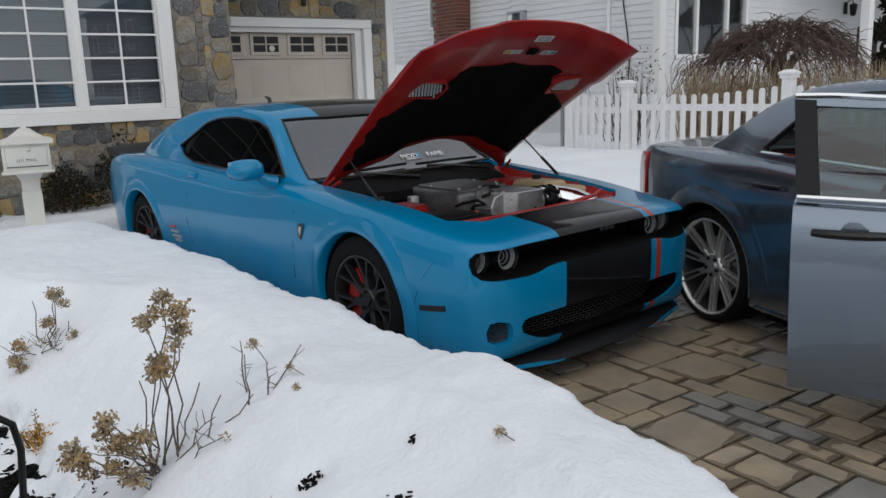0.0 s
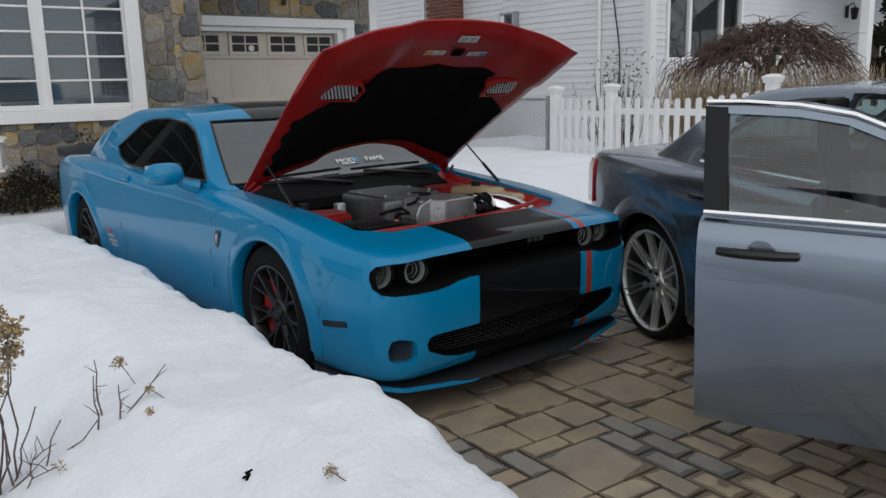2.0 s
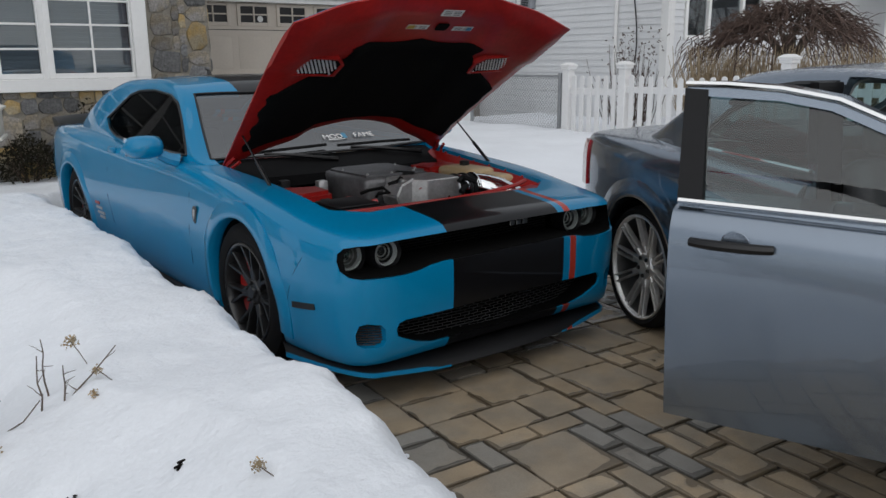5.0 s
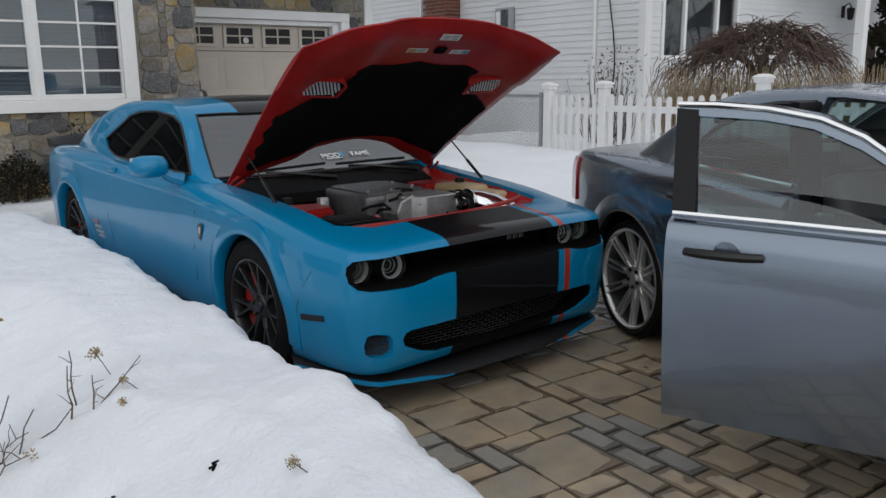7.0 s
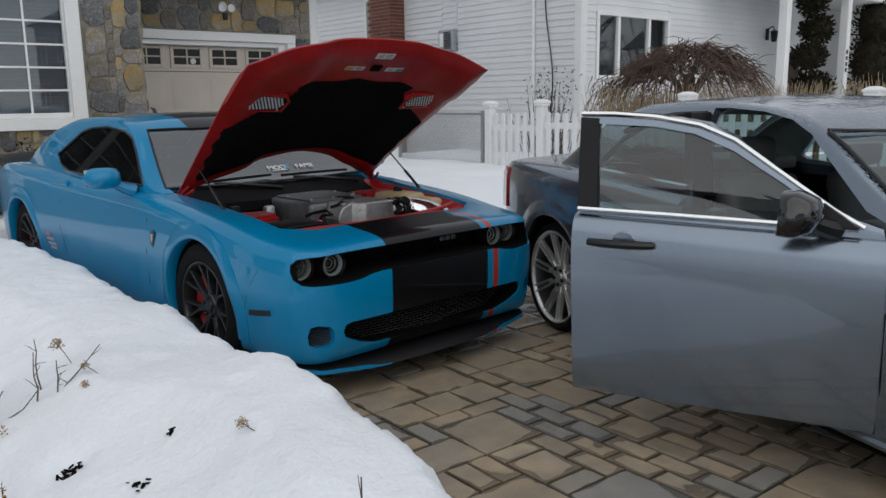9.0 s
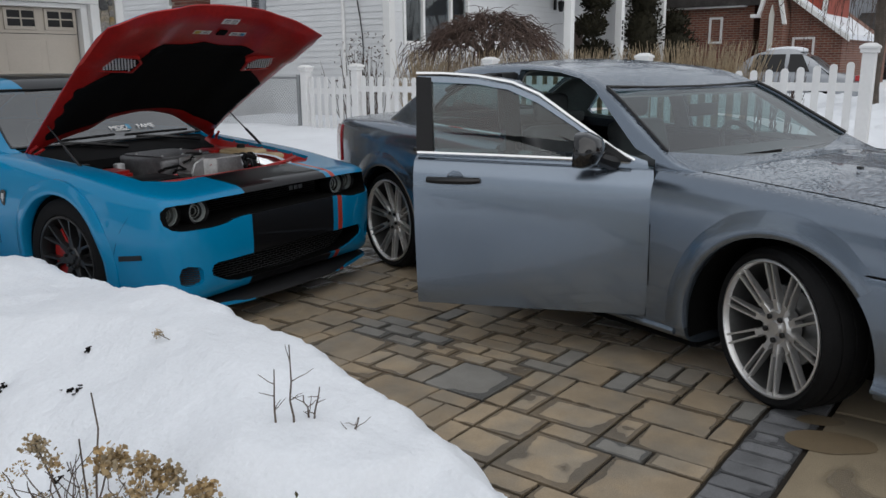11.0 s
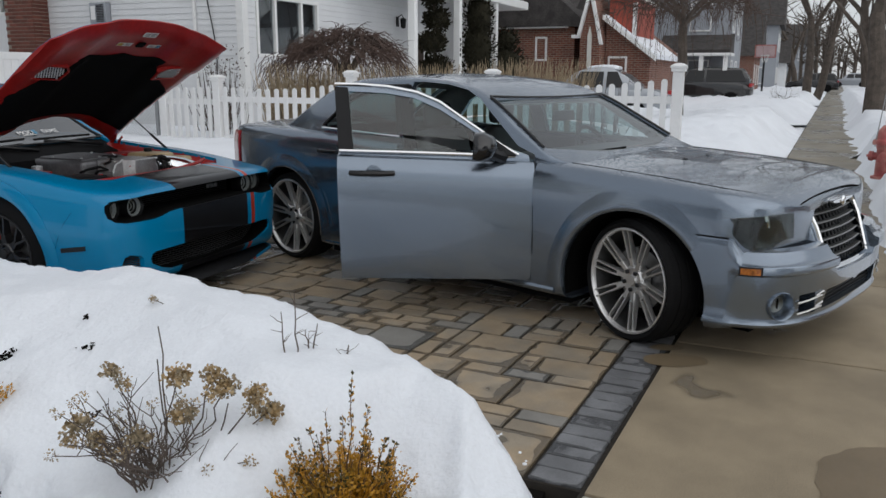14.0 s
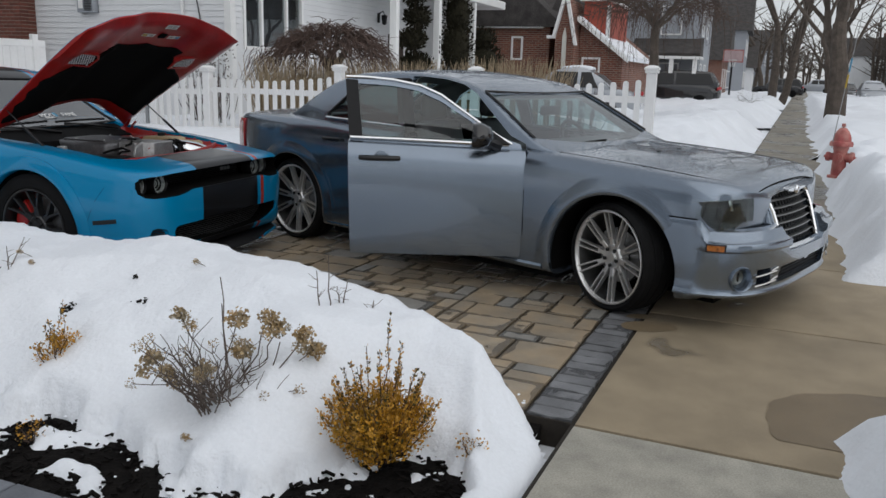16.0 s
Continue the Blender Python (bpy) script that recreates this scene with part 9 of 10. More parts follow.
def umbrella_tree(x, y, top, reach, seed):
    """A grafted weeping tree: a slim trunk, arching limbs, long hanging twigs."""
    r = random.Random(seed)
    tr = thing("weeping_tree", "leafless weeping tree trailing long thin twigs", "tree")
    bm = bmesh.new()
    tube(bm, bend(r, (x, y, -0.1), (x, y, top - 0.55), 0.0, 0.04, 6), [0.14, 0.13, 0.12, 0.115, 0.11, 0.105, 0.09], 8)
    part("trunk", bm, M_BARK, tr)
    twigs = bmesh.new()
    for k in range(22):
        a = k * 2.4 + r.uniform(-0.3, 0.3)
        far = reach * r.uniform(0.55, 1.0)
        c, sn = math.cos(a), math.sin(a)
        pts = []
        for j in range(8):
            t = j / 7
            arch = top - 0.75 + 0.72 * math.sin(min(1.0, t * 1.25) * math.pi / 2) - 0.75 * max(0.0, t - 0.55) ** 1.6 * 2
            pts.append(Vector((x + c * far * t + r.gauss(0, 0.03), y + sn * far * t + r.gauss(0, 0.03), arch + r.gauss(0, 0.03))))
        bm = bmesh.new()
        tube(bm, pts, [0.032, 0.027, 0.022, 0.018, 0.014, 0.011, 0.009, 0.006], 5)
        part("limb", bm, M_BARK, tr)
        for j in range(13):
            i = r.randrange(2, 8)
            p = pts[i] + Vector((r.gauss(0, 0.06), r.gauss(0, 0.06), r.uniform(-0.04, 0.06)))
            out = r.uniform(0.05, 0.38)
            q = p + Vector((c * out + r.gauss(0, 0.16), sn * out + r.gauss(0, 0.16), r.uniform(-0.05, 0.12)))
            drop = r.uniform(0.10, 0.55) if r.random() < 0.8 else r.uniform(0.6, 1.7)
            e = q + Vector((c * 0.10 + r.gauss(0, 0.12), sn * 0.10 + r.gauss(0, 0.12), -min(drop, q.z - 0.5)))
            m = q.lerp(e, 0.5) + Vector((c * 0.06 + r.gauss(0, 0.05), sn * 0.06 + r.gauss(0, 0.05), 0.04))
            tube(twigs, [p, q, m, e], [0.009, 0.008, 0.006, 0.003], 3, caps=False)
            for g in range(2):
                w = q.lerp(e, r.uniform(0.1, 0.8))
                tube(twigs, [w, w + Vector((r.gauss(0, 0.10), r.gauss(0, 0.10), -r.uniform(0.05, 0.3)))], [0.005, 0.0025], 3, caps=False)
    part("twig_curtain", twigs, M_TWIG, tr, "long thin hanging twigs", 180)
    return tr


umbrella_tree(15.2, -1.95, 3.35, 1.75, 4)
bare_tree("dormant_bush", "small bare bush beside the pavement", 30, -4.0, 1.5, 0.03, 15, 4, spread=1.0)

# basketball hoop
hoop = thing("basketball_hoop", "basketball hoop on a dark pole in the yard", "basketball hoop")
bm = bmesh.new()
rod(bm, (50, -2.38, 0.0), (50, -2.38, 2.9), 0.06)
part("pole", bm, M_BLACK, hoop)
bm = bmesh.new()
box(bm, 49.88, 49.92, -3.0, -1.85, 2.60, 3.35, 0.02, 1)
part("backboard", bm, M_BACKBOARD, hoop, "faded pink backboard")
bm = bmesh.new()
for z0, z1, y0, y1 in ((3.30, 3.36, -3.02, -1.83), (2.58, 2.64, -3.02, -1.83), (2.6, 3.35, -3.03, -2.97), (2.6, 3.35, -1.88, -1.82)):
    box(bm, 49.86, 49.885, y0, y1, z0, z1)
part("frame", bm, M_HYDRANT, hoop)
bm = bmesh.new()
tube(bm, [(49.6 + 0.23 * math.cos(k * math.pi / 8), -2.42 + 0.23 * math.sin(k * math.pi / 8), 2.72) for k in range(17)], 0.02, 5)
for k in range(8):
    tube(bm, [(49.6 + 0.23 * math.cos(k * math.pi / 4), -2.42 + 0.23 * math.sin(k * math.pi / 4), 2.72), (49.6 + 0.13 * math.cos(k * math.pi / 4 + 0.3), -2.42 + 0.13 * math.sin(k * math.pi / 4 + 0.3), 2.3)], 0.012, 4)
part("rim_and_net", bm, M_LABEL, hoop)


# ---- parked cars along the block ----
def parked(m, paint, label, tall=1.45, snow=False, length=4.6, boxy=0.0, tail=True):
    """A parked car, front towards -y: body, glass house, wheels, lamps."""
    car = thing("parked_car", label, "car", m, "parked cars")
    w = spline([(0, 0.55), (0.12, 0.80), (0.5, 0.90), (length - 0.5, 0.90), (length - 0.1, 0.80), (length, 0.6)])
    belt = 0.62 * tall
    t = spline([(0, belt * 0.6), (0.15, belt * 0.78), (1.0, belt * 0.95), (1.4, belt), (length - 0.6, belt * 1.02), (length, belt * 0.82)])

    def half(y):
        ww, tt = w(y), t(y)
        return [(0.0, 0.22)] + rounded([(ww * 0.9, 0.22), (ww * 0.98, 0.35), (ww, 0.55), (ww * 0.97, tt - 0.06), (ww * 0.88, tt)], 2) + [(0.0, tt + 0.02)]
    wells = [cylinder_x(min(s * 0.6, s * 1.2), max(s * 0.6, s * 1.2), y, 0.34, 0.37, 24) for y in (0.85, length - 0.95) for s in (-1, 1)]
    part("body", carve(hull(steps([0, 0.12, 0.5, 1.0, 1.4, 2.5, length - 0.6, length - 0.1, length], 2), half), wells), paint, car)
    a, b = 1.15, length - (0.15 if boxy else 0.75)
    gt = spline([(a, belt), (a + 0.75, tall * 0.95), (a + 1.3, tall), (b - 0.9 + 0.5 * boxy, tall * 0.98), (b, belt * (1.0 + 0.15 * boxy))])

    def g(y):
        tt = gt(y)
        ww = 0.86 - (tt - belt) * 0.42
        return [(0.0, belt - 0.1)] + rounded([(0.86, belt - 0.1), (0.85, belt), (ww + 0.04, tt - 0.05), (ww - 0.05, tt)], 2) + [(0.0, tt + 0.015)]
    bm = hull(steps([a, a + 0.4, a + 0.75, a + 1.3, b - 0.9 + 0.5 * boxy, b], 2), g)
    part("roof", bm, paint, car)
    for s in (-1, 1):
        for y0, y1 in ((a + 0.75, a + 1.45), (a + 1.55, b - 0.75 + 0.35 * boxy)):
            bm = bmesh.new()
            z0, z1 = belt + 0.05, tall - 0.12
            skin(bm, [[Vector((s * (0.86 - max(0, z - belt) * 0.40 + o), y, z)) for y, z in ((y0 - 0.25 if y0 < a + 1 else y0, z0), (y0, z1), (y1, z1), (y1 + (0.0 if y0 < a + 1 else 0.25), z0))] for o in (-0.02, 0.012)])
            part("side_window", bm, M_SATIN, car)
    bm = bmesh.new()
    skin(bm, [[Vector((x, y + o, gt(y) + 0.012 + o)) for x, y in ((-0.62, a + 0.12), (0.62, a + 0.12), (0.5, a + 0.70), (-0.5, a + 0.70))] for o in (-0.02, 0.004)])
    part("windshield", bm, M_SATIN, car)
    bm = bmesh.new()
    y1, y0 = b - 0.12, b - 0.55 + 0.25 * boxy
    skin(bm, [[Vector((x, y, gt(y) + 0.012 + o)) for x, y in ((-0.55, y0), (0.55, y0), (0.62, y1), (-0.62, y1))] for o in (-0.02, 0.004)])
    part("rear_window", bm, M_SATIN, car)
    for y in (0.85, length - 0.95):
        for s in (-1, 1):
            bm = bmesh.new()
            spin(bm, [(s * 0.90, 0.0), (s * 0.905, 0.19), (s * 0.88, 0.21), (s * 0.90, 0.23), (s * 0.89, 0.33), (s * 0.70, 0.335)], (0, y, 0.34), "x", 20)
            part("wheel", bm, M_RUBBER, car)
    for s in (-1, 1):
        bm = bmesh.new()
        box(bm, s * 0.74 - 0.12, s * 0.74 + 0.12, length - 0.16, length - 0.02, belt * 0.82, belt * 0.96, 0.02, 2)
        part("tail_light", bm, M_TAILRED, car)
        bm = bmesh.new()
        box(bm, s * 0.62 - 0.15, s * 0.62 + 0.15, 0.04, 0.2, belt * 0.62, belt * 0.74, 0.02, 2)
        part("headlight", bm, M_CHROME, car)
    if snow:
        bm = bmesh.new()
        rows = []
        for k in range(9):
            y = a + 0.9 + (b - a - 1.7) * k / 8
            rows.append([Vector((x, y, gt(y) + h + 0.02 * lump(x, y, 3, 2))) for x, h in ((-0.52, 0.0), (-0.45, 0.07), (-0.15, 0.09), (0.15, 0.085), (0.45, 0.07), (0.52, 0.0))])
        skin(bm, rows)
        ob = part("snow_cap", bm, M_SNOW, car, "snow left on the roof", 180)
    return car


def turned(x, y, a):
    return Matrix.Translation((x, y, 0.05)) @ Matrix.Rotation(radians(a), 4, "Z")


parked(turned(37.2, 2.3, 180), M_FARCAR, "black sport utility car parked in a driveway", 1.82, boxy=1.0, length=4.8)
parked(turned(20.6, 3.5, 182), M_FARCAR2, "parked crossover with snow on its roof behind the fence", 1.66, snow=True, length=4.5)
parked(turned(80, -3.3, 178), M_FARCAR, "dark pickup-sized car parked in a drive", 1.75, boxy=1.0)
parked(turned(125, -8.9, 178), M_FARCAR2, "silver van parked in a drive", 1.9, boxy=1.0)
parked(turned(62, -12.0, -90), M_FARCAR2, "silver car parked along the street", 1.6, snow=True)
parked(turned(68, -10.6, -90), M_FARCAR, "dark car parked along the street", 1.5)
parked(turned(82, -11.5, -90), M_FARCAR2, "pale car parked along the street", 1.5)


# ---- houses along the block ----
def brick_house():
    h = thing("brick_house", "red brick cottage with steep gable and snowy roof", "house")

    def bricks(bm_name, polys):
        bm = bmesh.new()
        for poly, ax, a, b in polys:
            prism(bm, poly, ax, a, b)
        return part(bm_name, bm, M_BRICKWALL, h)
    bricks("wall", [([(2.9, -0.1), (9.5, -0.1), (9.5, 3.2), (2.9, 3.2)], "x", 24.2, 34)])
    bricks("gable_wall", [([(1.84, -0.1), (2.52, -0.1), (2.52, 2.85), (2.18, 4.1), (1.84, 2.75)], "x", 23.5, 26)])
    bricks("wing_wall", [([(0.28, -0.1), (1.83, -0.1), (1.83, 3.35), (0.28, 2.15)], "x", 24.4, 34)])
    bm = bmesh.new()
    prism(bm, [(2.5, 3.15), (2.5, 3.3), (6.2, 6.6), (9.9, 3.3), (9.9, 3.15)], "x", 23.9, 34.4)
    part("roof", bm, M_SHINGLE, h, "dark shingle roof")
    bm = bmesh.new()
    prism(bm, [(24.1, 3.18), (29, 6.4), (34, 3.18)], "y", 3.1, 9.4)
    part("roof", bm, M_SHINGLE, h)
    bm = bmesh.new()
    box(bm, 23.95, 24.12, 3.1, 6.6, 3.10, 3.24, 0.02, 1)
    part("gutter", bm, M_WHITE, h)
    bm = bmesh.new()
    prism(bm, [(2.50, 2.80), (2.60, 2.80), (2.23, 4.30), (2.13, 4.30), (1.72, 2.5), (1.82, 2.5), (2.18, 4.05)], "x", 23.32, 23.5)
    box(bm, 23.35, 23.6, 2.5, 2.8, 2.72, 2.83, 0.01, 1)
    part("rake_board", bm, M_WHITE, h, "white rake boards")
    bm = bmesh.new()
    prism(bm, [(2.11, 1.5), (2.25, 1.5), (2.25, 2.8), (2.18, 3.1), (2.11, 2.8)], "x", 23.42, 23.5)
    part("niche", bm, M_MAILBOX, h, "tall arched pale niche")
    bm = bmesh.new()
    prism(bm, [(1.86, 3.38), (1.86, 3.55), (0.1, 2.20), (0.1, 2.03)], "x", 24.2, 30)
    part("snow_roof", bm, M_SNOW, h, "snow on the low roof")
    bm = bmesh.new()
    prism(bm, [(1.90, 3.36), (1.90, 3.52), (0.05, 2.12), (0.05, 1.96)], "x", 24.05, 24.2)
    part("eave_board", bm, M_WHITE, h)
    bm = bmesh.new()
    box(bm, 24.9, 29, 0.95, 1.85, 2.3, 4.15)
    part("dormer", bm, M_REDCLAD, h, "red clapboard dormer")
    bm = bmesh.new()
    prism(bm, [(0.80, 4.1), (0.80, 4.2), (1.4, 4.8), (2.0, 4.2), (2.0, 4.1)], "x", 24.75, 29)
    box(bm, 24.82, 24.9, 0.88, 1.02, 2.5, 3.95)
    part("dormer_trim", bm, M_WHITE, h)
    for y0, y1, z0, z1, x in ((3.95, 4.25, 2.05, 2.75, 24.2), (1.13, 1.66, 1.10, 2.06, 24.4)):
        sash_window(h, y0, y1, x, z0, z1, (), "dark window with white frame", "x", -1)


def brick_wall_material():
    m = bpy.data.materials.new("brick_wall")
    m.use_nodes = True
    n, l = m.node_tree.nodes, m.node_tree.links
    co, mp, br = n.new("ShaderNodeTexCoord"), n.new("ShaderNodeMapping"), n.new("ShaderNodeTexBrick")
    mp.inputs["Rotation"].default_value = (radians(90), 0, radians(90))
    sep, com = n.new("ShaderNodeSeparateXYZ"), n.new("ShaderNodeCombineXYZ")
    add = n.new("ShaderNodeMath")
    l.new(co.outputs["Object"], sep.inputs[0])
    l.new(sep.outputs[0], add.inputs[0])
    l.new(sep.outputs[1], add.inputs[1])
    l.new(add.outputs[0], com.inputs[0])
    l.new(sep.outputs[2], com.inputs[1])
    l.new(com.outputs[0], br.inputs["Vector"])
    br.inputs["Color1"].default_value, br.inputs["Color2"].default_value, br.inputs["Mortar"].default_value = (0.22, 0.075, 0.045, 1), (0.13, 0.042, 0.03, 1), (0.26, 0.21, 0.17, 1)
    br.inputs["Scale"].default_value = 1.0
    br.inputs["Brick Width"].default_value, br.inputs["Row Height"].default_value, br.inputs["Mortar Size"].default_value = 0.22, 0.075, 0.010
    l.new(br.outputs["Color"], n["Principled BSDF"].inputs["Base Color"])
    n["Principled BSDF"].inputs["Roughness"].default_value = 0.85
    return m


M_BRICKWALL = brick_wall_material()
brick_house()


def plain_house(x, y, w, d, wall, roof, storeys, clad, label, roofmat=None, porch=False):
    """A house further down the block: walls, roof, windows on the two sides that show."""
    h = thing("far_house", label, "house", None, "houses down the block")
    top = 2.9 * storeys
    bm = bmesh.new()
    box(bm, x, x + w, y, y + d, -0.1, top)
    part("wall", bm, clad, h)
    bm = bmesh.new()
    prism(bm, [(x - 0.4, top - 0.05), (x + w / 2, top + roof), (x + w + 0.4, top - 0.05)], "y", y - 0.4, y + d + 0.4)
    part("roof", bm, roofmat or M_SHINGLE, h)
    bm = bmesh.new()
    box(bm, x + w * 0.7, x + w * 0.7 + 0.6, y + d * 0.4, y + d * 0.4 + 0.6, top, top + roof + 0.9)
    part("chimney", bm, M_BRICK, h)
    for s in range(storeys):
        for k in range(max(1, int(d / 3))):
            yy = y + 1.0 + k * 3
            sash_window(h, yy, yy + 0.9, x, 0.9 + s * 2.8, 2.2 + s * 2.8, (), "dark window", "x", -1)
        for k in range(max(1, int(w / 3))):
            xx = x + 1.0 + k * 3
            sash_window(h, xx, xx + 1.0, y, 0.9 + s * 2.8, 2.2 + s * 2.8, (), "dark window", "y", -1)
    if porch:
        bm = bmesh.new()
        prism(bm, [(x - 2.0, 2.55), (x - 2.0, 2.7), (x + 0.1, 3.5), (x + 0.1, 2.55)], "y", y - 0.2, y + 3.2)
        part("porch_roof", bm, M_SHINGLE, h)
        bm = bmesh.new()
        box(bm, x - 2.05, x + 0.05, y - 0.25, y + 3.25, 2.42, 2.55)
        part("porch_beam", bm, M_WHITE, h)
        for yy in (y, y + 1.1, y + 3.0):
            bm = bmesh.new()
            box(bm, x - 1.95, x - 1.75, yy - 0.1, yy + 0.1, 0, 2.5)
            part("column", bm, M_WHITE, h)
    return h


plain_house(38.5, -1.2, 8, 9, 0, 3.0, 2, M_CLAD, "pale grey two-storey house with white porch", porch=True)
plain_house(56, -1.5, 9, 10, 0, 3.2, 1, M_BRICKWALL, "low brick house with dark roof")
plain_house(72, -2.5, 9, 10, 0, 3.0, 2, M_CLAD, "grey two-storey house down the block")
plain_house(90, -3.0, 9, 10, 0, 3.0, 1, M_SIDING, "white single-storey house down the block")
plain_house(120, -6, 10, 12, 0, 3.0, 2, M_CLAD, "distant grey house down the street")
plain_house(140, -27, 10, 12, 0, 3.0, 2, M_SIDING, "distant white house at the corner")
plain_house(95, -27, 9, 6, 0, 2.0, 1, M_SIDING, "small white garage with gabled roof")
plain_house(112, -32, 10, 10, 0, 3.0, 2, M_CLAD, "distant grey house across the street")
plain_house(60, -32, 10, 9, 0, 3.0, 2, M_SIDING, "white house across the street")
plain_house(35, -33, 10, 9, 0, 3.0, 2, M_CLAD, "grey house across the street")
plain_house(10, -33, 11, 9, 0, 3.0, 2, M_BRICKWALL, "brick house across the street")
plain_house(-14, -33, 11, 9, 0, 3.0, 2, M_SIDING, "white house across the street")
plain_house(-30, 6, 11, 9, 0, 3.0, 2, M_CLAD, "grey house next door")

# far woods
r = random.Random(90)
bm = bmesh.new()
for k in range(420):
    x = r.uniform(95, 190)
    y = r.uniform(-70, 60)
    if -14 < y + x * 0.034 < -4 and x < 150:
        continue
    hgt = r.uniform(6, 11)
    base = Vector((x, y, 0))
    tube(bm, [base, base + Vector((r.gauss(0, 0.3), r.gauss(0, 0.3), hgt * 0.55)), base + Vector((r.gauss(0, 0.6), r.gauss(0, 0.6), hgt))], [0.28, 0.18, 0.05], 4, caps=False)
    for j in range(16):
        z = hgt * r.uniform(0.3, 0.95)
        p = base + Vector((0, 0, z))
        e = p + Vector((r.gauss(0, 1.6), r.gauss(0, 1.6), r.uniform(0.6, 2.4)))
        tube(bm, [p, e], [0.10, 0.03], 3, caps=False)
        tube(bm, [p.lerp(e, 0.5), p.lerp(e, 0.5) + Vector((r.gauss(0, 0.9), r.gauss(0, 0.9), r.uniform(0.3, 1.2)))], [0.05, 0.02], 3, caps=False)
solid("far_woods", bm, M_BARK, "bare grey trees far down the street", "trees", "stuff", 180)

# ---- pieces: pavers, border bricks, wall stones, chimney bricks ----
def tile_mesh(name, w, l, h, bevel, material, rough=0.0, seed=0):
    """A bevelled flat piece with its top at z = 0, cheap and a little uneven."""
    r = random.Random(seed)
    bm = bmesh.new()
    pts = [(-w / 2, -l / 2), (w / 2, -l / 2), (w / 2, l / 2), (-w / 2, l / 2)]
    pts = [(x + r.uniform(-rough, rough), y + r.uniform(-rough, rough)) for x, y in pts]
    rows = [[Vector((x * fx, y * fy, z)) for x, y in pts] for fx, fy, z in ((1, 1, -h), (1, 1, -bevel), (1 - 0.6 * bevel / w, 1 - 0.6 * bevel / l, -bevel * 0.3), (1 - 2 * bevel / w, 1 - 2 * bevel / l, 0.0))]
    skin(bm, rows)
    me = bpy.data.meshes.new(name)
    bmesh.ops.recalc_face_normals(bm, faces=bm.faces)
    bm.to_mesh(me)
    bm.free()
    for f in me.polygons:
        f.use_smooth = False
    me.materials.append(material)
    return me


rng = random.Random(4)
UNIT, NXU, NYU = 0.1155, 38, 84
taken = np.zeros((NXU, NYU), bool)
SIZES = [(3, 2), (2, 3), (3, 3), (2, 2), (2, 1), (2, 1), (1, 2), (1, 2), (3, 2), (2, 2), (3, 3)]
pool = {}
loose_rows = []
count = 0
for j in range(NYU):
    for i in range(NXU):
        if taken[i, j]:
            continue
        options = SIZES[:]
        rng.shuffle(options)
        for w, l in options + [(2, 1), (1, 2), (1, 1)]:
            if i + w <= NXU and j + l <= NYU and not taken[i:i + w, j:j + l].any():
                break
        taken[i:i + w, j:j + l] = True
        cx, cy = 0.06 + (i + w / 2) * UNIT, 0.225 + (j + l / 2) * UNIT
        key = (w, l, rng.randrange(3))
        if key not in pool:
            pool[key] = tile_mesh("paver", w * UNIT - 0.0135, l * UNIT - 0.0135, 0.05, 0.004, M_PAVER, 0.003, hash(key) % 1000)
        if count >= 300:
            if cy < 7.0:
                loose_rows.append((cx, cy, key))
        else:
            ob = new("paver", pool[key])
            ob.parent = driveway
            ob.matrix_local = Matrix.Translation((cx, cy, rng.uniform(-0.002, 0.002))) @ Matrix.Rotation(rng.uniform(-0.006, 0.006), 4, "X") @ Matrix.Rotation(rng.uniform(-0.006, 0.006), 4, "Y")
            count += 1
bm = bmesh.new()
for cx, cy, key in loose_rows:
    piece = pool[key].copy()
    piece.transform(Matrix.Translation((cx, cy, 0)))
    bm.from_mesh(piece)
    bpy.data.meshes.remove(piece)
rest = part("pavers", bm, M_PAVER, driveway)
tagged(rest, kind="stuff")
pool = [tile_mesh("border_brick", 0.098, 0.205, 0.05, 0.006, M_BORDER, 0.002, k) for k in range(4)]
for k in range(44):
    ob = new("border_brick", pool[k % 4])
    ob.parent = driveway
    ob.matrix_local = Matrix.Translation((0.11 + k * 0.104, 0.113, rng.uniform(-0.002, 0.002)))

# walk beside the bed
walkway = thing("front_walk", "grey paver front walk beside the mulch bed", "walk", Matrix.Identity(4), kind="structure")
bm = bmesh.new()
box(bm, -4.3, -2.99, -3.74, 5.5, -0.3, -0.03)
part("bedding", bm, M_JOINT, walkway)
pool = [tile_mesh("walk_paver", 0.31, 0.205, 0.05, 0.006, M_WALK, 0.002, k) for k in range(4)]
for i in range(4):
    for j in range(20):
        ob = new("walk_paver", pool[(i + j) % 4])
        ob.parent = walkway
        ob.matrix_local = Matrix.Translation((-3.16 - i * 0.32, -3.6 + j * 0.215 + (0.1 if i % 2 else 0), 0.005 + rng.uniform(-0.002, 0.002)))


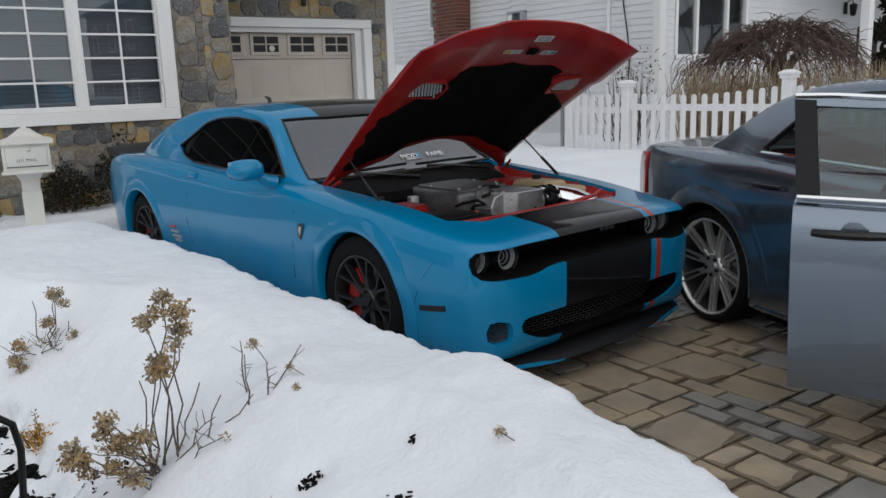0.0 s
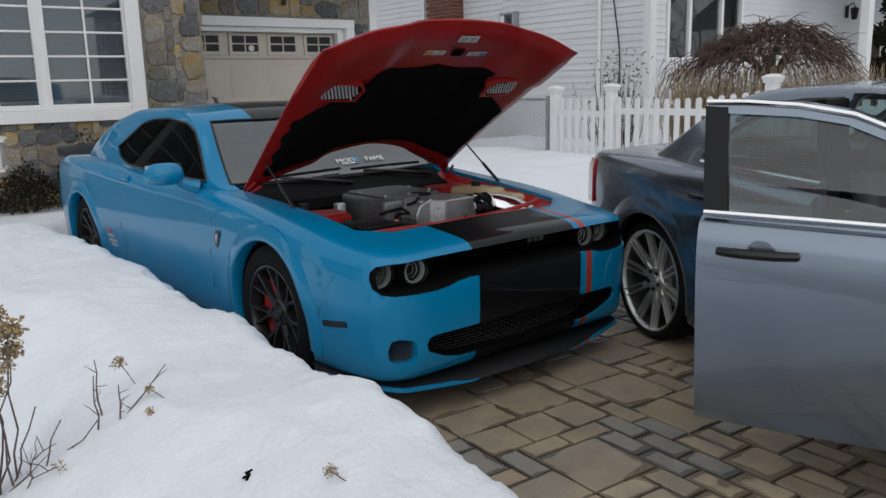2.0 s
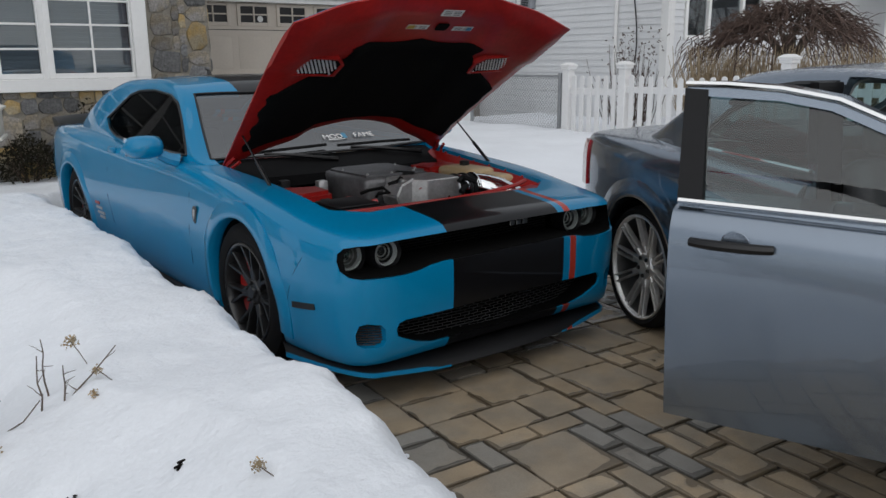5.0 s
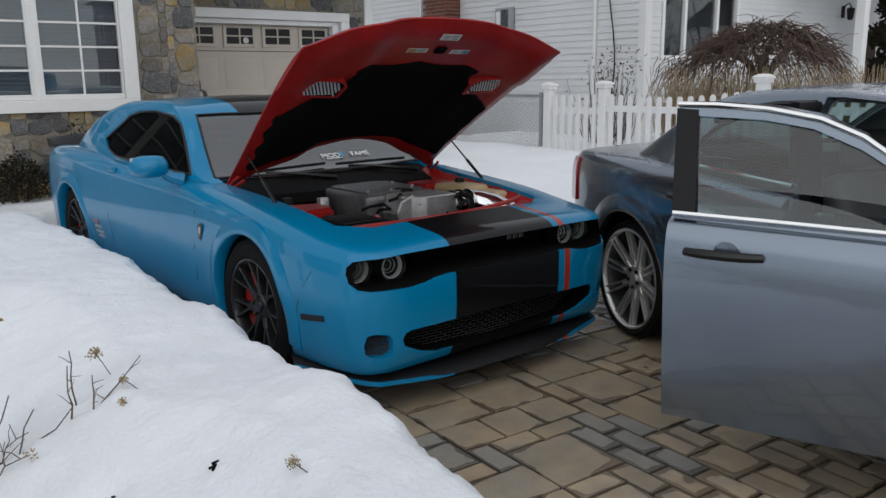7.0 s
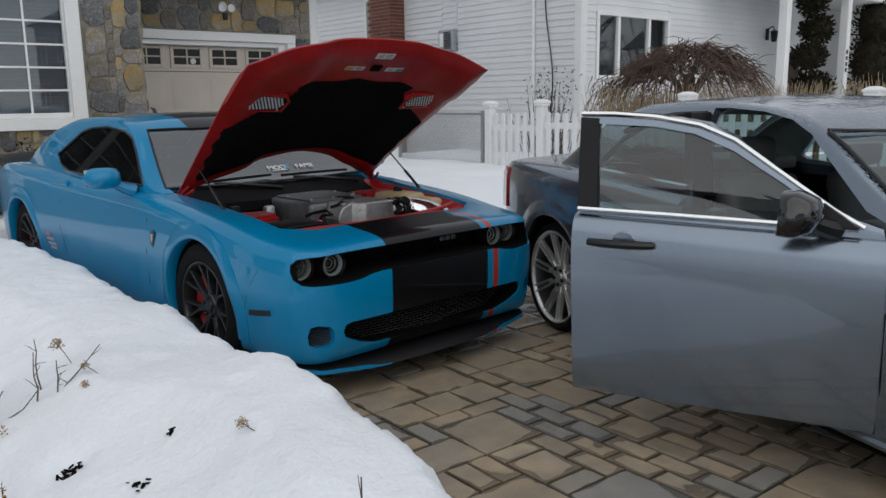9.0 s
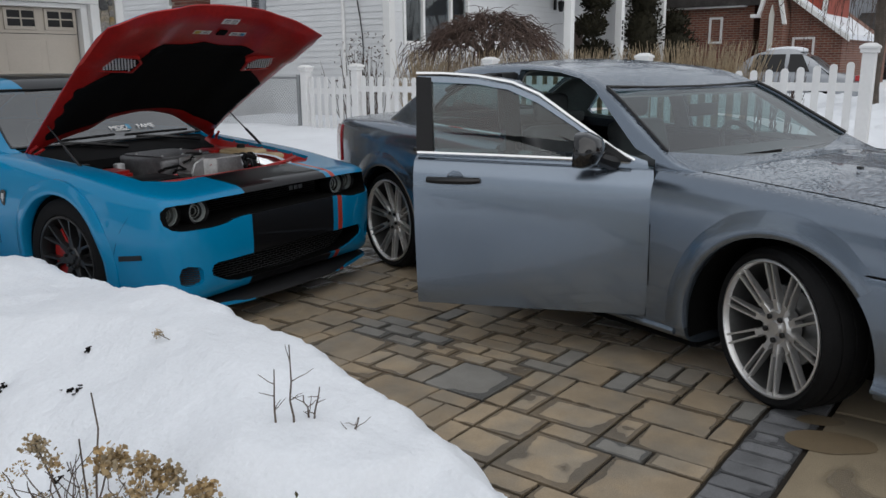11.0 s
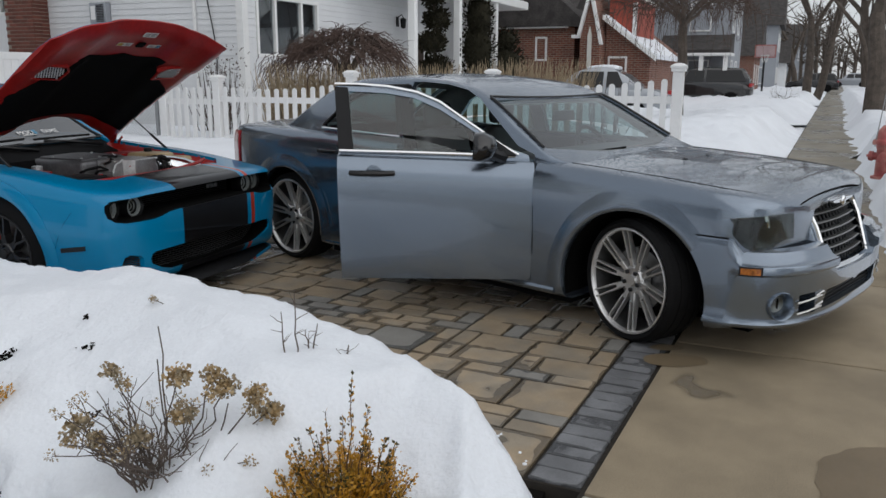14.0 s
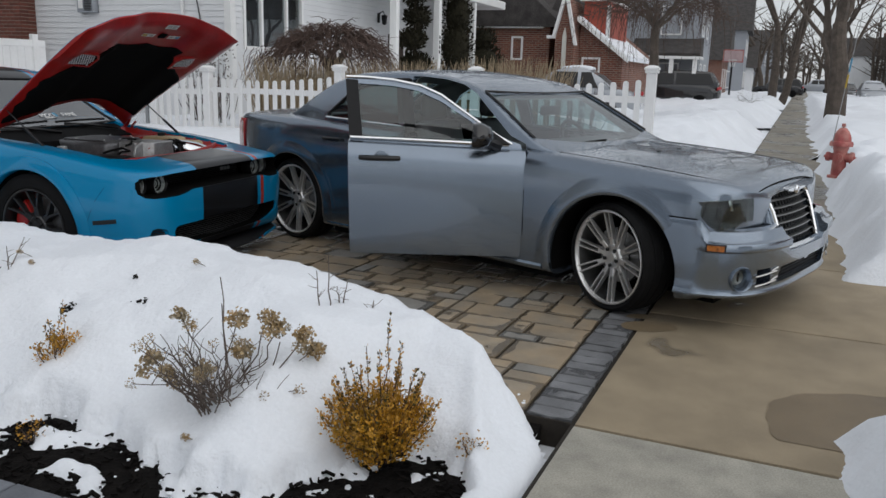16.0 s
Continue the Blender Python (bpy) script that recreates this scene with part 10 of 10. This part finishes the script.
def stone_mesh(w, h, d, seed, material):
    """A rough field stone: an uneven many-sided face that bulges out towards -y."""
    r = random.Random(seed)
    n = 9
    base = []
    for k in range(n):
        a = 2 * math.pi * (k + r.uniform(-0.25, 0.25)) / n
        c, s = math.cos(a), math.sin(a)
        f = 1 / max(abs(c), abs(s)) ** 0.97
        base.append((0.5 * w * c * f * r.uniform(0.92, 1.02), 0.5 * h * s * f * r.uniform(0.92, 1.02)))
    bm = bmesh.new()
    rows = [[Vector((x * f, y + r.uniform(-0.004, 0.004), z * f)) for x, z in base] for f, y in ((1.0, 0.03), (0.99, -d * 0.6), (0.955, -d * 0.92), (0.6, -d))]
    skin(bm, rows)
    me = bpy.data.meshes.new("stone")
    bmesh.ops.recalc_face_normals(bm, faces=bm.faces)
    bm.to_mesh(me)
    bm.free()
    for f in me.polygons:
        f.use_smooth = True
    me.set_sharp_from_angle(angle=radians(40))
    me.materials.append(material)
    return me


def stone_wall(parent, x0, x1, z0, z1, place, seed, holes=()):
    """Fits stones of many sizes into a wall; place maps (along, up) to a pose."""
    r = random.Random(seed)
    cell = 0.085
    nx, nz = int((x1 - x0) / cell), int((z1 - z0) / cell)
    used = np.zeros((nx, nz), bool)
    for i in range(nx):
        for j in range(nz):
            x, z = x0 + (i + 0.5) * cell, z0 + (j + 0.5) * cell
            if any(a < x < b and c < z < d for a, b, c, d in holes):
                used[i, j] = True
    sizes = [(4, 3), (3, 4), (3, 3), (4, 4), (2, 3), (3, 2), (2, 2), (5, 3), (3, 2), (2, 4)]
    for j in range(nz):
        for i in range(nx):
            if used[i, j]:
                continue
            opts = sizes[:]
            r.shuffle(opts)
            for w, h in opts + [(2, 1), (1, 2), (1, 1)]:
                if i + w <= nx and j + h <= nz and not used[i:i + w, j:j + h].any():
                    break
            used[i:i + w, j:j + h] = True
            material = r.choices((M_STONE, M_STONE_G, M_STONE_Y), (0.5, 0.32, 0.18))[0]
            ob = new("stone", stone_mesh(w * cell - 0.003, h * cell - 0.003, r.uniform(0.012, 0.026), r.randrange(10 ** 6), material))
            ob.parent = parent
            ob.matrix_local = place(x0 + (i + w / 2) * cell, z0 + (j + h / 2) * cell) @ Matrix.Rotation(r.uniform(-0.08, 0.08), 4, "Y")


stone_wall(house_wall, -2.6, QUOIN_X + 0.02, 0.1, 3.2, lambda x, z: Matrix.Translation((x, WALL_Y, z)), 3, [(-4.3, 0.42, 1.17, 3.4)])
stone_wall(house_wall, QUOIN_X + 0.06, 4.48, 2.55, 3.4, lambda x, z: Matrix.Translation((x, GARAGE_Y, z)), 5)
stone_wall(house_wall, 4.19, 4.48, 0.1, 2.55, lambda x, z: Matrix.Translation((x, GARAGE_Y, z)), 6)
stone_wall(house_wall, WALL_Y, GARAGE_Y, 0.1, 3.3, lambda y, z: Matrix.Translation((QUOIN_X, y, z)) @ Matrix.Rotation(radians(90), 4, "Z"), 8)

brick_mesh = tile_mesh("brick", 0.205, 0.062, 0.03, 0.004, M_BRICK, 0.001, 1)
for row in range(46):
    z = 1.2 + row * 0.075
    for k in range(4):
        ob = new("brick", brick_mesh)
        ob.parent = chimney
        off = 0.105 if row % 2 else 0.0
        y = 10.28 + 0.105 + k * 0.215 - off
        if y > 11.1 or y < 10.3:
            y = min(11.02, max(10.38, y))
        ob.matrix_local = Matrix.Translation((NX - 0.386, y, z)) @ Matrix.Rotation(radians(-90), 4, "Y") @ Matrix.Rotation(radians(90), 4, "Z")
    for k in range(2):
        ob = new("brick", brick_mesh)
        ob.parent = chimney
        ob.matrix_local = Matrix.Translation((NX - 0.30 + k * 0.19, 10.275, z)) @ Matrix.Rotation(radians(90), 4, "X")
